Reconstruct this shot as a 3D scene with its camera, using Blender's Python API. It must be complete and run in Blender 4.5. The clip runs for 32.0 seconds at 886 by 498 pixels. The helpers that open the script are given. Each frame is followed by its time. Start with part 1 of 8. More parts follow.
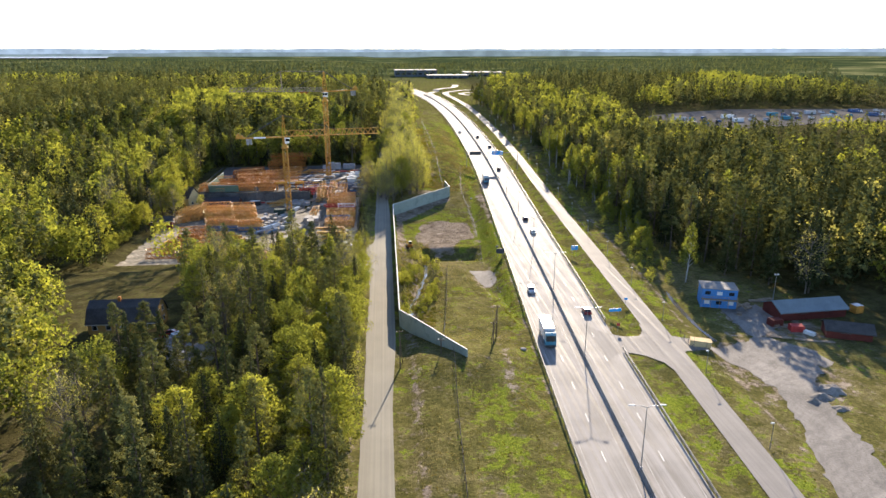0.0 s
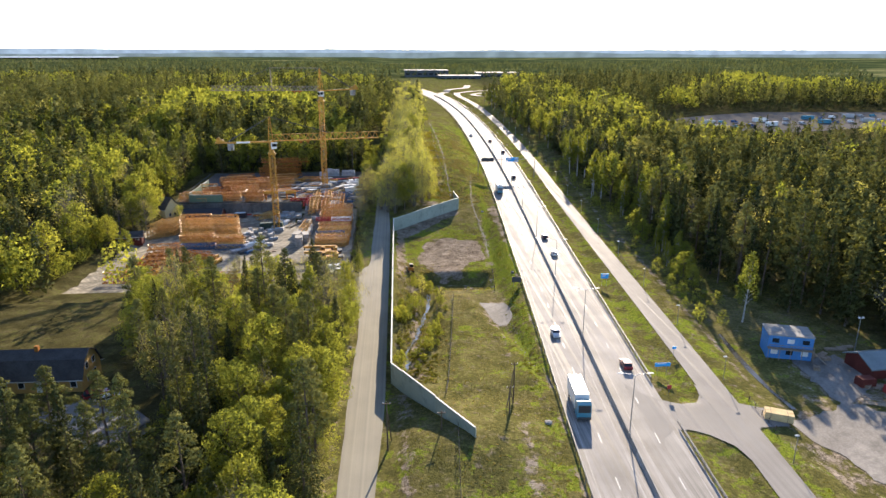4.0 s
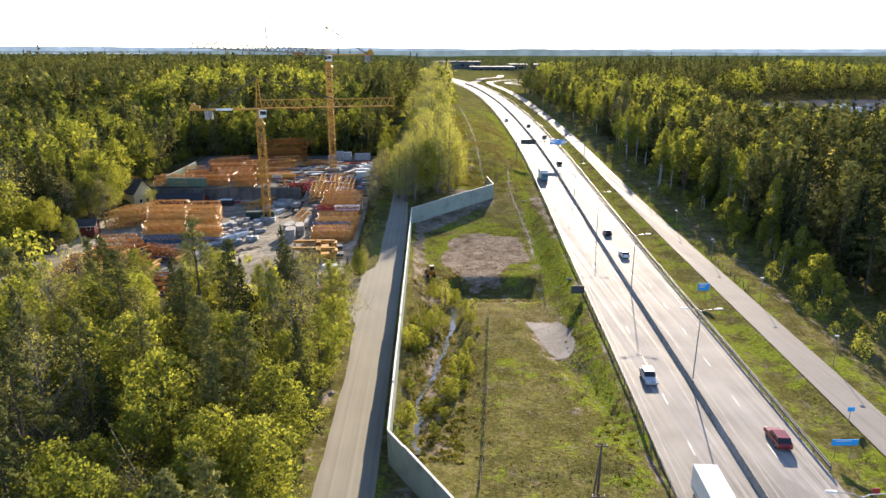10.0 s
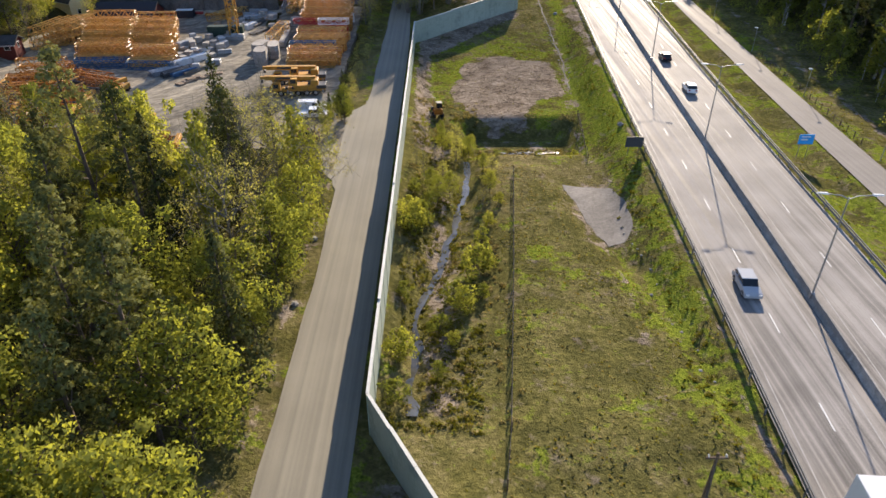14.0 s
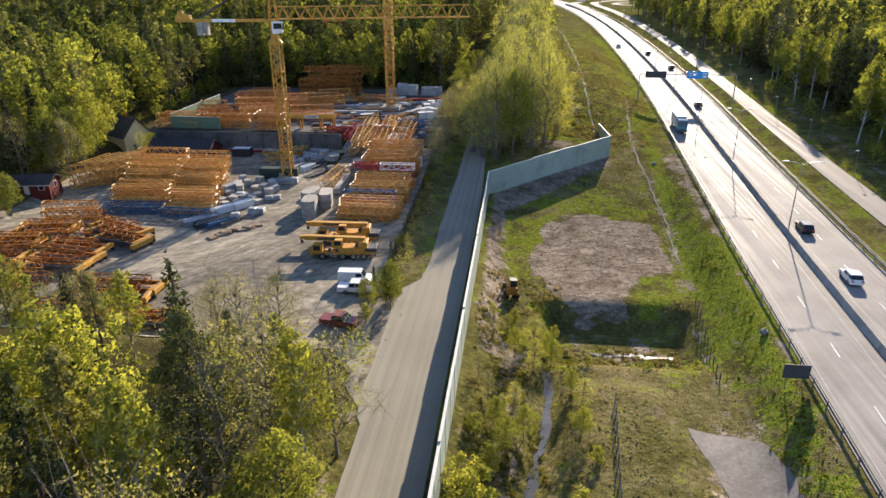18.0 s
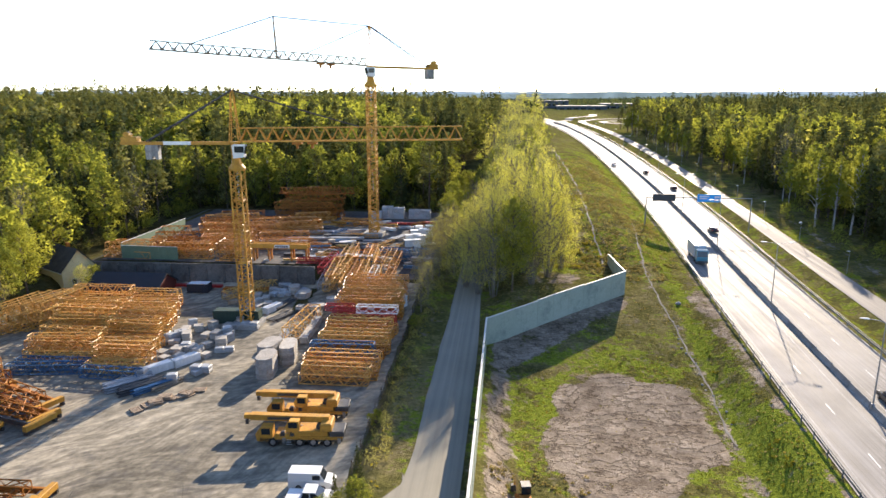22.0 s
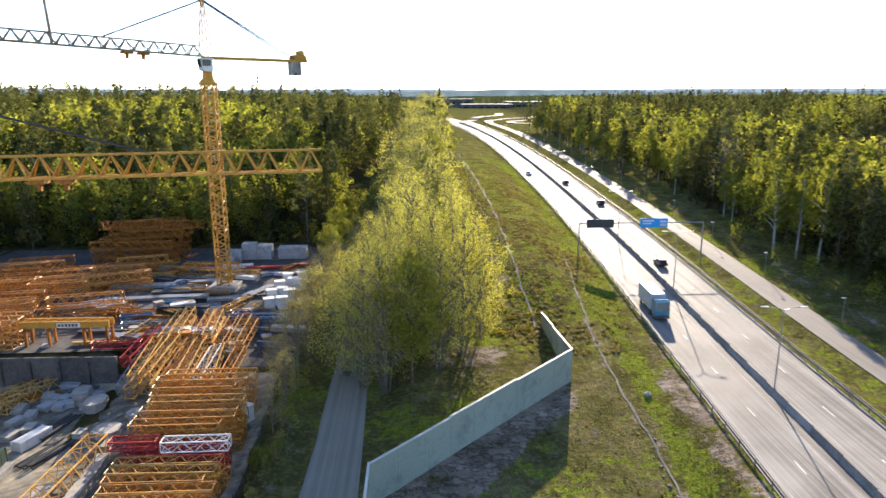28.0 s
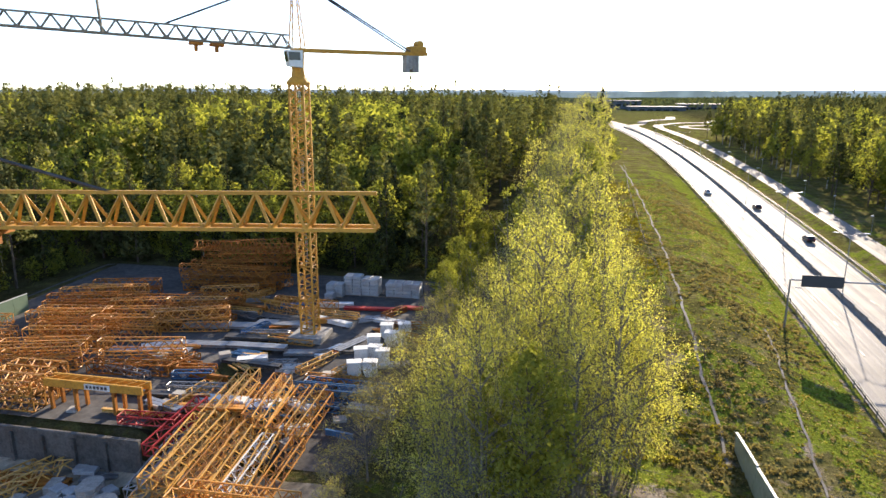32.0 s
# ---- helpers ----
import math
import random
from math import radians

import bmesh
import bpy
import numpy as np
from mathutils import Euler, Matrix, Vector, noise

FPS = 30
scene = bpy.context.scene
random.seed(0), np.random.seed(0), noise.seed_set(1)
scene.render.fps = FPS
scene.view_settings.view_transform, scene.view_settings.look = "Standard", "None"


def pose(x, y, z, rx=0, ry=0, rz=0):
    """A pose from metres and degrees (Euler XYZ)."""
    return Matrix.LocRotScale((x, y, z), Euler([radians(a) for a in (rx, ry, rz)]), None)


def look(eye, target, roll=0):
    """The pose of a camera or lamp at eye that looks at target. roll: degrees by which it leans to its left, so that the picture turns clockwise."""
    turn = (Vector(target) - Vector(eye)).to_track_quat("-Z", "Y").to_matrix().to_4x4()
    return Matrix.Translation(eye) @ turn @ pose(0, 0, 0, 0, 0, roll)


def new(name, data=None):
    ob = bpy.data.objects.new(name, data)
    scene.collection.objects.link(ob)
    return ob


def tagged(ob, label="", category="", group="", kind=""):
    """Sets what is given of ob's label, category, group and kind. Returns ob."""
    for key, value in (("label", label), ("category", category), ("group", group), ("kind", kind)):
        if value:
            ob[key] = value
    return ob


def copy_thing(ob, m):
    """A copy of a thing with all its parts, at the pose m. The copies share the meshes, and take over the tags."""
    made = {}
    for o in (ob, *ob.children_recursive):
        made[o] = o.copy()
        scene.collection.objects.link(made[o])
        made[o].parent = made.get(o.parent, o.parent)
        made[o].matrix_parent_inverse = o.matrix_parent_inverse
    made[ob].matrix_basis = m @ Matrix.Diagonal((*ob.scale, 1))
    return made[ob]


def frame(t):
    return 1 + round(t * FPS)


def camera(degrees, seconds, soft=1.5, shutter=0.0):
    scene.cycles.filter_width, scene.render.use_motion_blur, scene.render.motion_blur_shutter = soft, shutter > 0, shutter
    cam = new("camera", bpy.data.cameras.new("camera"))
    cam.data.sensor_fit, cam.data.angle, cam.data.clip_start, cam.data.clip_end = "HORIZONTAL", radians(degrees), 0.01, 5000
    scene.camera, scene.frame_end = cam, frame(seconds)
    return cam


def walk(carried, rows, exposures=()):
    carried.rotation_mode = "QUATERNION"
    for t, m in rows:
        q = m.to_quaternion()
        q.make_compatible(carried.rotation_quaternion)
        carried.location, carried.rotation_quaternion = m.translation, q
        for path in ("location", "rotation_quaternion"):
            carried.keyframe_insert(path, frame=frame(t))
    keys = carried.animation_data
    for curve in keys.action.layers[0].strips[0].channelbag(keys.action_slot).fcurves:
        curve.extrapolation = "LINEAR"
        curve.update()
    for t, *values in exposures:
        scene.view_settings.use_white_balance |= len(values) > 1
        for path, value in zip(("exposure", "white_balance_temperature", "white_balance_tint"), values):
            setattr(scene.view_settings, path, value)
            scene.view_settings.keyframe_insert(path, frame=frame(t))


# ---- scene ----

cam = camera(68.3, 32.0, 1.5, 0.3)
PATH = [
    (0, (-2.387, -47.328, 65.823), (-2.22, -45.424, 65.233), -0.1),
    (0.5, (-1.65, -43.655, 66.002), (-1.518, -41.749, 65.413), -0.2),
    (1, (-1.05, -39.749, 66.195), (-0.92, -37.842, 65.606), -0.2),
    (1.5, (-0.444, -35.687, 66.235), (-0.314, -33.78, 65.646), -0.2),
    (2, (0.175, -31.472, 66.039), (0.304, -29.565, 65.451), -0.1),
    (2.5, (0.777, -27.114, 65.596), (0.906, -25.206, 65.01), -0.1),
    (4.5, (2.475, -8.975, 61.648), (2.608, -7.067, 61.062), 0.1),
    (5, (2.91, -4.479, 60.31), (2.99, -2.569, 59.723), 0.1),
    (5.5, (3.298, -0.102, 58.903), (3.346, 1.809, 58.317), 0.1),
    (6, (3.571, 4.096, 57.623), (3.61, 6.008, 57.036), 0.1),
    (6.5, (3.897, 8.177, 56.184), (3.937, 10.09, 55.601), 0.1),
    (7, (4.216, 12.23, 54.851), (4.255, 14.143, 54.268), 0.1),
    (7.5, (4.431, 16.326, 53.333), (4.472, 18.239, 52.752), 0.1),
    (8, (4.608, 20.322, 51.815), (4.65, 22.236, 51.236), 0.1),
    (8.5, (4.718, 24.174, 50.563), (4.762, 26.088, 49.983), 0.1),
    (9, (4.848, 27.967, 49.392), (4.891, 29.88, 48.81), 0.1),
    (9.5, (4.91, 31.745, 48.066), (4.953, 33.658, 47.484), 0.1),
    (10, (4.888, 35.6, 46.738), (4.933, 37.513, 46.156), 0.1),
    (10.5, (4.901, 39.407, 45.442), (4.948, 41.319, 44.858), 0.2),
    (11, (4.943, 43.388, 44.031), (4.991, 45.298, 43.439), 0.2),
    (11.5, (5.084, 47.415, 42.559), (5.133, 49.268, 41.809), 0.2),
    (12, (5.156, 51.569, 41.332), (5.204, 53.306, 40.341), 0.3),
    (12.5, (5.294, 55.654, 40.735), (5.341, 57.332, 39.648), 0.2),
    (13, (5.41, 59.452, 40.406), (5.457, 61.131, 39.32), 0.2),
    (13.5, (5.497, 63.32, 40.298), (5.543, 65.001, 39.214), 0.2),
    (14, (5.51, 67.387, 40.255), (5.524, 69.067, 39.171), 0.1),
    (14.5, (5.528, 71.718, 40.064), (5.461, 73.397, 38.98), 0.0),
    (16.5, (5.622, 87.663, 38.876), (5.441, 89.339, 37.799), -0.3),
    (17, (5.602, 90.899, 38.825), (5.411, 92.634, 37.85), -0.2),
    (17.5, (5.537, 93.894, 38.662), (5.329, 95.718, 37.869), -0.1),
    (18, (5.298, 96.85, 38.495), (5.088, 98.683, 37.722), -0.2),
    (18.5, (4.95, 99.834, 38.493), (4.74, 101.676, 37.742), -0.2),
    (19, (4.671, 102.788, 38.464), (4.454, 104.672, 37.827), -0.1),
    (19.5, (4.389, 105.637, 38.3), (4.165, 107.557, 37.788), -0.1),
    (20, (4.039, 108.492, 38.202), (3.814, 110.425, 37.742), -0.1),
    (20.5, (3.672, 111.475, 38.19), (3.448, 113.409, 37.73), -0.1),
    (21, (3.407, 114.505, 38.282), (3.182, 116.438, 37.821), -0.1),
    (21.5, (3.089, 117.45, 38.283), (2.865, 119.384, 37.823), -0.0),
    (22, (2.946, 120.303, 38.394), (2.756, 122.24, 37.935), -0.0),
    (22.5, (2.673, 123.128, 38.653), (2.63, 125.074, 38.196), 0.0),
    (23, (2.279, 126.149, 38.882), (2.389, 128.093, 38.424), 0.0),
    (23.5, (1.964, 129.282, 38.985), (2.184, 131.216, 38.526), 0.0),
    (24, (1.913, 132.6, 39.109), (2.213, 134.523, 38.648), -0.0),
    (24.5, (2.031, 136.118, 39.174), (2.372, 138.034, 38.712), -0.1),
    (25, (2.212, 139.743, 39.192), (2.561, 141.657, 38.73), -0.1),
    (25.5, (2.531, 143.44, 39.186), (2.879, 145.355, 38.724), -0.1),
    (27.5, (4.443, 159.409, 39.162), (4.684, 161.339, 38.696), -0.0),
    (28, (5.064, 163.609, 39.119), (5.15, 165.552, 38.653), -0.1),
    (28.5, (5.624, 167.702, 39.042), (5.61, 169.647, 38.577), -0.1),
    (29, (6.119, 171.755, 39.059), (6.061, 173.7, 38.595), -0.1),
    (29.5, (6.418, 175.858, 39.163), (6.36, 177.803, 38.699), -0.1),
    (30, (6.705, 179.993, 39.26), (6.65, 181.937, 38.797), 0.0),
    (30.5, (6.965, 184.223, 39.236), (6.912, 186.168, 38.773), 0.1),
    (31, (7.117, 188.587, 39.169), (6.989, 190.529, 38.705), 0.0),
    (31.5, (7.318, 192.898, 39.292), (7.032, 194.822, 38.829), 0.0),
    (32, (7.258, 196.325, 39.346), (6.877, 198.232, 38.882), 0.1),
]
walk(cam, [(t, look(eye, target, roll)) for t, eye, target, roll in PATH],
     [(0.0, 1.52, 6500, 15), (10.5, 1.5, 6500, 15), (12.5, 1.17, 6500, 16), (17.0, 1.2, 6500, 16), (19.5, 1.46, 6500, 15), (23.0, 1.57, 6500, 15), (29.0, 1.57, 6500, 15), (32.0, 1.52, 6500, 15)])

# ---- world, sun, exposure ----
SUN_AZ, SUN_EL = radians(14.5), radians(20.3)      # azimuth from +y towards +x
world = bpy.data.worlds.new("sky")
scene.world = world
world.use_nodes = True
wn = world.node_tree.nodes
sky = wn.new("ShaderNodeTexSky")
sky.sky_type, sky.sun_disc = "NISHITA", False
sky.sun_elevation, sky.sun_rotation = SUN_EL, SUN_AZ
sky.air_density, sky.dust_density, sky.ozone_density, sky.altitude = 0.7, 0.12, 1.5, 60
world.node_tree.links.new(sky.outputs["Color"], wn["Background"].inputs["Color"])
wn["Background"].inputs["Strength"].default_value = 0.132
sun = new("sun", bpy.data.lights.new("sun", "SUN"))
sun.data.energy, sun.data.angle, sun.data.color = 5.0, radians(0.55), (1.0, 0.865, 0.66)
sun_from = Vector((math.sin(SUN_AZ) * math.cos(SUN_EL), math.cos(SUN_AZ) * math.cos(SUN_EL), math.sin(SUN_EL)))
sun.matrix_world = look(sun_from * 300, (0, 0, 0))

# ---- materials ----
def node_mat(name):
    m = bpy.data.materials.new(name)
    m.use_nodes = True
    return m, m.node_tree.nodes, m.node_tree.links, m.node_tree.nodes["Principled BSDF"]


def coords(n, l, scale=1.0):
    g = n.new("ShaderNodeNewGeometry")
    mp = n.new("ShaderNodeMapping")
    mp.inputs["Scale"].default_value = (scale,) * 3 if not isinstance(scale, tuple) else scale
    l.new(g.outputs["Position"], mp.inputs["Vector"])
    return mp.outputs["Vector"]


def noise_node(n, l, vec, scale, detail=5.0, rough=0.6):
    t = n.new("ShaderNodeTexNoise")
    t.inputs["Scale"].default_value, t.inputs["Detail"].default_value, t.inputs["Roughness"].default_value = scale, detail, rough
    l.new(vec, t.inputs["Vector"])
    return t.outputs["Fac"]


def ramp(n, l, fac, stops):
    r = n.new("ShaderNodeValToRGB")
    els = r.color_ramp.elements
    while len(els) < len(stops):
        els.new(0.5)
    for e, (p, c) in zip(els, stops):
        e.position, e.color = p, (*c, 1)
    l.new(fac, r.inputs["Fac"])
    return r.outputs["Color"]


def mix(n, l, fac, a, b, mode="MIX"):
    x = n.new("ShaderNodeMix")
    x.data_type, x.blend_type = "RGBA", mode
    for sock, v in ((x.inputs[0], fac), (x.inputs[6], a), (x.inputs[7], b)):
        if isinstance(v, (int, float)):
            sock.default_value = v
        elif isinstance(v, tuple):
            sock.default_value = (*v, 1)
        else:
            l.new(v, sock)
    return x.outputs[2]


def bump(n, l, bsdf, height, strength, distance):
    b = n.new("ShaderNodeBump")
    b.inputs["Strength"].default_value, b.inputs["Distance"].default_value = strength, distance
    l.new(height, b.inputs["Height"])
    l.new(b.outputs["Normal"], bsdf.inputs["Normal"])


def surface(name, dark, light, big=0.2, small=6.0, rough=0.85, metal=0.0, bumpy=0.3, dist=0.02, stain=None, spread=0.16, each=0.0, spec=0.2):
    """A surface between two tones, varied by broad patches, fine grain and, where given, stains."""
    m, n, l, b = node_mat(name)
    v = coords(n, l)
    a, c = noise_node(n, l, v, big, 6), noise_node(n, l, v, small, 4)
    f = mix(n, l, 0.45, a, c)
    col = ramp(n, l, f, [(0.5 - spread, dark), (0.5 + spread, light)])
    if stain:
        s = noise_node(n, l, v, big * 3.1, 8, 0.7)
        col = mix(n, l, ramp(n, l, s, [(0.5, (0, 0, 0)), (0.68, (0.8, 0.8, 0.8))]), col, stain)
    if each:
        o = n.new("ShaderNodeObjectInfo")
        tone = ramp(n, l, o.outputs["Random"], [(0.0, (1 - each,) * 3), (1.0, (1.0, 1.0, 1.0))])
        col = mix(n, l, 1.0, col, tone, "MULTIPLY")
    l.new(col, b.inputs["Base Color"])
    b.inputs["Roughness"].default_value, b.inputs["Metallic"].default_value = rough, metal
    b.inputs["Specular IOR Level"].default_value = 0.5 if rough < 0.3 or metal > 0.2 else spec
    bump(n, l, b, c, bumpy, dist)
    return m


def foliage(name, tones, see_through=0.45):
    """Leaves: tone by tree and by leaf, lit from both sides."""
    m, n, l, b = node_mat(name)
    g, o = n.new("ShaderNodeNewGeometry"), n.new("ShaderNodeObjectInfo")
    v = coords(n, l)
    big = noise_node(n, l, v, 0.11, 3)
    tone, add, wrap = n.new("ShaderNodeAttribute"), n.new("ShaderNodeMath"), n.new("ShaderNodeMath")
    tone.attribute_name = "tone"
    wrap.operation = "FRACT"
    l.new(o.outputs["Random"], add.inputs[0])
    l.new(tone.outputs["Fac"], add.inputs[1])
    l.new(add.outputs[0], wrap.inputs[0])
    f = mix(n, l, 0.55, wrap.outputs[0], mix(n, l, 0.75, g.outputs["Random Per Island"], big))
    col = ramp(n, l, f, [(0.22 + 0.56 * i / (len(tones) - 1), t) for i, t in enumerate(tones)])
    d, t, s = n.new("ShaderNodeBsdfDiffuse"), n.new("ShaderNodeBsdfTranslucent"), n.new("ShaderNodeMixShader")
    l.new(col, d.inputs["Color"])
    warm = mix(n, l, 1.0, col, (1.5, 1.42, 0.75), "MULTIPLY")
    l.new(warm, t.inputs["Color"])
    s.inputs[0].default_value = see_through
    l.new(d.outputs[0], s.inputs[1])
    l.new(t.outputs[0], s.inputs[2])
    l.new(s.outputs[0], n["Material Output"].inputs["Surface"])
    n.remove(b)
    return m


def plain(name, col, rough=0.5, metal=0.0, grime=0.25):
    d = tuple(c * (1 - grime) for c in col)
    return surface(name, d, col, 0.7, 9.0, rough, metal, 0.08, 0.01)


def ground_mat():
    """Grass with dry straw, bare earth and tussocks."""
    m, n, l, b = node_mat("grassland")
    v = coords(n, l)
    broad, mid, fine, tuft = (noise_node(n, l, v, s, d, 0.65) for s, d in ((0.035, 5), (0.22, 6), (1.6, 5), (5.0, 4)))
    green = ramp(n, l, mix(n, l, 0.55, mid, fine), [(0.38, (0.068, 0.065, 0.023)), (0.47, (0.096, 0.09, 0.03)), (0.54, (0.136, 0.124, 0.04)), (0.62, (0.19, 0.166, 0.063))])
    straw = ramp(n, l, mix(n, l, 0.6, fine, tuft), [(0.38, (0.1, 0.081, 0.042)), (0.5, (0.175, 0.143, 0.075)), (0.61, (0.27, 0.222, 0.122))])
    col = mix(n, l, ramp(n, l, mix(n, l, 0.5, broad, mid), [(0.48, (0, 0, 0)), (0.6, (0.7, 0.7, 0.7))]), green, straw)
    at_ = n.new("ShaderNodeAttribute")
    at_.attribute_name = "lush"
    fresh = ramp(n, l, mix(n, l, 0.6, fine, tuft), [(0.38, (0.062, 0.08, 0.013)), (0.5, (0.148, 0.182, 0.022)), (0.62, (0.245, 0.282, 0.036))])
    col = mix(n, l, ramp(n, l, mix(n, l, 0.5, at_.outputs["Fac"], ramp(n, l, mix(n, l, 0.5, mid, noise_node(n, l, v, 0.7, 6, 0.75)), [(0.42, (0, 0, 0)), (0.58, (1, 1, 1))])), [(0.44, (0, 0, 0)), (0.54, (0.95, 0.95, 0.95))]), col, fresh)
    at_ = n.new("ShaderNodeAttribute")
    at_.attribute_name = "bare"
    soil = ramp(n, l, mix(n, l, 0.5, mid, mix(n, l, 0.5, fine, tuft)), [(0.4, (0.14, 0.109, 0.078)), (0.5, (0.255, 0.207, 0.157)), (0.6, (0.37, 0.31, 0.24))])
    furrow = noise_node(n, l, coords(n, l, (0.42, 0.75, 1.0)), 0.8, 5, 0.62)
    crack = ramp(n, l, furrow, [(0.45, (1.0, 1.0, 1.0)), (0.48, (0.45, 0.45, 0.45)), (0.5, (0.4, 0.4, 0.4)), (0.52, (1.0, 1.0, 1.0)), (0.57, (0.8, 0.8, 0.8))])
    soil = mix(n, l, 0.8, soil, crack, "MULTIPLY")
    open_ = ramp(n, l, mix(n, l, 0.45, at_.outputs["Fac"], ramp(n, l, mix(n, l, 0.5, mid, noise_node(n, l, v, 0.5, 6, 0.75)), [(0.36, (0, 0, 0)), (0.64, (1, 1, 1))])), [(0.54, (0, 0, 0)), (0.62, (1, 1, 1))])
    col = mix(n, l, open_, col, soil)
    earth = ramp(n, l, fine, [(0.35, (0.07, 0.055, 0.04)), (0.65, (0.2, 0.165, 0.125))])
    col = mix(n, l, ramp(n, l, noise_node(n, l, v, 0.4, 7, 0.7), [(0.57, (0, 0, 0)), (0.66, (0.8, 0.8, 0.8))]), col, earth)
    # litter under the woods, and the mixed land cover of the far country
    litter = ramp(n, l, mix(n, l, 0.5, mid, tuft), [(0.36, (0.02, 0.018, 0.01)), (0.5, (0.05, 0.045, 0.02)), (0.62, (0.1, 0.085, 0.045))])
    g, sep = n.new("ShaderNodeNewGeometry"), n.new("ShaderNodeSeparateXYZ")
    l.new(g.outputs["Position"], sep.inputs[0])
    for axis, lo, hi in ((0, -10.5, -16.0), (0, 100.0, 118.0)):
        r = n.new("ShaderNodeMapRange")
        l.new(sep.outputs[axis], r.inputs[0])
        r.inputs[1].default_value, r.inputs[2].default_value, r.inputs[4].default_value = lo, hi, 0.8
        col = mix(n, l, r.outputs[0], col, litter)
    far = ramp(n, l, noise_node(n, l, v, 0.004, 6, 0.6), [(0.44, (0.03, 0.045, 0.02)), (0.56, (0.06, 0.075, 0.03)), (0.63, (0.16, 0.16, 0.07))])
    r, dist = n.new("ShaderNodeMapRange"), n.new("ShaderNodeVectorMath")
    dist.operation = "LENGTH"
    l.new(g.outputs["Position"], dist.inputs[0])
    l.new(dist.outputs["Value"], r.inputs[0])
    r.inputs[1].default_value, r.inputs[2].default_value = 820.0, 1150.0
    col = mix(n, l, r.outputs[0], col, far)
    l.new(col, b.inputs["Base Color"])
    b.inputs["Roughness"].default_value = 0.95
    b.inputs["Specular IOR Level"].default_value = 0.0
    bump(n, l, b, mix(n, l, open_, mix(n, l, 0.4, fine, tuft), mix(n, l, 0.45, crack, fine)), 1.0, 0.34)
    return m


def asphalt(name, dark, light, rough=0.55):
    """Worn asphalt: wheel tracks along the lane, seams and fine grain."""
    m, n, l, b = node_mat(name)
    v = coords(n, l)
    big, fine = noise_node(n, l, v, 0.12, 6), noise_node(n, l, v, 14.0, 3)
    tracks = noise_node(n, l, coords(n, l, (1.5, 0.006, 0.05)), 1.0, 2)
    col = ramp(n, l, mix(n, l, 0.5, mix(n, l, 0.5, big, fine), tracks), [(0.4, dark), (0.6, light)])
    l.new(col, b.inputs["Base Color"])
    r = n.new("ShaderNodeMapRange")
    l.new(tracks, r.inputs[0])
    r.inputs[1].default_value, r.inputs[2].default_value, r.inputs[3].default_value, r.inputs[4].default_value = 0.35, 0.65, rough - 0.1, rough + 0.14
    l.new(r.outputs[0], b.inputs["Roughness"])
    b.inputs["Specular IOR Level"].default_value = 0.1
    bump(n, l, b, fine, 0.25, 0.01)
    return m


M_GRASS = ground_mat()
M_ROAD = asphalt("highway_asphalt", (0.12, 0.113, 0.104), (0.35, 0.328, 0.3), 0.72)
M_LANE = asphalt("side_road_asphalt", (0.205, 0.19, 0.152), (0.285, 0.266, 0.212), 0.9)
M_PATH = asphalt("path_asphalt", (0.17, 0.158, 0.144), (0.25, 0.234, 0.212), 0.75)
M_BROOK = surface("brook_water", (0.03, 0.03, 0.026), (0.07, 0.068, 0.06), 0.3, 3, 0.15, 0, 0.1, 0.02)
M_GRAVEL = surface("gravel", (0.13, 0.12, 0.107), (0.27, 0.25, 0.222), 0.09, 3.0, 0.95, 0, 0.5, 0.05, (0.12, 0.112, 0.1))
M_YARD = surface("yard_gravel", (0.12, 0.106, 0.079), (0.345, 0.304, 0.228), 0.07, 0.9, 0.9, 0, 0.5, 0.05, (0.1, 0.094, 0.085), 0.13)


def wheel_tracks(m, turns, strength=0.25):
    """Adds long pale and dark tyre tracks in the given directions to a ground surface."""
    n, l = m.node_tree.nodes, m.node_tree.links
    b = n["Principled BSDF"]
    col = b.inputs["Base Color"].links[0].from_socket
    for k, turn in enumerate(turns):
        mp = n.new("ShaderNodeMapping")
        mp.vector_type = "TEXTURE"
        mp.inputs["Rotation"].default_value = (0, 0, radians(turn))
        mp.inputs["Scale"].default_value = (22.0, 1.1, 1.0)
        warp, add = n.new("ShaderNodeTexNoise"), n.new("ShaderNodeVectorMath")
        warp.inputs["Scale"].default_value = 0.05
        g = n.new("ShaderNodeNewGeometry")
        l.new(g.outputs["Position"], warp.inputs["Vector"])
        add.operation = "MULTIPLY_ADD"
        l.new(warp.outputs["Color"], add.inputs[0])
        add.inputs[1].default_value = (14.0, 14.0, 0.0)
        l.new(g.outputs["Position"], add.inputs[2])
        l.new(add.outputs[0], mp.inputs["Vector"])
        f = noise_node(n, l, mp.outputs["Vector"], 1.0, 4, 0.6)
        lo, hi = 1 - strength, 1 + strength * 0.5
        col = mix(n, l, 1.0, col, ramp(n, l, f, [(0.4, (lo, lo, lo)), (0.58, (hi, hi, hi))]), "MULTIPLY")
    l.new(col, b.inputs["Base Color"])


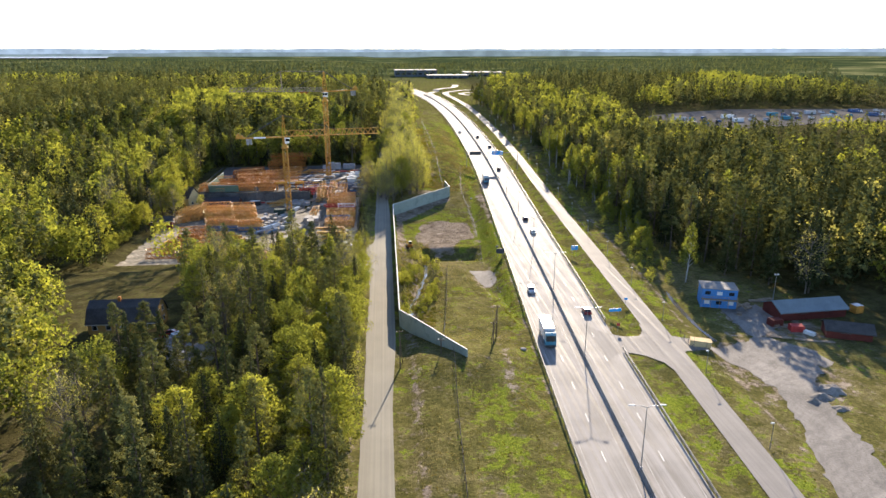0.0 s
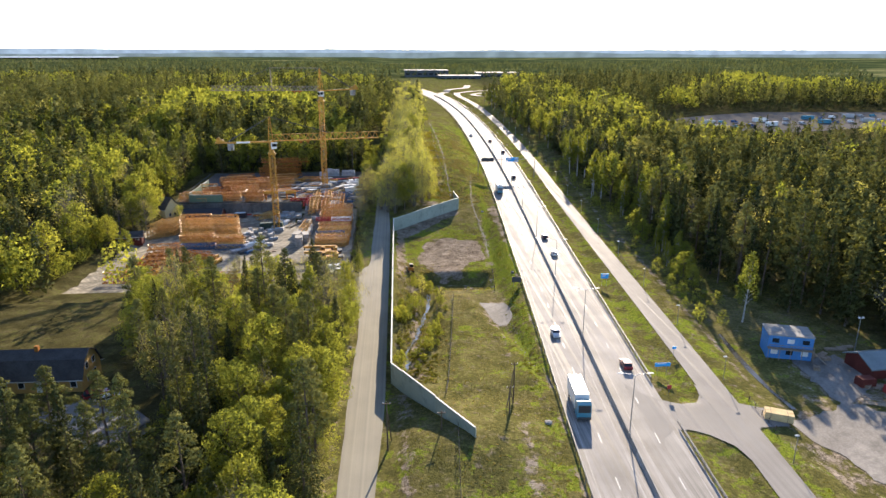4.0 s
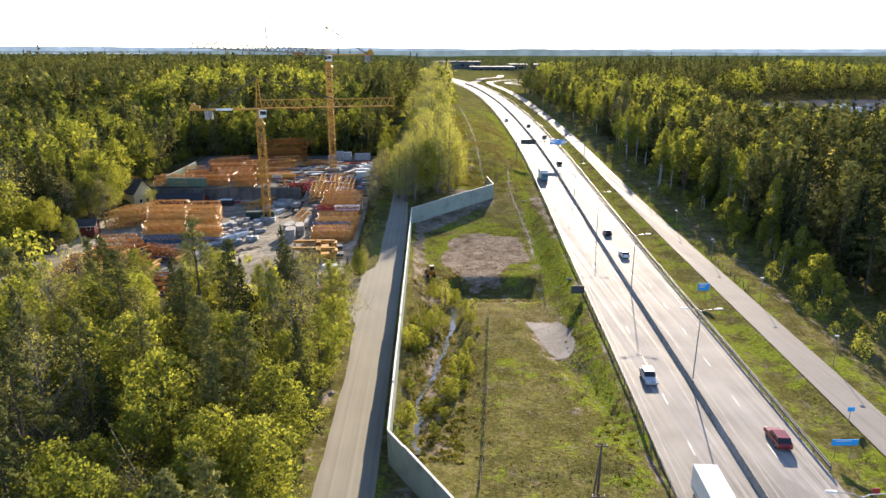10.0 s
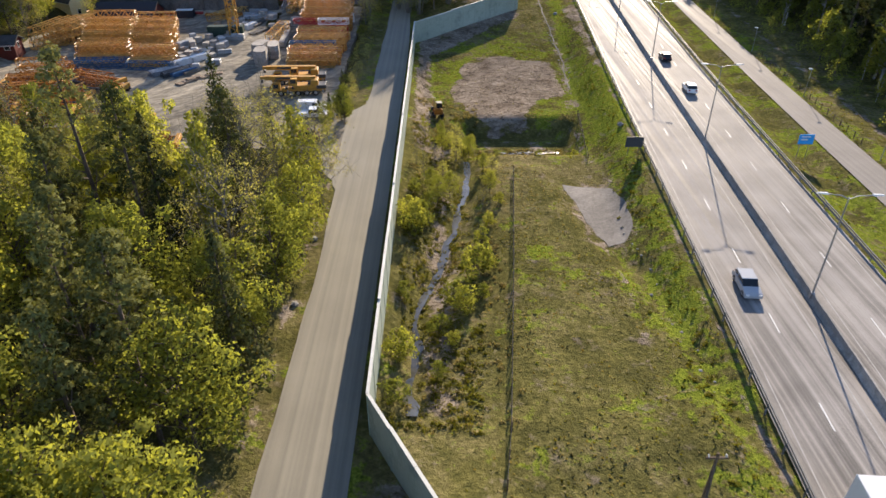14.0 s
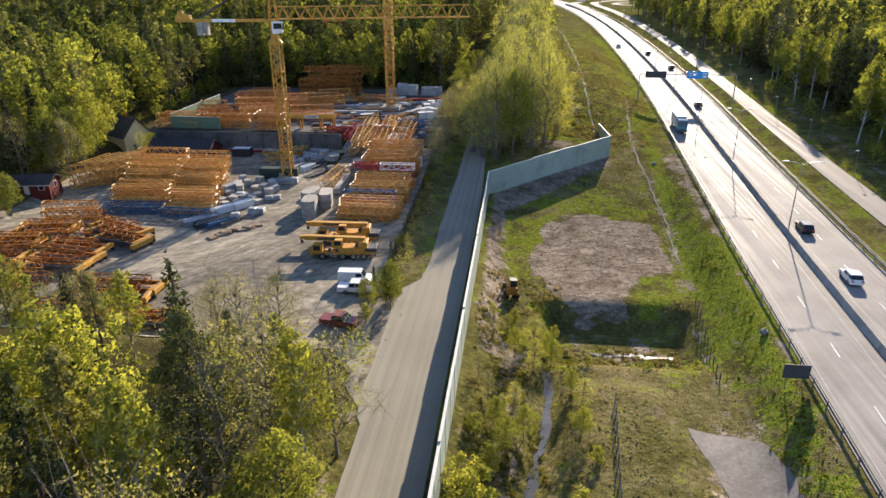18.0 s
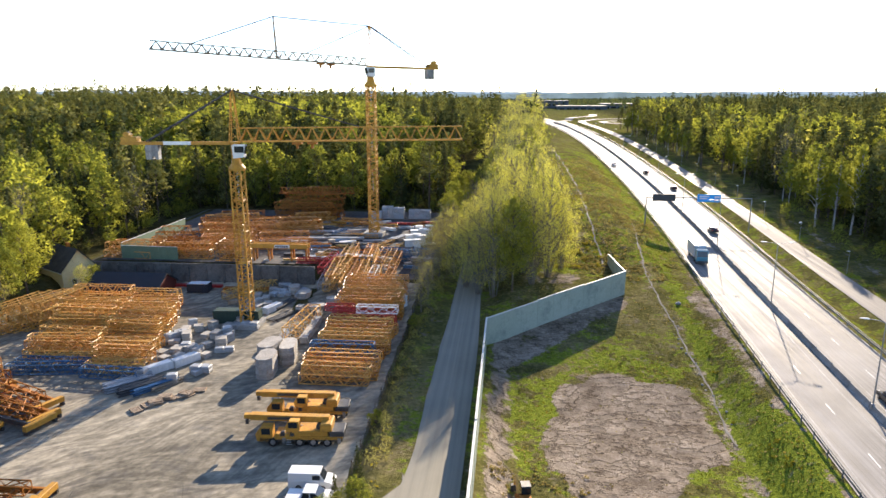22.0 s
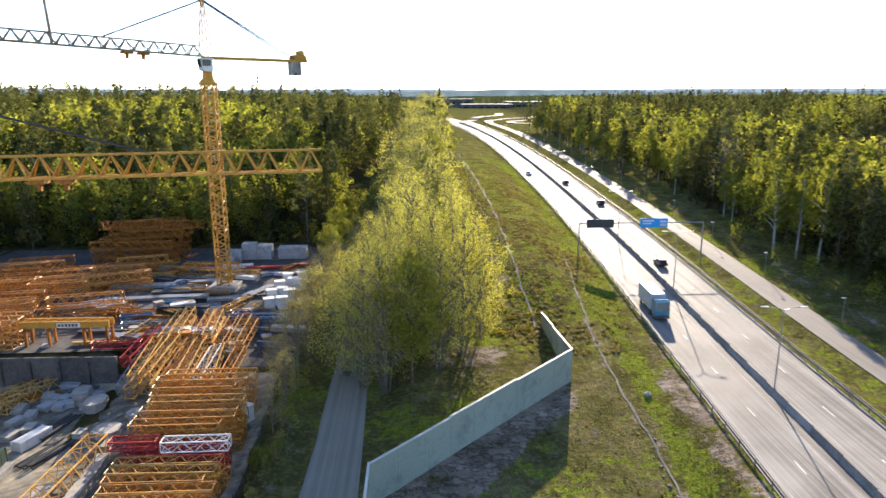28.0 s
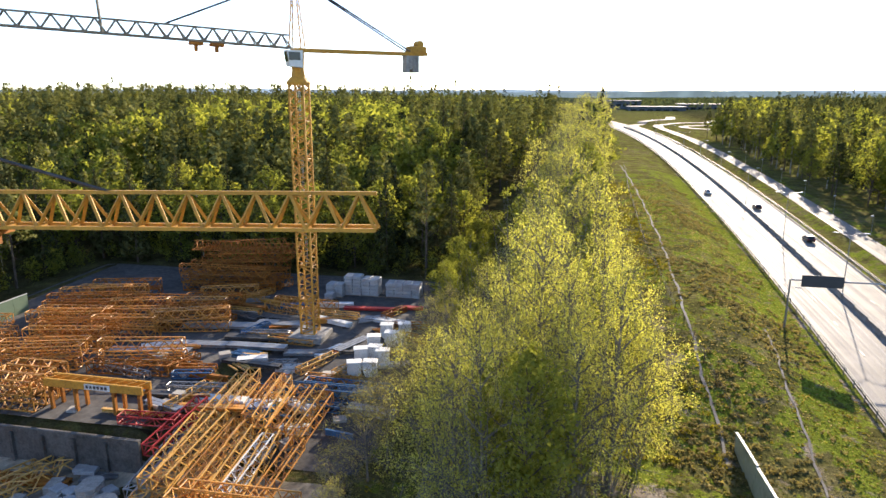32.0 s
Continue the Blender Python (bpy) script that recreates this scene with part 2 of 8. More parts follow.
wheel_tracks(M_YARD, (62, 20))
wheel_tracks(M_GRAVEL, (75, 40), 0.1)
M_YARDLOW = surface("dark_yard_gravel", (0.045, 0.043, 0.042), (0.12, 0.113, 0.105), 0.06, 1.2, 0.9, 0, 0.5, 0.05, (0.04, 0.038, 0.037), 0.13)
M_JIB = surface("weathered_jib", (0.13, 0.11, 0.085), (0.27, 0.23, 0.17), 0.8, 6, 0.7)
M_LINE = surface("road_paint", (0.45, 0.45, 0.43), (0.72, 0.72, 0.7), 2, 12, 0.6)
M_WORNLINE = surface("worn_road_paint", (0.24, 0.235, 0.22), (0.46, 0.45, 0.43), 0.6, 9, 0.7)
M_RAIL = surface("weathered_rail", (0.1, 0.1, 0.1), (0.2, 0.2, 0.198), 1.2, 9, 0.6)
M_BARRIER = surface("barrier_panel", (0.3, 0.345, 0.28), (0.4, 0.44, 0.36), 0.12, 3, 0.8, 0, 0.15, 0.02, (0.2, 0.24, 0.2))
M_CAP = plain("barrier_cap", (0.62, 0.62, 0.57), 0.6)
M_CONC = surface("concrete", (0.2, 0.195, 0.185), (0.4, 0.39, 0.365), 0.35, 5, 0.9, 0, 0.3, 0.02, (0.17, 0.165, 0.155), 0.16, 0.3)
M_BALLAST = surface("pale_ballast", (0.27, 0.25, 0.22), (0.5, 0.468, 0.415), 0.5, 4, 0.9, 0, 0.3, 0.02, (0.26, 0.24, 0.215), 0.18, 0.25)
# Stained concrete, its base darkened to paint in the shade of a sunless face
M_SHADEWALL = surface("shaded_concrete", (0.075, 0.07, 0.064), (0.19, 0.18, 0.165), 0.3, 4, 0.9, 0, 0.3, 0.02, (0.06, 0.055, 0.05), 0.18, 0.35)
M_STEEL = surface("galvanised_steel", (0.2, 0.205, 0.21), (0.38, 0.385, 0.39), 1.2, 9, 0.45, 0.7, 0.1, 0.01)
M_PALLET_DARK = surface("old_timber", (0.12, 0.09, 0.06), (0.26, 0.2, 0.14), 1.0, 8, 0.9)
M_DARKSTEEL = surface("dark_steel", (0.03, 0.03, 0.032), (0.085, 0.083, 0.08), 1.0, 8, 0.55, 0.3)
M_YELLOW = surface("crane_yellow", (0.4, 0.195, 0.028), (0.66, 0.345, 0.05), 0.8, 6, 0.6, 0, 0.1, 0.01, (0.3, 0.15, 0.04), 0.2, 0.25, 0.25)
M_ORANGE = surface("lattice_orange", (0.44, 0.19, 0.032), (0.75, 0.365, 0.066), 0.7, 6, 0.4, 0, 0.1, 0.01, (0.26, 0.1, 0.03), 0.2, 0.35, 0.5)
M_OCHRE = surface("lattice_ochre", (0.5, 0.268, 0.055), (0.86, 0.51, 0.13), 0.7, 6, 0.4, 0, 0.1, 0.01, (0.3, 0.15, 0.05), 0.2, 0.3, 0.5)
M_RUST = surface("rusty_lattice", (0.24, 0.085, 0.016), (0.5, 0.195, 0.027), 0.7, 6, 0.7, 0, 0.1, 0.01, (0.12, 0.05, 0.03), 0.2, 0.35)
M_RED = surface("lattice_red", (0.3, 0.03, 0.03), (0.52, 0.07, 0.06), 0.7, 6, 0.5, 0, 0.1, 0.01, None, 0.2, 0.2)
M_BLUE = surface("lattice_blue", (0.03, 0.085, 0.17), (0.07, 0.17, 0.32), 0.7, 6, 0.5, 0, 0.1, 0.01, None, 0.2, 0.2)
M_WHITE = surface("white_paint", (0.55, 0.55, 0.53), (0.8, 0.8, 0.78), 0.8, 7, 0.5, 0, 0.08, 0.01, None, 0.2, 0.12)
M_BLACK = plain("black_rubber", (0.025, 0.025, 0.025), 0.8)
M_GLASS = plain("dark_glass", (0.02, 0.025, 0.03), 0.08)
M_BARK = surface("bark", (0.05, 0.038, 0.028), (0.16, 0.125, 0.095), 1.0, 7, 0.95, 0, 0.6, 0.05)
M_BIRCHBARK = surface("birch_bark", (0.12, 0.11, 0.1), (0.55, 0.52, 0.48), 1.2, 4, 0.85, 0, 0.3, 0.03)
M_TWIG = surface("grey_twigs", (0.1, 0.087, 0.068), (0.22, 0.195, 0.155), 1.0, 7, 0.95, 0, 0.4, 0.03)
M_PINE = foliage("pine_needles", [(0.056, 0.064, 0.025), (0.098, 0.106, 0.039), (0.145, 0.149, 0.053), (0.195, 0.191, 0.07)], 0.24)
M_SPRUCE = foliage("spruce_needles", [(0.032, 0.040, 0.020), (0.061, 0.069, 0.026), (0.107, 0.105, 0.039)], 0.1)
M_LEAF = foliage("spring_leaves", [(0.132, 0.153, 0.038), (0.178, 0.2, 0.045), (0.226, 0.242, 0.052), (0.285, 0.292, 0.063)], 0.54)
M_WILLOW = foliage("willow_leaves", [(0.4, 0.4, 0.104), (0.48, 0.475, 0.122), (0.56, 0.545, 0.142)], 0.47)
M_BUD = foliage("budding_twigs", [(0.225, 0.212, 0.082), (0.3, 0.285, 0.105), (0.375, 0.36, 0.125)], 0.47)
# Bluer than the near needles: a little distance haze is in these tones
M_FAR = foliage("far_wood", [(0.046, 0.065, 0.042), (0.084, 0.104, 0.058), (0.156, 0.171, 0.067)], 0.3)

# ---- mesh tools ----
class Build:
    """Collects corners and faces for one mesh."""

    def __init__(self):
        self.v, self.f = [], []

    def add(self, verts, faces):
        k = len(self.v)
        self.v += [tuple(p) for p in verts]
        self.f += [tuple(i + k for i in q) for q in faces]
        return self

    def box(self, x0, y0, z0, x1, y1, z1, bevel=0.0, m=None):
        """A box, its top edges rounded off by bevel."""
        b = min(bevel, (x1 - x0) * 0.45, (y1 - y0) * 0.45, (z1 - z0) * 0.9)
        if b > 0:
            rings = [(x0, y0, x1, y1, z0), (x0, y0, x1, y1, z1 - b), (x0 + b, y0 + b, x1 - b, y1 - b, z1)]
        else:
            rings = [(x0, y0, x1, y1, z0), (x0, y0, x1, y1, z1)]
        vs = [Vector(p) for a, c, d, e, z in rings for p in ((a, c, z), (d, c, z), (d, e, z), (a, e, z))]
        n = len(rings)
        fs = [(3, 2, 1, 0), tuple(range(4 * n - 4, 4 * n))]
        fs += [(4 * k + i, 4 * k + (i + 1) % 4, 4 * k + 4 + (i + 1) % 4, 4 * k + 4 + i) for k in range(n - 1) for i in range(4)]
        return self.add([m @ p for p in vs] if m else vs, fs)

    def bar(self, a, b, w=0.1, h=None):
        """A square bar from a to b."""
        a, b = Vector(a), Vector(b)
        d = (b - a).normalized()
        s = d.cross((0, 0, 1))
        s = (Vector((1, 0, 0)) if s.length < 1e-3 else s).normalized()
        u = s.cross(d) * ((h or w) / 2)
        s = s * (w / 2)
        ring = (s + u, -s + u, -s - u, s - u)
        return self.add([p + o for p in (a, b) for o in ring], [(0, 1, 5, 4), (1, 2, 6, 5), (2, 3, 7, 6), (3, 0, 4, 7), (3, 2, 1, 0), (4, 5, 6, 7)])

    def tube(self, pts, radii, sides=8, cap=True):
        """A round tube through pts."""
        pts = [Vector(p) for p in pts]
        radii = [radii] * len(pts) if isinstance(radii, (int, float)) else radii
        k = len(self.v)
        for i, (p, r) in enumerate(zip(pts, radii)):
            d = (pts[min(i + 1, len(pts) - 1)] - pts[max(i - 1, 0)]).normalized()
            s = d.cross((0, 0, 1))
            s = (Vector((1, 0, 0)) if s.length < 1e-3 else s).normalized()
            u = s.cross(d)
            self.v += [tuple(p + (s * math.cos(a) + u * math.sin(a)) * r) for a in (2 * math.pi * j / sides for j in range(sides))]
        for i in range(len(pts) - 1):
            self.f += [(k + i * sides + j, k + i * sides + (j + 1) % sides, k + (i + 1) * sides + (j + 1) % sides, k + (i + 1) * sides + j) for j in range(sides)]
        if cap:
            self.f += [tuple(k + j for j in reversed(range(sides))), tuple(k + (len(pts) - 1) * sides + j for j in range(sides))]
        return self

    def sweep(self, pts, w, h):
        """A rectangular section carried along pts as one piece."""
        pts = [Vector(p) for p in pts]
        k = len(self.v)
        for i, p in enumerate(pts):
            d = (pts[min(i + 1, len(pts) - 1)] - pts[max(i - 1, 0)]).normalized()
            s = Vector((d.y, -d.x, 0)).normalized() * (w / 2)
            u = Vector((0, 0, h / 2))
            self.v += [tuple(p + o) for o in (s + u, u - s, -s - u, s - u)]
        for i in range(len(pts) - 1):
            self.f += [(k + 4 * i + j, k + 4 * i + (j + 1) % 4, k + 4 * i + 4 + (j + 1) % 4, k + 4 * i + 4 + j) for j in range(4)]
        n = k + 4 * len(pts) - 4
        self.f += [(k + 3, k + 2, k + 1, k), (n, n + 1, n + 2, n + 3)]
        return self

    def prism(self, outline, y0, y1):
        """An outline in x and z drawn out from y0 to y1."""
        n = len(outline)
        vs = [(x, y, z) for y in (y0, y1) for x, z in outline]
        return self.add(vs, [tuple(range(n)), tuple(reversed(range(n, 2 * n)))] + [(i, i + n, (i + 1) % n + n, (i + 1) % n) for i in range(n)])

    def slab(self, outline, z0, z1):
        n = len(outline)
        vs = [(x, y, z) for z in (z0, z1) for x, y in outline]
        return self.add(vs, [tuple(reversed(range(n))), tuple(range(n, 2 * n))] + [(i, (i + 1) % n, (i + 1) % n + n, i + n) for i in range(n)])

    def ribbon(self, left, right):
        k, n = len(self.v), len(left)
        self.v += [tuple(p) for p in left] + [tuple(p) for p in right]
        self.f += [(k + i, k + n + i, k + n + i + 1, k + i + 1) for i in range(n - 1)]
        return self

    def mesh(self, name, material, smooth=False):
        me = bpy.data.meshes.new(name)
        me.from_pydata(self.v, [], self.f)
        if material:
            me.materials.append(material)
        if smooth:
            me.shade_smooth()
        return me


def part(name, b, material, parent=None, label="", smooth=False):
    """Links a built mesh as one object, under parent where given."""
    ob = new(name, b.mesh(name, material, smooth) if isinstance(b, Build) else b)
    if parent:
        ob.parent = parent
    return tagged(ob, label) if label else ob


def thing(name, m, label, category, group="", kind=""):
    """An Empty at a thing's base."""
    ob = new(name)
    ob.empty_display_size = 0.3
    ob.matrix_world = m
    return tagged(ob, label, category, group, kind)


def smooth(a, b, x):
    t = np.clip((np.asarray(x, float) - a) / (b - a), 0, 1)
    return t * t * (3 - 2 * t)


def curve_through(ys, xs):
    """A smooth curve through given values."""
    ys, xs = np.array(ys, float), np.array(xs, float)
    d = np.gradient(xs, ys)

    def f(y):
        y = np.asarray(y, float)
        i = np.clip(np.searchsorted(ys, y) - 1, 0, len(ys) - 2)
        h = ys[i + 1] - ys[i]
        t = np.clip((y - ys[i]) / h, 0, 1)
        out = (2 * t**3 - 3 * t**2 + 1) * xs[i] + (t**3 - 2 * t**2 + t) * h * d[i] + (3 * t**2 - 2 * t**3) * xs[i + 1] + (t**3 - t**2) * h * d[i + 1]
        return out + np.where(y > ys[-1], (y - ys[-1]) * d[-1], 0) + np.where(y < ys[0], (y - ys[0]) * d[0], 0)

    return f

# ---- the lie of the land ----
road_x = curve_through([-200, -60, 36, 85, 140, 197, 242, 290, 340, 400, 460, 530, 600, 650, 720, 800, 900], [19, 29.5, 36.9, 40.4, 44.8, 49, 52, 54.6, 56.4, 57.6, 58, 57, 53.5, 49, 38, 20, -10])
road_z = curve_through([-300, -60, 83, 206, 255, 304, 396, 528, 616, 704, 800, 1043, 2000, 5000], [0.9, 0.6, 0.3, -0.2, 0.8, 2.7, 6, 10, 12.6, 15.2, 17.5, 22, 27, 30])
path_x = curve_through([-60, 33, 88, 148, 209, 260, 312, 400, 480, 560, 620, 660, 704, 730], [50, 57.2, 61.4, 66, 69.9, 72.5, 75, 78, 79, 78.5, 76, 72.5, 68.5, 70])
path_z = curve_through([-60, 83, 206, 255, 304, 396, 528, 616, 730], [0.3, 0.1, -0.4, 0.6, 2.3, 5.6, 9.6, 12.3, 15.5])
lane_z = curve_through([-100, 60, 104, 158, 224, 260, 300, 350, 528, 800], [0.3, -0.4, -1.0, -1.7, -2.5, -1.4, 0.8, 3.5, 10, 17])
field_z = curve_through([-200, 60, 84, 108, 140, 215, 236, 262, 304, 396, 528, 704, 1043, 2000, 5000], [0.5, 0.9, 0.9, -1.8, -3.6, -3.8, -1.2, 1.2, 3.4, 7, 10.5, 15.5, 22, 27, 30])
left_z = curve_through([-200, 60, 104, 150, 200, 260, 330, 396, 528, 704, 1043, 2000, 5000], [0.5, 0.5, 0.6, -1.0, -1.6, 0.5, 3.0, 6, 10, 15.5, 22, 27, 30])
right_z = curve_through([-200, 60, 100, 135, 206, 304, 396, 528, 704, 1043, 2000, 5000], [-1, -1.5, -2.6, -1.8, -0.5, 2.5, 5.5, 9.5, 15.0, 22, 27, 30])
ROAD_HALF, PATH_HALF = 9.5, 2.7
LANE_X0, LANE_X1 = -8.6, -1.2


def yard_z(y):
    """The lower yard, up a bank to the upper yard behind its wall."""
    return np.interp(y, [160, 215, 240, 253.5, 255.5, 320], [-4.1, -3.9, -3.0, -2.2, 2.0, 3.1])


DITCH_Y, DITCH_X = [105, 120, 125.5, 131.5, 141.7, 149.8, 159.8], [3.0, 3.0, 3.7, 5.7, 7.5, 9.0, 10.2]


def ground_z(x, y):
    x, y = np.asarray(x, float), np.asarray(y, float)
    zl, zf, zc, zr = lane_z(y), field_z(y), road_z(y), right_z(y)
    c, p = road_x(y), path_x(np.minimum(y, 730))
    z = left_z(y) + smooth(-25, -60, x) * np.where(y < 150, 1.2, 0)
    in_yard = smooth(-94, -90, x) * smooth(-11, -14, x) * smooth(160, 166, y) * smooth(322, 316, y)
    z = z + (yard_z(y) + (np.interp(y, [160, 215, 236, 286, 320], [-4.1, -3.9, -3.1, 2.6, 3.1]) - yard_z(y)) * smooth(-38.0, -36.8, x) - z) * in_yard
    z = z + (zl - z) * smooth(-13.5, -9.5, x)
    z = z + (zf - z) * smooth(-0.5, 5, x)
    # the bank between the tree row and the highway
    z = z + 3.0 * smooth(262, 300, y) * smooth(560, 420, y) * smooth(10, 20, x) * smooth(c - 14, c - 24, x)
    # mound that carries the near end of the barrier
    z = z + 1.4 * np.exp(-((x - 14) ** 2 + (y - 78) ** 2) / 90.0)
    z = z + (zc - 0.12 - z) * smooth(c - 17, c - 10.3, x)
    z = z + (path_z(np.minimum(y, 730)) - 0.9 - z) * smooth(c + 10.3, c + 14, x) * np.where(y < 760, 1, 0)
    z = z + (path_z(np.minimum(y, 730)) - 0.08 - z) * smooth(p - 5.5, p - 3.2, x) * np.where(y < 760, 1, 0)
    z = z + (zr - z) * smooth(p + 4, p + 14, x)
    # level ground under the junction
    z = z + (path_z(np.minimum(y, 730)) - 0.1 - z) * smooth(74.5, 77.5, y) * smooth(93, 90, y) * smooth(c + 9, c + 10.3, x) * smooth(p + 13, p + 7, x)
    # the field's raised edge above the gully along the highway bank
    edge = np.interp(y, [95, 105, 120.5, 128.6, 135.7, 147, 154.5], [30, 29, 28.2, 27.6, 25.1, 23.6, 22.5])
    z = z + 0.9 * smooth(10, 15, x) * smooth(edge + 0.9, edge - 1.6, x) * smooth(96, 104, y) * smooth(163, 157, y)
    z = z - 0.7 * np.exp(-(((x - edge - 1.6) / 1.3) ** 2)) * smooth(96, 104, y) * smooth(136, 130, y)
    # pit and ditch
    z = z - 3.0 * smooth(8.5, 12, x) * smooth(31.0, 28, x) * smooth(164.5, 171.0, y) * smooth(182.5, 179.8, y)
    z = z - 1.1 * np.exp(-((x - np.interp(y, DITCH_Y, DITCH_X)) ** 2) / 2.4) * smooth(104, 112, y) * smooth(170, 164, y)
    z = z + 5.0 * smooth(-20, -120, x) * smooth(330, 520, y) + 3.5 * smooth(130, 260, x) * smooth(200, 420, y)
    far = np.hypot(x - 20, y - 200)
    z = z + smooth(600, 1600, far) * (5 * np.sin(x * 0.0019 + 1.3) * np.cos(y * 0.0013) - 9)
    return z


def gz(x, y):
    return float(ground_z(x, y))


def spaced(parts_):
    return np.unique(np.concatenate([np.arange(a, b, s) for a, b, s in parts_]))


GX = spaced([(-4600, -1000, 300), (-1000, -300, 50), (-300, -100, 10), (-100, -20, 2.5), (-20, 110, 1.25), (110, 300, 8), (300, 1000, 50), (1000, 4700, 300)])
GY = spaced([(-400, -60, 40), (-60, 60, 4), (60, 280, 1.6), (280, 420, 4), (420, 800, 12), (800, 1400, 50), (1400, 4900, 250)])
X, Y = np.meshgrid(GX, GY)
Z = ground_z(X, Y)
nx = len(GX)
idx = np.arange(nx * len(GY)).reshape(len(GY), nx)
quads = np.stack([idx[:-1, :-1], idx[:-1, 1:], idx[1:, 1:], idx[1:, :-1]], -1).reshape(-1, 4)
gm = bpy.data.meshes.new("ground")
gm.from_pydata(np.stack([X, Y, Z], -1).reshape(-1, 3).tolist(), [], quads.tolist())
gm.materials.append(M_GRASS)
gm.shade_smooth()


def blob(p, s, q=0.09):
    return np.array([noise.noise((x * q, y * q, s)) + 0.5 * noise.noise((x * q * 4, y * q * 4, s)) for x, y in p])


def lushness(x, y):
    """How green the grass is: fresh on the banks and round the cleared patch, olive and dry elsewhere."""
    near = (x > -16) & (x < 112) & (y > -60) & (y < 460)
    out = np.full(x.shape, 0.2)
    p = np.stack([x[near], y[near]], 1)
    px, py = p[:, 0], p[:, 1]
    rx, pa = road_x(py), path_x(np.minimum(py, 730))
    v = 0.2 + 0.75 * np.exp(-(((px - rx + 12.5) / 2.8) ** 2)) * (0.35 + 0.65 * smooth(135, 165, py)) * (1 - 0.95 * smooth(197, 204, py) * smooth(290, 262, py))
    v += 0.75 * np.exp(-((px - 34.2) ** 2 / 14 + (py - 192) ** 2 / 120)) + 0.6 * np.exp(-((px - 25.3) ** 2 / 9 + (py - 184.5) ** 2 / 5))
    v += 0.55 * np.exp(-(((px - np.interp(py, [200, 211, 236, 272], [34.6, 35.0, 35.8, 38.3])) / 1.5) ** 2)) * smooth(198, 204, py) * smooth(300, 280, py)
    v += 0.42 * np.exp(-((px - 12) ** 2 / 160 + (py - 207) ** 2 / 420)) + 0.3 * np.exp(-((px - 24) ** 2 / 60 + (py - 221) ** 2 / 40))
    v += 0.16 * ((px > rx + 10) & (px < pa - 2.5)) - 0.2 * (px > pa + 6) + 0.2 * np.exp(-(((px - pa - 5) / 3) ** 2)) - 0.15 * (px < -8)
    v += 0.3 * np.exp(-(((px - 17) / 5) ** 2)) * (py < 80) - 0.4 * ((px > 0) & (px < 11) & (py > 104) & (py < 172)) - 0.12 * ((px > 9) & (px < 26) & (py > 90) & (py < 165))
    v -= 0.18 * smooth(120, 90, py) * (px > 0) * (px < rx - 14)
    v += 0.2 * smooth(258, 275, py) * smooth(12, 18, px) * smooth(rx - 12, rx - 16, px)
    out[near] = np.clip(v + 0.5 * blob(p, 1.0) + 0.35 * blob(p, 9.0, 0.22), 0, 1)
    return out


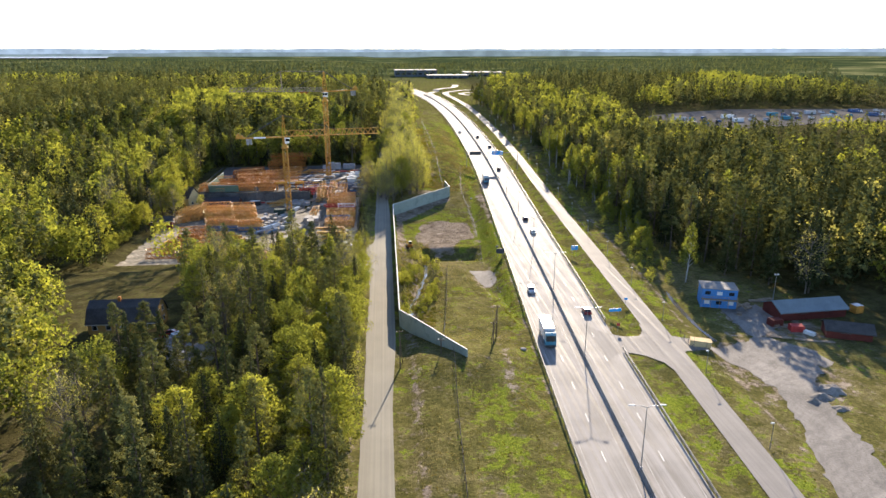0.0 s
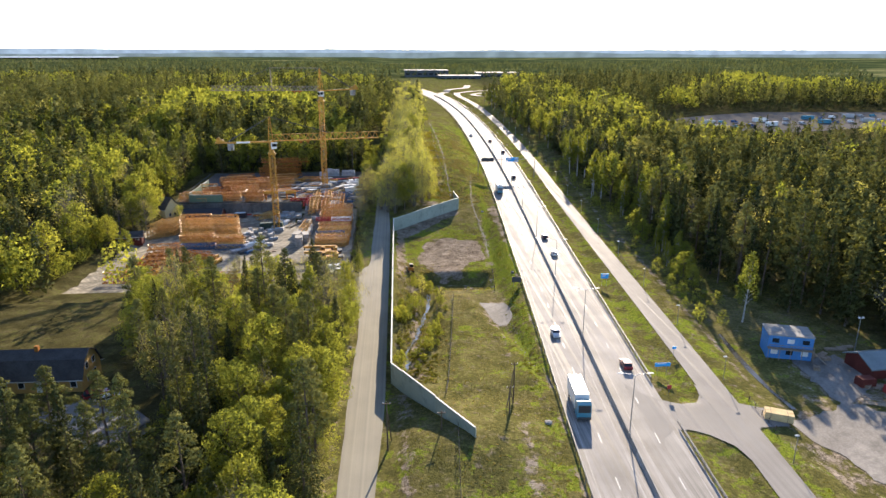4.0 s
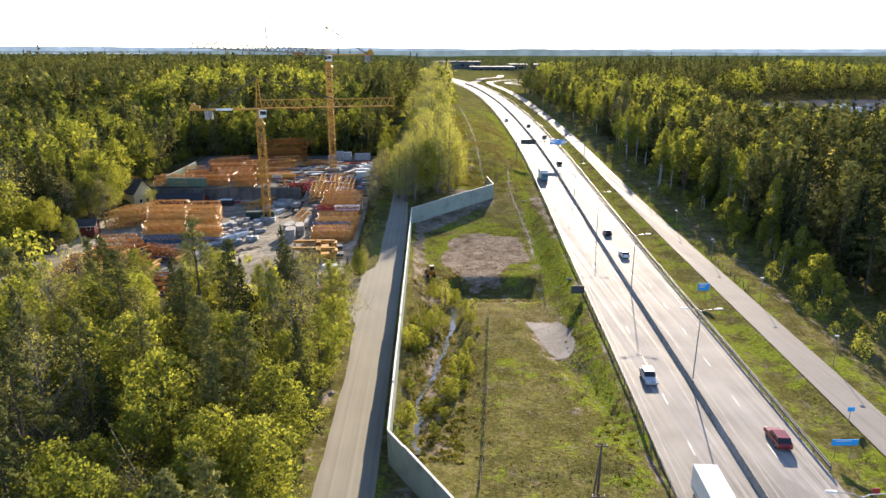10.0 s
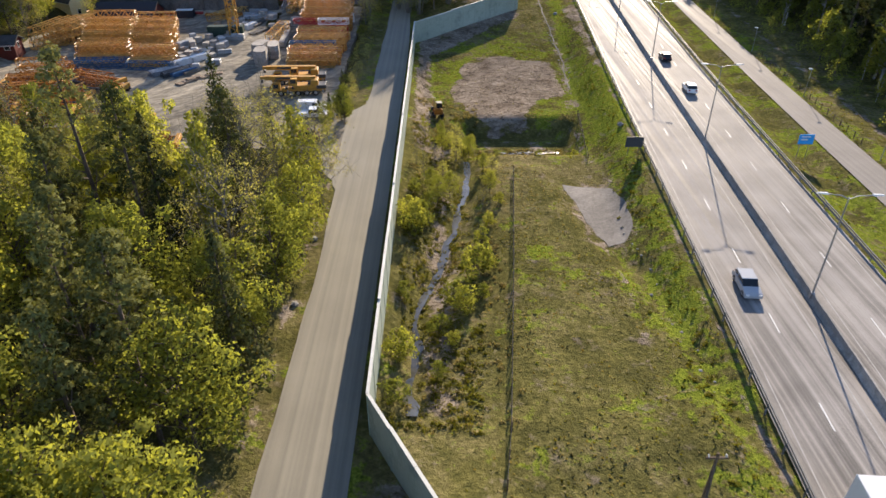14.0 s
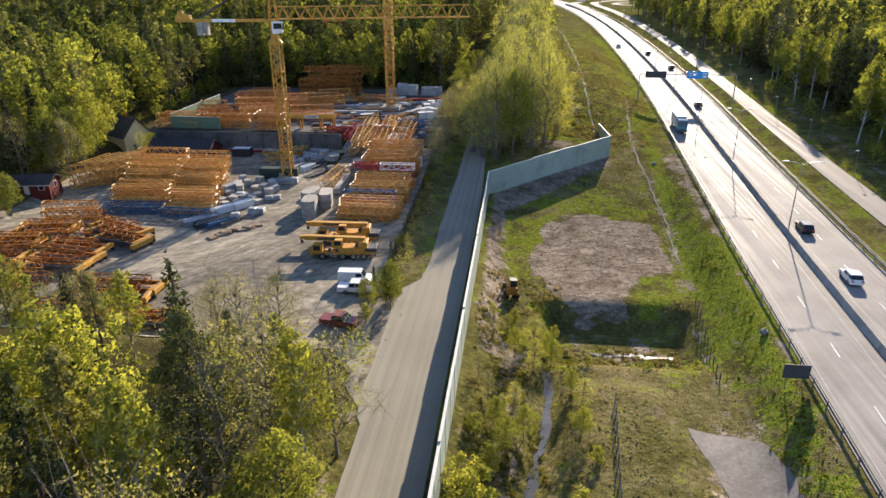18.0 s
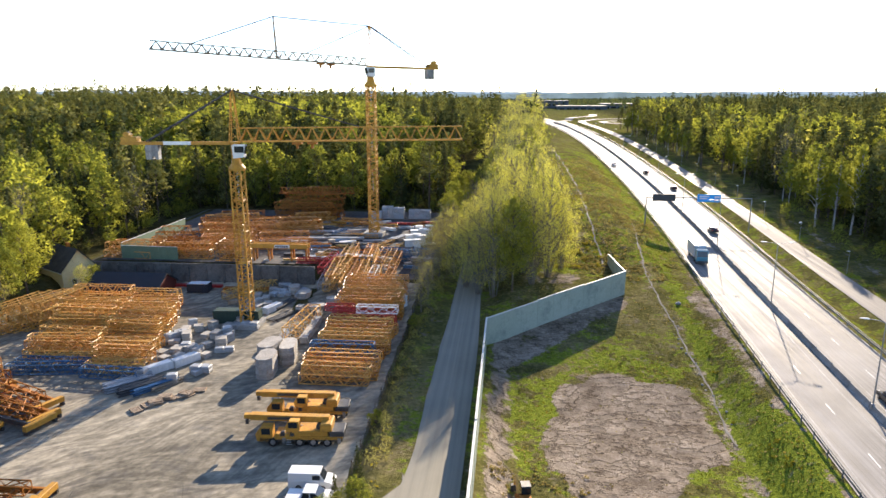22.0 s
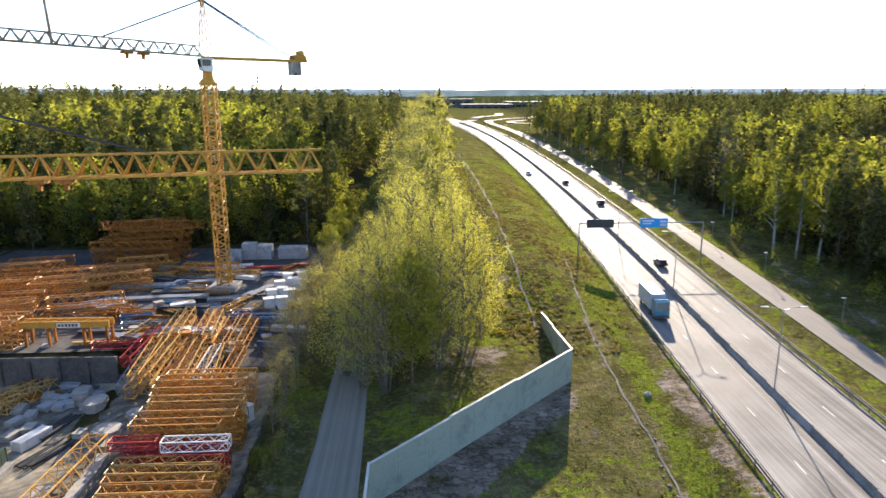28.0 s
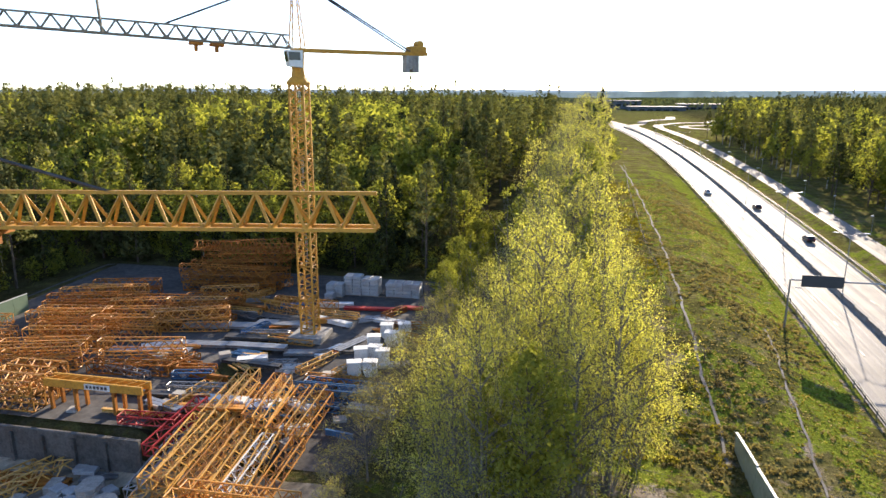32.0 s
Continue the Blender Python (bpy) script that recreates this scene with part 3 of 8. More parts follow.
def bareness(x, y):
    """Where the earth lies open: the cleared patch, the rail's edge, the barrier's foot and the bank's cut."""
    rx = road_x(np.clip(y, -200, 900))
    near = (x > -5) & (x < 50) & (y > 150) & (y < 300)
    wx, wy, rough = np.zeros(x.shape), np.zeros(x.shape), np.zeros(x.shape)
    p = np.stack([x[near], y[near]], 1)
    wx[near], wy[near], rough[near] = 2.4 * blob(p, 12.0, 0.16), 3.0 * blob(p, 14.0, 0.16), blob(p, 17.0, 0.13)
    xs, ys = x + wx, y + wy
    west = np.interp(ys, [181, 187, 195, 205, 217], [14.0, 11.5, 7.6, 10.2, 13.6])
    east = np.interp(ys, [181, 188, 190.5, 194, 210, 213, 217.5], [21.4, 23.0, 25.0, 30.4, 31.6, 29.0, 20.0])
    v = np.clip(0.62 + 0.4 * np.minimum.reduce([xs - west, east - xs, 0.8 * (ys - 181.5), 0.8 * (217.5 - ys)]), 0, 1.25)
    v = np.maximum(v, (0.52 + 0.35 * rough) * smooth(12, 14, x) * smooth(30, 28, x) * smooth(169, 171.5, y) * smooth(182, 180.5, y))
    # worn earth between the gully and the rail, and in the barrier's shade
    gul = np.interp(y, [198, 211, 221, 232, 245, 254, 271, 327], [32.4, 33.3, 33.4, 33.0, 33.0, 32.8, 34.3, 40.3])
    v = np.maximum(v, (0.78 + 0.35 * rough) * smooth(gul + 4.0, gul + 6.0, x) * smooth(rx - 9.5, rx - 10.5, x) * smooth(192, 200, y) * smooth(272, 240, y))
    reach = y - np.interp(x, [0, 26.5], [223.7, 247])
    v = np.maximum(v, (0.98 + 0.3 * rough) * smooth(1.0, 0.0, reach) * smooth(-14 + 0.24 * x, -10 + 0.24 * x, reach) * smooth(0.5, 2, x) * smooth(28, 25, x))
    v = np.maximum(v, 0.75 * np.exp(-(((x - rx + 10.4) / 0.7) ** 2)) * (y > 60) * (y < 500))
    v = np.maximum(v, 0.9 * np.exp(-(((x - 2.6) / 2.2) ** 2)) * (y > 165) * (y < 222))
    v = np.maximum(v, 0.75 * np.exp(-((x - 14) ** 2 / 60 + (y - 254) ** 2 / 60)))
    v = np.maximum(v, 0.7 * np.exp(-((x - 21) ** 2 / 14 + (y - 283) ** 2 / 500)))
    v = np.maximum(v, 0.75 * np.exp(-((x - 5.5) ** 2 / 6)) * (y > 106) * (y < 170))
    v = np.maximum(v, 0.62 * np.exp(-(((x - 2.5) / 2.2) ** 2)) * (y < 100))
    v = np.maximum(v, 0.6 * np.exp(-(((x - rx + 17.5) / 1.6) ** 2)) * (y > 60) * (y < 240))
    v = np.maximum(v, 0.72 * np.exp(-(((x - 82) / 17) ** 4 + ((y - 78) / 22) ** 4)))
    v = np.maximum(v, 0.7 * np.exp(-(((x - 96) / 14) ** 4 + ((y - 100) / 13) ** 4)))
    v = np.maximum(v, 0.75 * np.exp(-(((x - 27.3) / 5) ** 4 + ((y - 144) / 12) ** 4)))
    v = np.maximum(v, 0.7 * np.exp(-(((x - path_x(np.clip(y, -60, 730)) - 10) / 1.3) ** 2)) * (y > 40) * (y < 320))
    v = np.maximum(v, 0.72 * np.exp(-(((x + 9.6) / 0.9) ** 2)) * (y < 170))
    v = np.maximum(v, 0.66 * np.exp(-(((x - gul) / 0.9) ** 2)) * (y > 188) * (y < 286))
    return v


at_bare = gm.attributes.new("bare", "FLOAT", "POINT")
at_bare.data.foreach_set("value", bareness(X.ravel(), Y.ravel()).astype(np.float32))
at_lush = gm.attributes.new("lush", "FLOAT", "POINT")
at_lush.data.foreach_set("value", lushness(X.ravel(), Y.ravel()).astype(np.float32))
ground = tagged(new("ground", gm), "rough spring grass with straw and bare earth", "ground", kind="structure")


def patch(name, outline_fn, ys, material, label, lift=0.06, across=6, zf=None, category="ground"):
    """A sheet that follows the ground between two edges."""
    b = Build()
    rows = []
    for y in ys:
        x0, x1 = outline_fn(y)
        rows.append([(x, y, (float(zf(y)) if zf else gz(x, y)) + lift) for x in np.linspace(x0, x1, across + 1)])
    n = across + 1
    b.v = [p for r in rows for p in r]
    b.f = [(i * n + j, i * n + j + 1, (i + 1) * n + j + 1, (i + 1) * n + j) for i in range(len(rows) - 1) for j in range(across)]
    return tagged(part(name, b, material, smooth=True), label, category, kind="structure")


rng = np.random.default_rng(7)
wob = lambda y, s, a: a * (math.sin(y * s) + 0.6 * math.sin(y * s * 2.7 + 1.1) + 0.35 * math.sin(y * s * 6.1))  # noqa: E731
Y_ROAD = np.concatenate([np.arange(-120, 420, 4.0), np.arange(420, 801, 10.0)])
highway = patch("highway", lambda y: (float(road_x(y)) - ROAD_HALF, float(road_x(y)) + ROAD_HALF), Y_ROAD, M_ROAD, "four-lane highway of pale worn asphalt shining in low sun", 0.0, 10, road_z, "road")
patch("side_road", lambda y: (LANE_X0 + 0.5 * smooth(150, 120, y) + 1.2 * smooth(172, 186, y) + 1.4 * smooth(250, 300, y) + wob(y, 0.11, 0.12), LANE_X1 - 1.2 * smooth(100, 60, y) - 2.0 * smooth(215, 300, y)), np.arange(-110, 360, 2.5), M_LANE, "narrow asphalt side road along the barrier", 0.09, 8, None, "road")
patch("cycle_road", lambda y: (float(path_x(y)) - PATH_HALF, float(path_x(y)) + PATH_HALF), np.arange(-60, 731, 4.0), M_PATH, "grey asphalt cycle road beside the highway", 0.06, 4, path_z, "road")


def sheet(name, outline, material, label, lift=0.05, step=2.0, category="ground", ragged=0.5):
    """A loose-edged sheet over the ground within an outline of corners."""
    pts = [Vector(p) for p in outline]
    ring = []
    for a, b in zip(pts, pts[1:] + pts[:1]):
        k = max(2, int((b - a).length / step))
        ring += [a.lerp(b, i / k) for i in range(k)]
    rag = lambda p, q, s: Vector((noise.noise((p.x * q, p.y * q, s)), noise.noise((p.x * q, p.y * q, s + 6.6))))  # noqa: E731
    ring = [p + (rag(p, 0.35, 3.1) + 0.6 * rag(p, 1.1, 5.0)) * ragged for p in ring]
    bm = bmesh.new()
    face = bm.faces.new([bm.verts.new((p.x, p.y, 0)) for p in ring])
    if face.normal.z < 0:
        face.normal_flip()
    lo_x, hi_x, lo_y, hi_y = min(p.x for p in ring), max(p.x for p in ring), min(p.y for p in ring), max(p.y for p in ring)
    for axis, lo, hi in ((0, lo_x, hi_x), (1, lo_y, hi_y)):
        for c in np.arange(lo + step, hi, step):
            co, no = ((c, 0, 0), (1, 0, 0)) if axis == 0 else ((0, c, 0), (0, 1, 0))
            bmesh.ops.bisect_plane(bm, geom=bm.verts[:] + bm.edges[:] + bm.faces[:], plane_co=co, plane_no=no)
    for v in bm.verts:
        v.co.z = gz(v.co.x, v.co.y) + lift
    me = bpy.data.meshes.new(name)
    bm.to_mesh(me)
    bm.free()
    me.materials.append(material)
    me.shade_smooth()
    return tagged(new(name, me), label, category, kind="structure")


def bare_earth():
    sheet("house_drive", [(-63, 91), (-55, 96.5), (-49.5, 95), (-46.2, 91.5), (-45.8, 84), (-50, 82.5), (-57, 86.5)], M_GRAVEL, "grey gravel drive in front of the house", 0.08, 2.0, "ground", 0.8)
    sheet("concrete_pad", [(23.9, 153.4), (27.5, 152.6), (30.4, 151.6), (31.0, 145), (30.4, 138.6), (28.6, 135.6), (26.6, 135.4), (25.6, 139.5), (24.8, 145)], M_GRAVEL, "pale gravel pad beside the highway bank", 0.07, 1.0, ragged=0.4)
    sheet("yard_ground", [(-92, 163), (-60, 161), (-15.5, 160), (-9.0, 152), (-9.2, 171), (-14.5, 184), (-15, 254), (-92, 254)], M_YARD, "grey gravel storage yard with pale wheel tracks", 0.06, 3.0)
    sheet("yard_entrance", [(-8.0, 144), (-10.2, 150), (-12.4, 156), (-15.5, 162), (-16.2, 167), (-12.6, 171.5), (-9.6, 176), (-7.6, 184)], M_LANE, "sandy entrance from the side road to the yard", 0.1, 2.0, "road", 1.2)
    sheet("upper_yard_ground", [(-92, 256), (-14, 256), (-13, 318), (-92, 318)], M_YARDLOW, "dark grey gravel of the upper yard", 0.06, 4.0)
    sheet("junction_apron", [(45.4, 98.5), (47.2, 94.6), (50.0, 91.8), (53.6, 90.4), (56.6, 90.9), (58.4, 93.2), (59.2, 97.5), (61, 92), (66.5, 88.6), (70.5, 86.2), (69.5, 81.8), (64, 81.6), (58.5, 76), (57.9, 71.0), (56.8, 76.6), (54.2, 80.0), (51.4, 81.9), (48.4, 81.6), (46.0, 79.4), (44.4, 75.5), (44.8, 86)], M_PATH, "asphalt junction between highway and cycle road", 0.14, 1.5, "road", 0.2)
    sheet("gravel_road", [(69.5, 86.5), (77, 88.2), (86, 92), (86.5, 100), (87, 111), (99, 113.5), (98.5, 99.5), (93, 95), (88.5, 92.5), (97, 84), (96.5, 77), (90, 73), (85.5, 67), (83.5, 60), (79, 38), (66, -10), (58, -10), (66, 33), (73.5, 55), (76.5, 66), (75.5, 76), (70, 82)], M_GRAVEL, "pale gravel yard and track with tyre marks", 0.1, 1.3, "road", 1.8)
    w_ = Build()
    pts_ = [(77.4, 124.1), (76.6, 115), (75.8, 107), (75.6, 98), (76.2, 91)]
    w_.ribbon([(x - 0.5 - 0.3 * math.sin(y), y, gz(x, y) + 0.12) for x, y in pts_], [(x + 0.6 + 0.2 * math.cos(y), y, gz(x, y) + 0.12) for x, y in pts_])
    tagged(part("ditch_stream", w_, M_BROOK), "narrow ditch with pale standing water", "water", kind="structure")
    for name_, material_, label_, half_w, ys_, way in (
            ("footpath", M_GRAVEL, "narrow trodden footpath up the grassy bank", 0.24, np.arange(262, 470, 2.0), ([260, 290, 310, 340, 389, 422, 470], [24.8, 25.1, 25.7, 26.6, 26.6, 26.2, 25.4])),
            ("drain_gully", M_GRAVEL, "shallow drain gully with pale washed stones", 0.17, np.arange(198, 300, 1.2), ([198, 211, 221, 232, 245, 254, 271, 327], [32.4, 33.3, 33.4, 33.0, 33.0, 32.8, 34.3, 40.3]))):
        ww = Build()
        mid_ = [(float(np.interp(y, *way)) + wob(y, 0.33, 0.16), y) for y in ys_]
        wide_ = [half_w * (0.75 + 0.6 * noise.noise((y * 0.31, 2.0, 1.0))) for y in ys_]
        ww.ribbon([(x - q, y, gz(x, y) + 0.09) for (x, y), q in zip(mid_, wide_)], [(x + q, y, gz(x, y) + 0.09) for (x, y), q in zip(mid_, wide_)])
        tagged(part(name_, ww, material_, smooth=True), label_, "path" if name_ == "footpath" else "ditch", kind="structure")
    b = Build()
    ys = np.arange(106, 166, 1.5)
    cx = lambda y: float(np.interp(y, DITCH_Y, DITCH_X)) + wob(y, 0.5, 0.22)  # noqa: E731
    half_ = lambda y: 0.5 + 0.22 * math.sin(y * 0.7) + 0.12 * math.sin(y * 1.9)  # noqa: E731
    b.ribbon([(cx(y) - half_(y), y, gz(cx(y), y) + 0.2) for y in ys], [(cx(y) + half_(y + 3), y, gz(cx(y), y) + 0.2) for y in ys])
    pw = Build()
    px_ = np.arange(16.0, 27.1, 0.9)
    pw.ribbon([(x, 172.6 + 0.25 * math.sin(x * 1.3), gz(x, 173) + 0.08) for x in px_], [(x, 173.3 + 0.3 * math.sin(x * 0.9 + 1), gz(x, 173) + 0.08) for x in px_])
    tagged(part("pit_water", pw, M_BROOK), "shallow water standing in the bottom of the pit", "water", kind="structure")
    tagged(part("ditch_water", b, M_BROOK), "narrow ditch with a trickle of shining water", "water", kind="structure")


bare_earth()


# ---- highway furniture ----
def road_point(y, off, lift=0.0):
    d = Vector((float(road_x(y + 0.5) - road_x(y - 0.5)), 1.0, 0)).normalized()
    return Vector((float(road_x(y)), y, float(road_z(y)) + lift)) + Vector((d.y, -d.x, 0)) * off


def along(y):
    return math.atan2(float(road_x(y + 1) - road_x(y - 1)), 2.0)


def edge_line(off, y0, y1):
    b = Build()
    ys = np.arange(y0, y1, 6.0)
    b.ribbon([road_point(y, off - 0.06, 0.012) for y in ys], [road_point(y, off + 0.06, 0.012) for y in ys])
    tagged(part("edge_line", b, M_WORNLINE, highway), "white painted edge line")


for off_ in (-8.3, -1.75, 1.75, 8.1):
    edge_line(off_, -100, 700)
dash_mesh = Build().box(-0.075, -1.5, 0, 0.075, 1.5, 0.012).mesh("lane_dash", M_LINE)
for off_ in (-4.95, 4.75):
    for k in range(50):
        y_ = -40.5 + 12.03 * k
        d_ = part("lane_dash", dash_mesh, M_LINE, highway)
        d_.matrix_world = Matrix.Translation(road_point(y_, off_, 0.014)) @ Matrix.Rotation(-along(y_), 4, "Z")


def guard_rail(off, y0, y1, group):
    """A steel beam rail on posts, one thing for each 24 m."""
    side = 1 if off > 0 else -1
    post = Build().box(-0.06, -0.05, -0.5, 0.06, 0.05, 0.95).mesh("rail_post", M_RAIL)
    for y in np.arange(y0, y1, 24.0):
        root = thing("guard_rail", Matrix.Translation(road_point(y + 12, off)), "galvanised steel guard rail on posts along the highway edge", "guard rail", group)
        inv = root.matrix_world.inverted()
        steps = np.linspace(y, y + 24, 7)
        for lo, hi, nm in ((0.5, 0.8, "lower_beam"), (0.98, 1.1, "top_rail")):
            b = Build()
            b.sweep([inv @ road_point(a, off - side * 0.1, (lo + hi) / 2) for a in steps], 0.09, hi - lo)
            part(nm, b, M_RAIL, root)
        for p in np.arange(y, y + 23.9, 4.0):
            o = part("rail_post", post, M_RAIL, root)
            o.matrix_world = Matrix.Translation(road_point(p, off))


guard_rail(-9.75, -60, 690, "guard rails of the highway")
guard_rail(9.6, -60, 66, "guard rails of the highway")
guard_rail(9.6, 100, 640, "guard rails of the highway")


def median_barrier():
    shape = [(-0.3, 0), (0.3, 0), (0.24, 0.12), (0.12, 0.4), (0.09, 0.95), (-0.09, 0.95), (-0.12, 0.4), (-0.24, 0.12)]
    me = Build().prism([(-x, z) for x, z in shape], -2.98, 2.98).mesh("barrier_block", M_CONC)
    root = tagged(new("median_barrier"), "low grey concrete barrier between the carriageways", "barrier", kind="structure")
    for y in np.arange(-60, 700, 6.0):
        o = part("barrier_block", me, M_CONC, root)
        o.matrix_world = Matrix.Translation(road_point(y, 0, 0.0)) @ Matrix.Rotation(-along(y), 4, "Z")


median_barrier()


def street_lamp():
    """A double-armed lamp, 12 m high."""
    root = thing("street_lamp", Matrix(), "tall grey steel street lamp with two arms in the median", "street lamp", "street lamps of the highway")
    part("base", Build().box(-0.2, -0.2, 0, 0.2, 0.2, 1.0, 0.05), M_STEEL, root)
    part("pole", Build().tube([(0, 0, 0.9), (0, 0, 6), (0, 0, 11.8)], [0.11, 0.09, 0.06], 8), M_STEEL, root)
    for s in (-1, 1):
        arm = part("arm", Build().tube([(0, 0, 11.6), (s * 0.7, 0, 11.95), (s * 2.1, 0, 12.1)], [0.05, 0.045, 0.04], 6), M_STEEL, root)
        head = Build().add([(s * 2.0, -0.17, 12.05), (s * 3.0, -0.12, 12.12), (s * 3.0, 0.12, 12.12), (s * 2.0, 0.17, 12.05), (s * 2.0, -0.13, 12.2), (s * 2.9, -0.08, 12.22), (s * 2.9, 0.08, 12.22), (s * 2.0, 0.13, 12.2)],
                           [(0, 1, 2, 3), (7, 6, 5, 4), (0, 4, 5, 1), (1, 5, 6, 2), (2, 6, 7, 3), (3, 7, 4, 0)])
        part("lamp_head", head, M_WHITE, arm)
    return root


lamp0 = street_lamp()
for k in range(-2, 16):
    y_ = -0.6 + 40.2 * k
    m_ = Matrix.Translation(road_point(y_, 0.0, 0.9 - 0.9)) @ Matrix.Rotation(-along(y_), 4, "Z")
    if k == -2:
        lamp0.matrix_world = m_
    else:
        copy_thing(lamp0, m_)


def path_lamp():
    root = thing("path_lamp", Matrix(), "slim lamp post with one small head beside the cycle road", "street lamp", "lamps of the cycle road")
    part("pole", Build().tube([(0, 0, 0), (0, 0, 5.2)], [0.07, 0.045], 6), M_STEEL, root)
    part("lamp_head", Build().box(-0.55, -0.14, 5.12, 0.1, 0.14, 5.28, 0.05), M_WHITE, root)
    return root


pl = path_lamp()
for k in range(18):
    y_ = 44 + 27.5 * k
    x_ = float(path_x(y_)) + 3.6
    m_ = pose(x_, y_, gz(x_, y_) - 0.1)
    if k == 0:
        pl.matrix_world = m_
    else:
        copy_thing(pl, m_)


# ---- noise barrier ----
BAR = [((13.8, 78.5), 4.3, 2.6), ((0.0, 103.7), 3.6, -1.2), ((0.1, 223.7), 2.25, -2.7), ((26.5, 247.0), 4.75, 0.6), ((25.9, 265.5), 3.55, 1.2)]


def sloped(e, f, side, za, zc, ta, tc):
    """A wall panel between two ends whose top may slope."""
    vs = [(*(e + side), za), (*(e - side), za), (*(f - side), zc), (*(f + side), zc), (*(e + side), ta), (*(e - side), ta), (*(f - side), tc), (*(f + side), tc)]
    return Build().add(vs, [(3, 2, 1, 0), (4, 5, 6, 7), (0, 1, 5, 4), (1, 2, 6, 5), (2, 3, 7, 6), (3, 0, 4, 7)])


def noise_barrier():
    root = tagged(new("noise_barrier"), "pale grey-green noise barrier of flat panels, stepping with the ground", "noise barrier", kind="structure")
    counts = (7, 30, 9, 5)
    for ((p, zp, fp), (q, zq, fq)), n in zip(zip(BAR[:-1], BAR[1:]), counts):
        p, q = Vector(p), Vector(q)
        d = (q - p).normalized()
        side = Vector((d.y, -d.x)) * 0.07
        for i in range(n):
            a, c = p.lerp(q, i / n), p.lerp(q, (i + 1) / n)
            rise = (zq - zp) / n
            lift = 0.16 * ((i // 3) % 2)
            ta, tc = zp + rise * i + lift - 0.08, zp + rise * (i + 1) + lift - 0.08
            foot = min(gz(a.x, a.y), gz(c.x, c.y)) - 0.3
            e = a.lerp(c, 0.004)
            f = a.lerp(c, 0.996)
            panel = part("panel", sloped(e, f, side, foot, foot, ta, tc), M_BARRIER, root)
            part("cap", sloped(e, f, side * 1.9, ta + 0.002, tc + 0.002, ta + 0.1, tc + 0.1), M_CAP, panel)
            top = min(ta, tc)
            w = d * 0.09
            part("post", Build().slab([tuple(a + side * 1.5 + w), tuple(a + side * 1.5 - w), tuple(a - side * 1.5 - w), tuple(a - side * 1.5 + w)], foot, top - 0.03), M_BARRIER, root)


noise_barrier()


# ---- the far country: ridges with painted haze, and a lake ----
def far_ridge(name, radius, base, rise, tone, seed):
    """One low wooded ridge on the horizon, a plain backdrop with haze in its tone."""
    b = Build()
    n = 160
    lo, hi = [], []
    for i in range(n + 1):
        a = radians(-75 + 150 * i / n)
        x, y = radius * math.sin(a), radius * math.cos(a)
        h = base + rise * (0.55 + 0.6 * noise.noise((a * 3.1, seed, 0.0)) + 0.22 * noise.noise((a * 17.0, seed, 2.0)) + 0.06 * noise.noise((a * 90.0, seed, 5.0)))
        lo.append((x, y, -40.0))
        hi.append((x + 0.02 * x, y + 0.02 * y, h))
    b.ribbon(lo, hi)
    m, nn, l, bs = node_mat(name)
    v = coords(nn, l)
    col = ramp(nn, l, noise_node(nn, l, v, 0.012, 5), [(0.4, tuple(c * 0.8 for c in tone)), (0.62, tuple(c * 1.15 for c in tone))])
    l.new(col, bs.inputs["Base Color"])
    # Faint glow of the same colour, added to lift the ridge like haze
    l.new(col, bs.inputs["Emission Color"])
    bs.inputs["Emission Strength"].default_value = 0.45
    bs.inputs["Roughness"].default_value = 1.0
    tagged(part("backdrop", b, m), "low wooded ridge on the horizon, haze painted in blue-grey", "backdrop", kind="structure")


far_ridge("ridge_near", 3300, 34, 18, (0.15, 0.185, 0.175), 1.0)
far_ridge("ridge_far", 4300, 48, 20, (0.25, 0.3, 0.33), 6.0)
# Pale blue base stands in for the reflected sky; the surface hardly reflects
M_LAKE = surface("lake_sky_tone", (0.28, 0.33, 0.37), (0.34, 0.39, 0.43), 0.002, 0.05, 0.6, spec=0.05)
lake_ = Build()
lake_.v = [(-2600, 2750, 33.5), (-1080, 2750, 33.5), (-960, 2420, 33), (-2100, 2420, 33)]
lake_.f = [(0, 3, 2, 1)]
tagged(part("lake", lake_, M_LAKE), "pale lake far off behind the woods, sky reflection painted in", "water", kind="structure")


# ---- lattices and cranes ----
def lace(b, pts, w):
    """A bent round-section bar through pts, one connected piece."""
    P = [Vector(p) for p in pts]
    P = [P[0]] + [q for p, q in zip(P[:-1], P[1:]) if (q - p).length > 1e-4]
    k = len(b.v)
    for p in P:
        o = w * 0.55
        b.v += [tuple(p + Vector(c)) for c in ((o, o, -o), (-o, o, o), (-o, -o, -o), (o, -o, o))]
    for i in range(len(P) - 1):
        b.f += [(k + 4 * i + j, k + 4 * i + (j + 1) % 4, k + 4 * i + 4 + (j + 1) % 4, k + 4 * i + 4 + j) for j in range(4)]
    return b


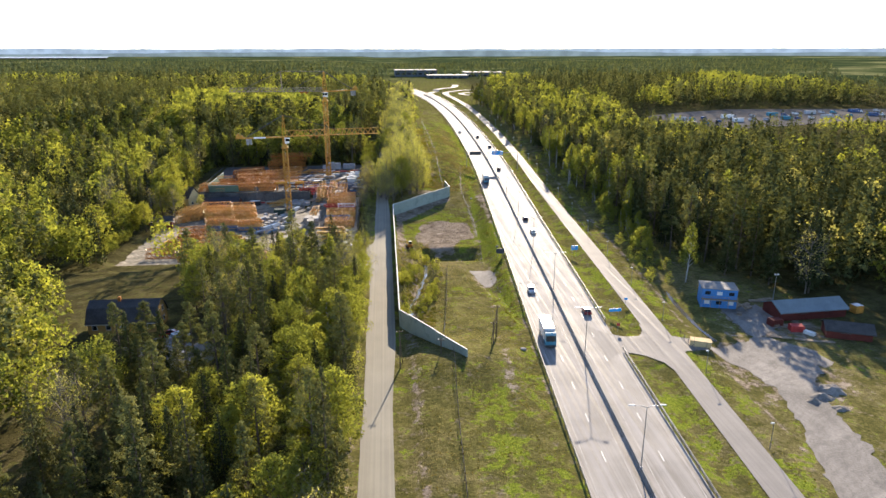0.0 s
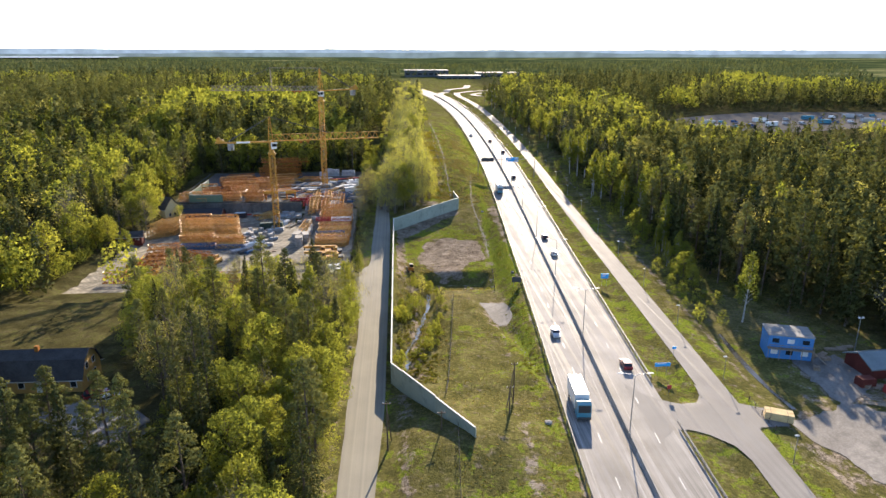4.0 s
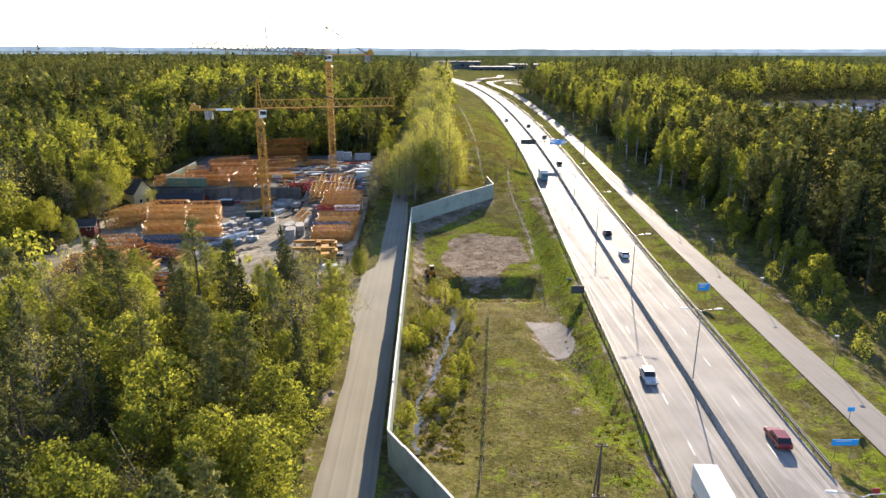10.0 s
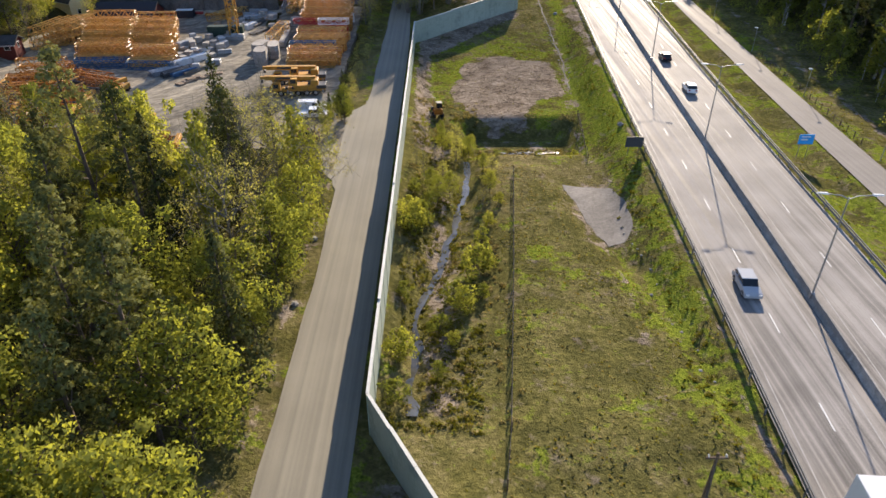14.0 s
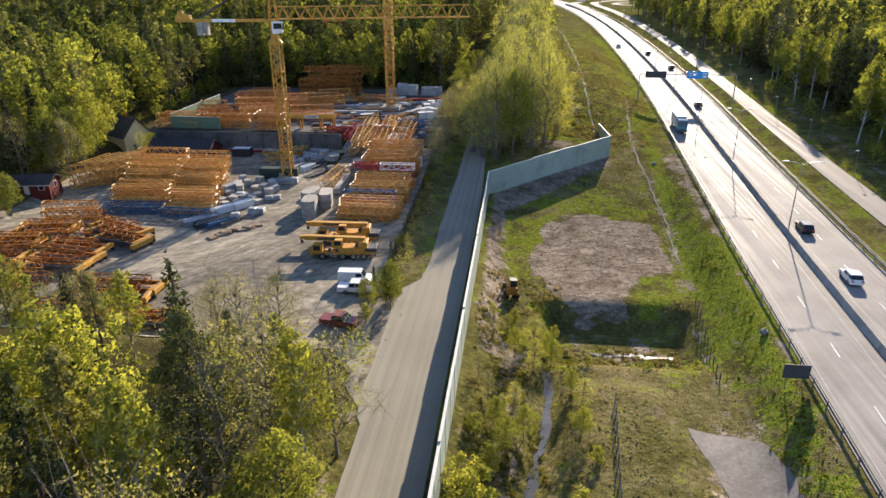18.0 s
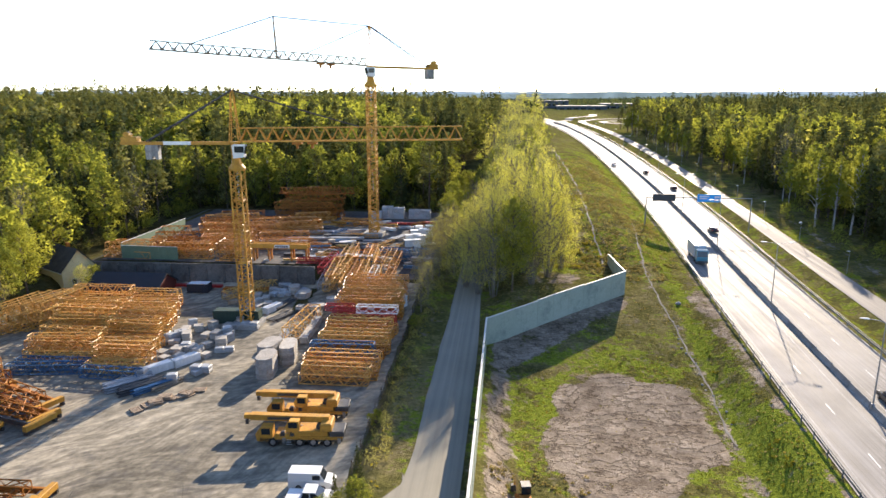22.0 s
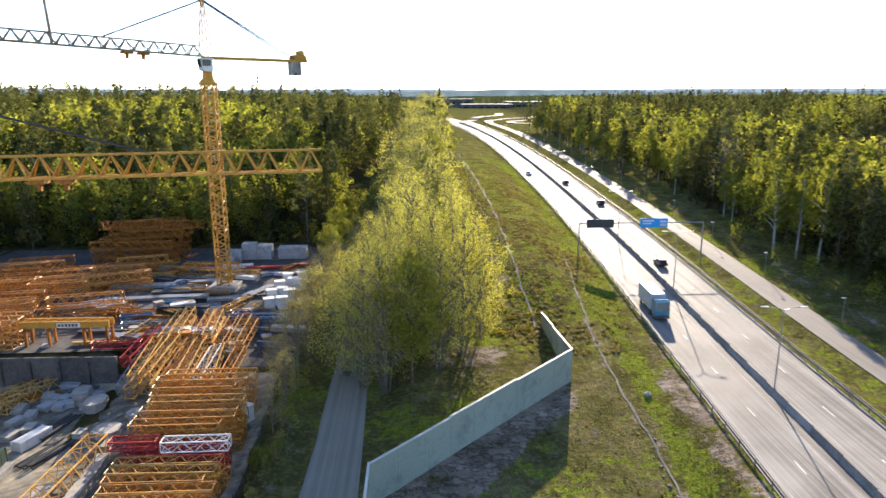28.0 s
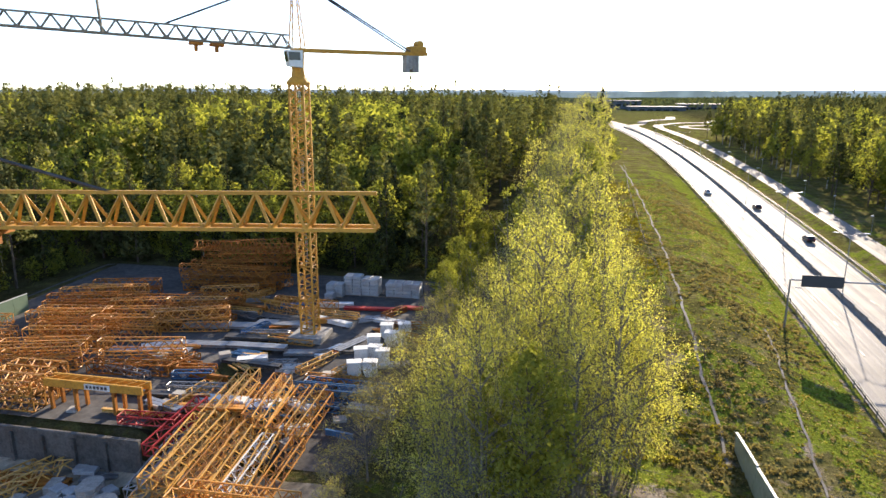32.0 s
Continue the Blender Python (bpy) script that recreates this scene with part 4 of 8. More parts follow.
def lattice(length, w, h, bays, chord=0.16, web=0.08, three=False):
    """Chords and webs of a lattice beam along x, from 0 to length: (list of chord meshes, web mesh)."""
    if three:
        lines = [(-w / 2, 0.0), (w / 2, 0.0), (0.0, h)]
    else:
        lines = [(-w / 2, 0.0), (w / 2, 0.0), (w / 2, h), (-w / 2, h)]
    chords = [Build().bar((0, y, z), (length, y, z), chord) for y, z in lines]
    webs = Build()
    n = len(lines)
    if three:
        lo_l, lo_r, top = lines
        way = [(0, *lo_l)]
        for k in range(bays):
            way += [(length * k / bays, *lo_r), (length * (k + 1) / bays, *lo_l)]
        for side in (lo_l, lo_r):
            ks = range(bays, 0, -1) if side is lo_l else range(bays)
            for k in ks:
                way += [(length * k / bays, *side), (length * (k - 0.5 if side is lo_l else k + 0.5) / bays, *top)]
            way.append((0 if side is lo_l else length, *side))
        lace(webs, way, web)
        return chords, webs
    # one bent bar laces the four sides in turn
    way = [(0, *p) for p in lines] + [(0, *lines[0])]
    for i in range(4):
        a, b = lines[i], lines[(i + 1) % 4]
        ks = range(bays + 1) if i % 2 == 0 else range(bays, -1, -1)
        for j, k in enumerate(ks):
            way.append((length * k / bays, *(a if j % 2 == 0 else b)))
        if i == 1:
            way.append((0, *lines[2]))
        if i == 0:
            way += [(length, *p) for p in (lines[0], lines[1], lines[2], lines[3], lines[0], lines[1])]
    lace(webs, way, web)
    return chords, webs


def tower_crane(label, base, heading, mast_top, mast_w, sections, jib_len, counter_len, peak, jib_drop=0.0, jib_h=1.6, steel_jib=False, counterweight=True, cs=-1, hang=1.5):
    """A saddle-jib tower crane; heading turns its jib from +x."""
    x, y, z = base
    root = thing("tower_crane", Matrix.Translation(base), label, "tower crane", "tower cranes")
    part("ballast_base", Build().box(-2.6, -2.6, 0, 2.6, 2.6, 0.9, 0.1), M_CONC, root)
    hgt = mast_top - z
    per = hgt / sections
    for k in range(sections):
        chords, webs = lattice(per - 0.04, mast_w, mast_w, 6, 0.24 * mast_w / 2, 0.13)
        sec = part("mast_section", webs, M_YELLOW, root)
        sec.matrix_basis = Matrix.Translation((mast_w / 2, 0, 0.9 * (1 - k / sections) + k * per)) @ Matrix.Rotation(radians(-90), 4, "Y")
        for c in chords:
            part("chord", c, M_YELLOW, sec)
        if k % 2 == 0:
            part("ladder", Build().bar((0.1, -0.25, mast_w / 2), (per, -0.25, mast_w / 2), 0.05).bar((0.1, 0.25, mast_w / 2), (per, 0.25, mast_w / 2), 0.05), M_STEEL, sec)
    top = new("upper_works")
    top.parent = root
    top.matrix_basis = Matrix.Translation((0, 0, hgt)) @ Matrix.Rotation(radians(heading), 4, "Z")
    part("slewing_ring", Build().tube([(0, 0, -0.4), (0, 0, 0.0), (0, 0, 0.7)], [mast_w * 0.75, mast_w * 0.8, mast_w * 0.55], 16), M_YELLOW, top)
    part("turntable", Build().tube([(0, 0, 0.7), (0, 0, 1.6), (0, 0, 4.6)], [mast_w * 0.5, mast_w * 0.42, mast_w * 0.5], 8), M_YELLOW, top)
    part("operator_cab", Build().add([(0.2, cs * 2.7, 1.9), (2.0, cs * 2.7, 2.1), (2.0, cs * 1.1, 2.1), (0.2, cs * 1.1, 1.9), (0.1, cs * 2.7, 4.2), (2.3, cs * 2.7, 4.2), (2.3, cs * 1.1, 4.2), (0.1, cs * 1.1, 4.2)],
         [(3, 2, 1, 0), (4, 5, 6, 7), (0, 1, 5, 4), (1, 2, 6, 5), (2, 3, 7, 6), (3, 0, 4, 7)]), M_WHITE, top, "white operator's cab with dark windows")
    part("cab_window", Build().box(0.5, min(cs * 2.64, cs * 2.735), 2.9, 2.1, max(cs * 2.64, cs * 2.735), 3.95).add([(2.15, cs * 2.5, 2.7), (2.15, cs * 1.25, 2.7), (2.33, cs * 1.25, 4.0), (2.33, cs * 2.5, 4.0)], [(0, 1, 2, 3)]), M_GLASS, top)
    jm = M_JIB if steel_jib else M_YELLOW
    jz = 4.6
    chords, webs = lattice(jib_len, 1.3, jib_h, int(jib_len / 2.2), 0.24, 0.15, True)
    jib = part("jib", webs, jm, top)
    jib.matrix_basis = Matrix.Translation((mast_w * 0.5, 0, jz)) @ Matrix.Rotation(radians(-jib_drop), 4, "Y")
    for c in chords:
        part("chord", c, jm, jib)
    trolley = part("trolley", Build().box(9.0, -0.8, -0.55, 10.6, 0.8, -0.15, 0.1).box(11.6, -0.8, -0.55, 13.2, 0.8, -0.15, 0.1).box(9.6, -0.25, -1.3, 10.0, 0.25, -0.5).box(12.2, -0.25, -1.3, 12.6, 0.25, -0.5), M_RUST, jib)
    cj = Build().box(-counter_len, -0.75, jz - 0.5, -mast_w * 0.4, -0.45, jz).box(-counter_len, 0.45, jz - 0.5, -mast_w * 0.4, 0.75, jz).box(-counter_len, -0.5, jz - 0.42, -mast_w * 0.4, 0.5, jz - 0.32)
    counter = part("counter_jib", cj, M_YELLOW, top)
    part("hoist_winch", Build().box(-counter_len + 0.3, -0.9, jz, -counter_len + 3.0, 0.9, jz + 0.9, 0.15).tube([(-counter_len + 1.2, -0.7, jz + 1.2), (-counter_len + 1.2, 0.7, jz + 1.2)], 0.55, 12), M_YELLOW, counter)
    part("sign_board", Build().box(-counter_len * 0.62, -0.8, jz - 0.5, -counter_len * 0.38, -0.755, jz + 0.1), M_WHITE, counter)
    if counterweight:
        for i in range(4):
            part("counterweight", Build().box(-counter_len + hang + i * 0.55, -0.7, jz - 3.0 + 0.5 * (i == 2), -counter_len + hang + 0.5 + i * 0.55, 0.7, jz - 0.4, 0.08), M_CONC, counter)
    # tower head
    head = Build()
    hw = mast_w * 0.42
    for sx in (-1, 1):
        for sy in (-1, 1):
            head.bar((sx * hw, sy * hw, jz), (sx * 0.18, sy * 0.18, peak), 0.14)
    for k in range(6):
        a, b = jz + (peak - jz) * k / 6, jz + (peak - jz) * (k + 1) / 6
        wa, wb = hw + (0.18 - hw) * k / 6, hw + (0.18 - hw) * (k + 1) / 6
        for p, q in (((-wa, -wa, a), (wb, -wb, b)), ((wa, -wa, a), (wb, wb, b)), ((wa, wa, a), (-wb, wb, b)), ((-wa, wa, a), (-wb, -wb, b))):
            head.bar(p, q, 0.07)
    part("tower_head", head, M_YELLOW, top)
    return root, top, jib


def stays(top, pairs):
    for a, b in pairs:
        part("stay_rope", Build().tube([a, b], 0.13, 5), M_DARKSTEEL, top)


# far crane: grey jib over the yard, its rear end away from the highway
craneb, top_b, jib_b = tower_crane("tall yellow lattice tower crane with a grey jib and concrete counterweights", (-31.4, 285.6, gz(-31.4, 285.6)), 222, 40.8, 2.1, 7, 50, 20.5, 14.1, jib_drop=2.3, jib_h=1.7, steel_jib=True, cs=1)
part("jib_strut", Build().bar((24.2, -0.45, 5.5), (24.6, -0.12, 14.6), 0.2).bar((24.2, 0.45, 5.5), (24.6, 0.12, 14.6), 0.22), M_JIB, top_b)
stays(top_b, [((0, 0, 14.0), (24.6, 0, 14.6)), ((24.6, 0, 14.6), (43, 0, 8.0)), ((0, 0, 14.0), (17, 0, 7.0)), ((0, -0.3, 14.0), (-17.5, -0.6, 4.7)), ((0, 0.3, 14.0), (-17.5, 0.6, 4.7))])
# near crane: yellow jib towards the tree row
cranea, top_a, jib_a = tower_crane("yellow lattice tower crane with a white cab above stacked crane parts", (-44.3, 231.2, gz(-44.3, 231.2)), 7.5, 25.9, 1.9, 5, 38.6, 19.5, 13.4, jib_drop=0.4, jib_h=2.3, hang=4.2)
stays(top_a, [((0, 0, 13.3), (22, 0, 7.0)), ((0, 0.3, 13.3), (-15, 0.6, 4.7)), ((0, -0.3, 13.3), (-15, -0.6, 4.7))])


# ---- trees ----
TREES = {}


def leaf_cloud(r, centres, radii, count, size, flat=0.0, droop=0.0, slim=1.0):
    """Small three-cornered leaf sprays on and in a set of lobes: corners, faces and soft normals."""
    w = np.array([a[0] * a[1] + a[1] * a[2] for a in radii]) ** 0.7
    pick = r.choice(len(centres), count, p=w / w.sum())
    d = r.normal(size=(count, 3))
    d /= np.linalg.norm(d, axis=1)[:, None]
    rad = r.uniform(0.38, 1.06, count) ** 0.6
    c = np.array(centres)[pick] + d * np.array(radii)[pick] * rad[:, None]
    n = d + r.normal(size=(count, 3)) * 0.7
    n[:, 2] += flat
    n /= np.linalg.norm(n, axis=1)[:, None]
    u = np.cross(n, r.normal(size=(count, 3)))
    u /= np.linalg.norm(u, axis=1)[:, None]
    u[:, 2] -= droop
    v = np.cross(n, u)
    s = size * r.uniform(0.55, 1.45, count)[:, None]
    u, v = u * s, v * s * slim * r.uniform(0.5, 1.0, count)[:, None]
    vs = np.stack([c - u * 0.9, c + u * 0.6 - v, c + u * 0.6 + v], 1).reshape(-1, 3)
    mid = c.mean(0)
    soft = d * 0.8 + (c - mid) / (np.abs(c - mid).max(0) + 0.1) * 0.6 + n * 0.18 + [0, 0, 0.3]
    soft /= np.linalg.norm(soft, axis=1)[:, None]
    return vs, np.arange(3 * count).reshape(-1, 3), np.repeat(soft, 3, axis=0)


def conifer(r, kind, trunk, lean):
    """Trunk, whorls of branches and their tufts for a pine or a spruce: lobe centres and radii."""
    cen, rad = [], []
    if kind == "pine":
        h = r.uniform(14, 17.5)
        top = np.array([lean[0], lean[1], h])
        trunk.tube([(0, 0, -0.4), tuple(top * 0.5), tuple(top * 0.95)], [0.2, 0.15, 0.04], 6, False)
        low = r.uniform(0.2, 0.42)
        for k in range(40):
            f = low + (0.97 - low) * (k + r.uniform(0, 1)) / 40
            q = (f - low) / (1 - low)
            a = k * 2.4 + r.uniform(-0.6, 0.6)
            reach = 0.195 * h * (0.55 + 0.45 * math.sin(math.pi * min(1, q + 0.32))) * (1.02 - q) ** 0.6 * r.uniform(0.55, 1.15)
            p = top * f + np.array([math.cos(a) * reach, math.sin(a) * reach, 0.35 * reach])
            if k % 2 == 0:
                trunk.tube([tuple(top * (f - 0.02)), tuple(p)], [0.05, 0.015], 3, False)
            t = r.uniform(0.55, 1.05) * (1.05 - 0.4 * q)
            cen.append(p), rad.append((t, t, t * 0.6))
        for k in range(5):
            f, a = low * r.uniform(0.55, 0.95), r.uniform(0, 6.28)
            trunk.tube([tuple(top * f), tuple(top * f + np.array([math.cos(a), math.sin(a), -0.1]) * r.uniform(0.8, 1.6))], [0.035, 0.012], 3, False)
        cen.append(top * 0.96), rad.append((0.5, 0.5, 0.8))
        return cen, rad
    h = r.uniform(13, 18)
    trunk.tube([(0, 0, -0.4), (0, 0, h)], [0.2, 0.03], 6, False)
    for k in range(34):
        f = (k + 0.5) / 34
        z = h * (0.12 + 0.87 * f)
        reach = (0.18 * h * (1 - f) ** 0.85 + 0.12) * r.uniform(0.8, 1.15)
        a = k * 2.4 + r.uniform(-0.4, 0.4)
        for b in (a, a + 2.1, a + 4.2):
            q = reach * 0.52
            cen.append((math.cos(b) * q, math.sin(b) * q, z - reach * 0.2)), rad.append((q * 0.8 + 0.12, q * 0.8 + 0.12, 0.3))
    cen.append((0, 0, h)), rad.append((0.18, 0.18, 0.6))
    return cen, rad


def tree_shape(kind, seed, leaves, size):
    """Lobes, trunk and limbs of one tree of unit kind, in metres."""
    r = np.random.default_rng(seed)
    trunk = Build()
    lean = r.normal(0, 0.35, 2)
    if kind in ("pine", "spruce"):
        cen, rad = conifer(r, kind, trunk, lean)
        return trunk, leaf_cloud(r, cen, rad, leaves, size, 0.5, 0.0 if kind == "pine" else 0.35, 0.6)
    slim = kind == "birch"
    h = r.uniform(11.5, 15.5) if kind != "shrub" else r.uniform(2.6, 3.8)
    wide = (0.165 if slim else 0.27 if kind == "willow" else 0.29) * h if kind != "shrub" else 1.5
    bole = h * {"shrub": 0.08, "willow": 0.1, "birch": 0.3}.get(kind, 0.24)
    top = np.array([lean[0], lean[1], h * 0.88])
    trunk.tube([(0, 0, -0.4), tuple(top * 0.35), tuple(top)], [0.014 * h, 0.01 * h, 0.02], 6, False)
    cen, rad = [], []
    count = 12 if kind == "shrub" else 30
    for k in range(count):
        f = (k + r.uniform(0, 1)) / count
        z = bole + (h - bole) * (0.06 + 0.88 * f)
        a = k * 2.4 + r.uniform(-0.5, 0.5)
        env = (math.sin(math.pi * (0.2 + 0.76 * f)) ** 0.8) if not slim else math.sin(math.pi * (0.25 + 0.72 * f ** 0.8)) ** 0.9
        reach = wide * env * r.uniform(0.4, 1.0)
        p = np.array([math.cos(a) * reach, math.sin(a) * reach, z]) + top * 0.3 * (z / h) * np.array([1, 1, 0])
        base = top * min(0.9, max(0.2, (z - reach * 0.9) / (h * 0.86)))
        trunk.tube([tuple(base), tuple((base + p) / 2 + [0, 0, 0.25]), tuple(p)], [0.006 * h, 0.004 * h, 0.015], 3, False)
        q = wide * r.uniform(0.26, 0.44) * (0.6 + 0.5 * env)
        cen.append(p), rad.append((q, q, q * (1.3 if slim else 1.05 if kind == "willow" else 0.85)))
        if k % 2:
            o = p + r.normal(size=3) * q * 0.9
            cen.append(o), rad.append((q * 0.55, q * 0.55, q * 0.5))
    cen.append(top), rad.append((wide * 0.24, wide * 0.24, h * 0.1))
    if kind == "willow":
        for k in range(9):
            a, q = k * 0.7, r.uniform(0.35, 0.95) * wide
            trunk.tube([(0.3 * math.cos(a), 0.3 * math.sin(a), -0.3), (q * 0.5 * math.cos(a), q * 0.5 * math.sin(a), h * 0.4), (q * math.cos(a), q * math.sin(a), h * r.uniform(0.7, 0.97))], [0.06, 0.035, 0.012], 4, False)
    if kind in ("bare", "willow"):
        for k in range(170):
            c = cen[int(r.integers(len(cen)))]
            d = r.normal(size=3) * wide * 0.3
            d[2] = abs(d[2]) * 1.6 + 0.2
            trunk.tube([tuple(c - d * 0.5), tuple(c + d)], [0.018, 0.006], 3, False)
    return trunk, leaf_cloud(r, cen, rad, leaves, size, 0.0, 0.3 if slim else 0.0, 0.75)


KINDS = {
    "pine": (M_PINE, M_BARK, "dark green Scots pine with a bare trunk and tufted crown", "pine"),
    "spruce": (M_SPRUCE, M_BARK, "dark narrow spruce with drooping tiers of branches", "spruce"),
    "leafy": (M_LEAF, M_BARK, "broadleaf tree in fresh yellow-green spring leaf", "tree"),
    "birch": (M_LEAF, M_BIRCHBARK, "slender birch with a white trunk and fresh light leaves", "birch"),
    "willow": (M_WILLOW, M_TWIG, "bushy willow with thin yellowish spring leaves", "willow"),
    "bare": (M_BUD, M_TWIG, "grey-brown tree still in bud with bare twigs", "tree"),
    "shrub": (M_LEAF, M_BARK, "round green shrub in young leaf", "shrub"),
}
NEAR = {"pine": (3600, 0.17), "spruce": (3200, 0.19), "leafy": (6200, 0.155), "birch": (3200, 0.155), "willow": (9500, 0.072), "bare": (3600, 0.085), "shrub": (1500, 0.11)}
MID = {"pine": (1600, 0.29), "spruce": (1600, 0.3), "leafy": (1900, 0.27), "birch": (1500, 0.22), "willow": (2600, 0.13), "bare": (800, 0.17), "shrub": (320, 0.25)}


def raw_mesh(name, verts, faces, material, normals=None):
    me = bpy.data.meshes.new(name)
    faces = np.asarray(faces, np.int32)
    n, (m, k) = len(verts), faces.shape
    me.vertices.add(n)
    me.vertices.foreach_set("co", np.asarray(verts, np.float32).ravel())
    me.loops.add(k * m)
    me.loops.foreach_set("vertex_index", faces.ravel())
    me.polygons.add(m)
    me.polygons.foreach_set("loop_start", np.arange(0, k * m, k, dtype=np.int32))
    me.update(calc_edges=True)
    if normals is not None:
        me.normals_split_custom_set_from_vertices(np.asarray(normals, np.float32))
    me.materials.append(material)
    return me


def tree_meshes(kind, level, variant):
    key = (kind, level, variant)
    if key not in TREES:
        n, s = (NEAR if level == "near" else MID)[kind]
        leafmat, bark = KINDS[kind][:2]
        trunk, (vs, fs, nn) = tree_shape(kind, 100 + variant * 17 + len(kind), n, s)
        TREES[key] = trunk.mesh("trunk", bark), raw_mesh("crown", vs, fs, leafmat, nn)
    return TREES[key]


def plant(kind, x, y, scale, level="mid", variant=None, group="", tall=1.0):
    variant = int(rng.integers(5 if level == "near" else 4)) if variant is None else variant
    tm, cm = tree_meshes(kind, level, variant)
    ob = new({"leafy": "tree", "bare": "tree"}.get(kind, kind), tm)
    ob.matrix_basis = Matrix.Translation((x, y, gz(x, y) - 0.05)) @ Matrix.Rotation(float(rng.uniform(0, 6.28)), 4, "Z") @ Matrix.Diagonal((scale, scale, scale * tall * float(rng.uniform(0.9, 1.12)), 1))
    tagged(ob, KINDS[kind][2], KINDS[kind][3], group)
    crown = new("crown", cm)
    crown.parent = ob
    return ob


def mixed(weights):
    k = list(weights)
    w = np.array([weights[i] for i in k], float)
    return k[int(rng.choice(len(k), p=w / w.sum()))]


DEEP = {}


def wood(x0, x1, y0, y1, step, weights, scale=(0.8, 1.15), keep=None, level="mid", group="", jitter=0.42, solo=None):
    """Trees on a loose grid; those deep in the wood are kept for joined stuff."""
    for y in np.arange(y0, y1, step):
        for x in np.arange(x0, x1, step):
            px, py = x + float(rng.uniform(-jitter, jitter)) * step, y + float(rng.uniform(-jitter, jitter)) * step
            if keep and not keep(px, py):
                continue
            lv = level(px, py) if callable(level) else level
            wt = weights(px, py) if callable(weights) else weights
            kind, sc = mixed(wt), float(rng.uniform(*scale)) * float(1 + 0.25 * smooth(355, 385, py) * (px < 0) - 0.3 * smooth(130, 142, py) * smooth(168, 164, py) * (-60 < px < 0) - 0.32 * smooth(140, 175, px) * smooth(310, 345, py))
            if solo is None or solo(px, py):
                plant(kind, px, py, sc, lv, None, group)
            else:
                DEEP.setdefault(kind, []).append((px, py, sc))




def left_keep(x, y):
    if (-63 < x < -45 and 82 < y < 98) or (-48 < x < -38.5 and 77 < y < 87):
        return False
    if x > -10.2 or (-78 < x < -47 and 86 < y < 112) or (-104 < x < -58 and 112 < y < 156):
        return False
    if -64 < x < -56 and y < 84:
        return False
    if y > 146 and x > -13.5:
        return False
    if y > 136 and x > -48 and rng.random() < 0.62:
        return False
    return not (y > 158 and x > -92)


def left_mix(x, y):
    n = noise.noise((x * 0.045, y * 0.045, 5.0))
    if x > -36 and 91 < y < 108:
        return {"pine": 4.5, "spruce": 1.5, "bare": 2, "leafy": 1.6}
    if x > -36 and 78 < y < 108:
        return {"pine": 3.5, "spruce": 1.5, "bare": 0.8, "leafy": 4} if x < -18 else {"leafy": 6, "bare": 1.2, "birch": 1}
    if x > -24 and y < 80:
        return {"spruce": 2, "pine": 2, "leafy": 5, "bare": 1.5}
    if x > -24 and y < 118:
        return {"leafy": 6, "birch": 2, "pine": 1.5, "bare": 1.5} if n > -0.3 else {"pine": 3, "spruce": 3, "bare": 2, "leafy": 2}
    if y > 112 and x > -62:
        return {"bare": 1.6, "leafy": 6, "birch": 1.5, "spruce": 1.2, "pine": 2.2}
    if y < 84 and x > -52:
        return {"pine": 5, "spruce": 7, "leafy": 1.2, "bare": 0.6}
    if x < -52 and y < 90:
        return {"leafy": 3.5, "birch": 0.8, "pine": 5, "spruce": 3, "bare": 0.6} if y > 45 else {"pine": 4, "spruce": 6, "leafy": 1.0}
    return {"leafy": 5, "pine": 3, "birch": 1.5, "bare": 2, "spruce": 1} if n > 0.0 else {"pine": 6, "spruce": 3, "leafy": 2.5}


def left_level(x, y):
    return "near" if x > -56 and 22 < y else "mid"


wood(-130, -9, 12, 166, 6.0, left_mix, (0.95, 1.35), left_keep, left_level, "trees of the wood beside the side road", 0.42, lambda x, y: x > -58)


def far_left_mix(x, y):
    n = noise.noise((x * 0.02, y * 0.02, 1.0))
    if x < -97 and y < 322:
        return {"leafy": 4, "birch": 0.8, "pine": 2.6, "bare": 1.2, "spruce": 3}
    return {"leafy": 5, "birch": 1.0, "pine": 2.4, "bare": 1.0, "spruce": 1} if n > (-0.05 if y < 345 else 0.14) else {"pine": 7, "spruce": 2, "leafy": 1.2, "bare": 0.5}


wood(-215, -97, 168, 322, 8.2, far_left_mix, (1.1, 1.55), lambda x, y: x < -99 or y > 258, "mid", "trees round the yard", 0.42, lambda x, y: x > -112)
wood(-215, -14, 323, 420, 7.4, lambda x, y: ({"leafy": 6, "birch": 1, "spruce": 2.5, "pine": 1} if x < -45 else {"leafy": 2.5, "birch": 0.6, "spruce": 5, "pine": 3}) if y < 338 else far_left_mix(x, y), (1.2, 1.55), lambda x, y: x < -16, "mid", "trees round the yard", 0.42, lambda x, y: y < 338 or x > -34)

# the willows and birches between the side road and the highway bank
for x_, y_, s_ in ((-5.2, 254, 0.85), (-2.4, 250, 0.98), (0.8, 248, 1.0), (4.5, 247.5, 0.95), (8.5, 251.5, 0.95), (12, 256, 0.95), (15.2, 261, 0.8), (2.5, 255.5, 1.0), (7, 258, 1.05), (-1.5, 259, 0.9), (11, 264.5, 0.95), (4, 264, 1.05), (-4, 265, 0.8), (0, 269, 0.95), (7.5, 270, 1.0), (12.5, 273, 0.8), (3.5, 276, 0.95), (-2.5, 277, 0.75), (9, 279, 0.85)):
    plant("willow" if int(x_ * 7 + y_) % 9 else "leafy", x_, y_, s_ * 1.5, "near", None, "willows by the side road", 1.1)
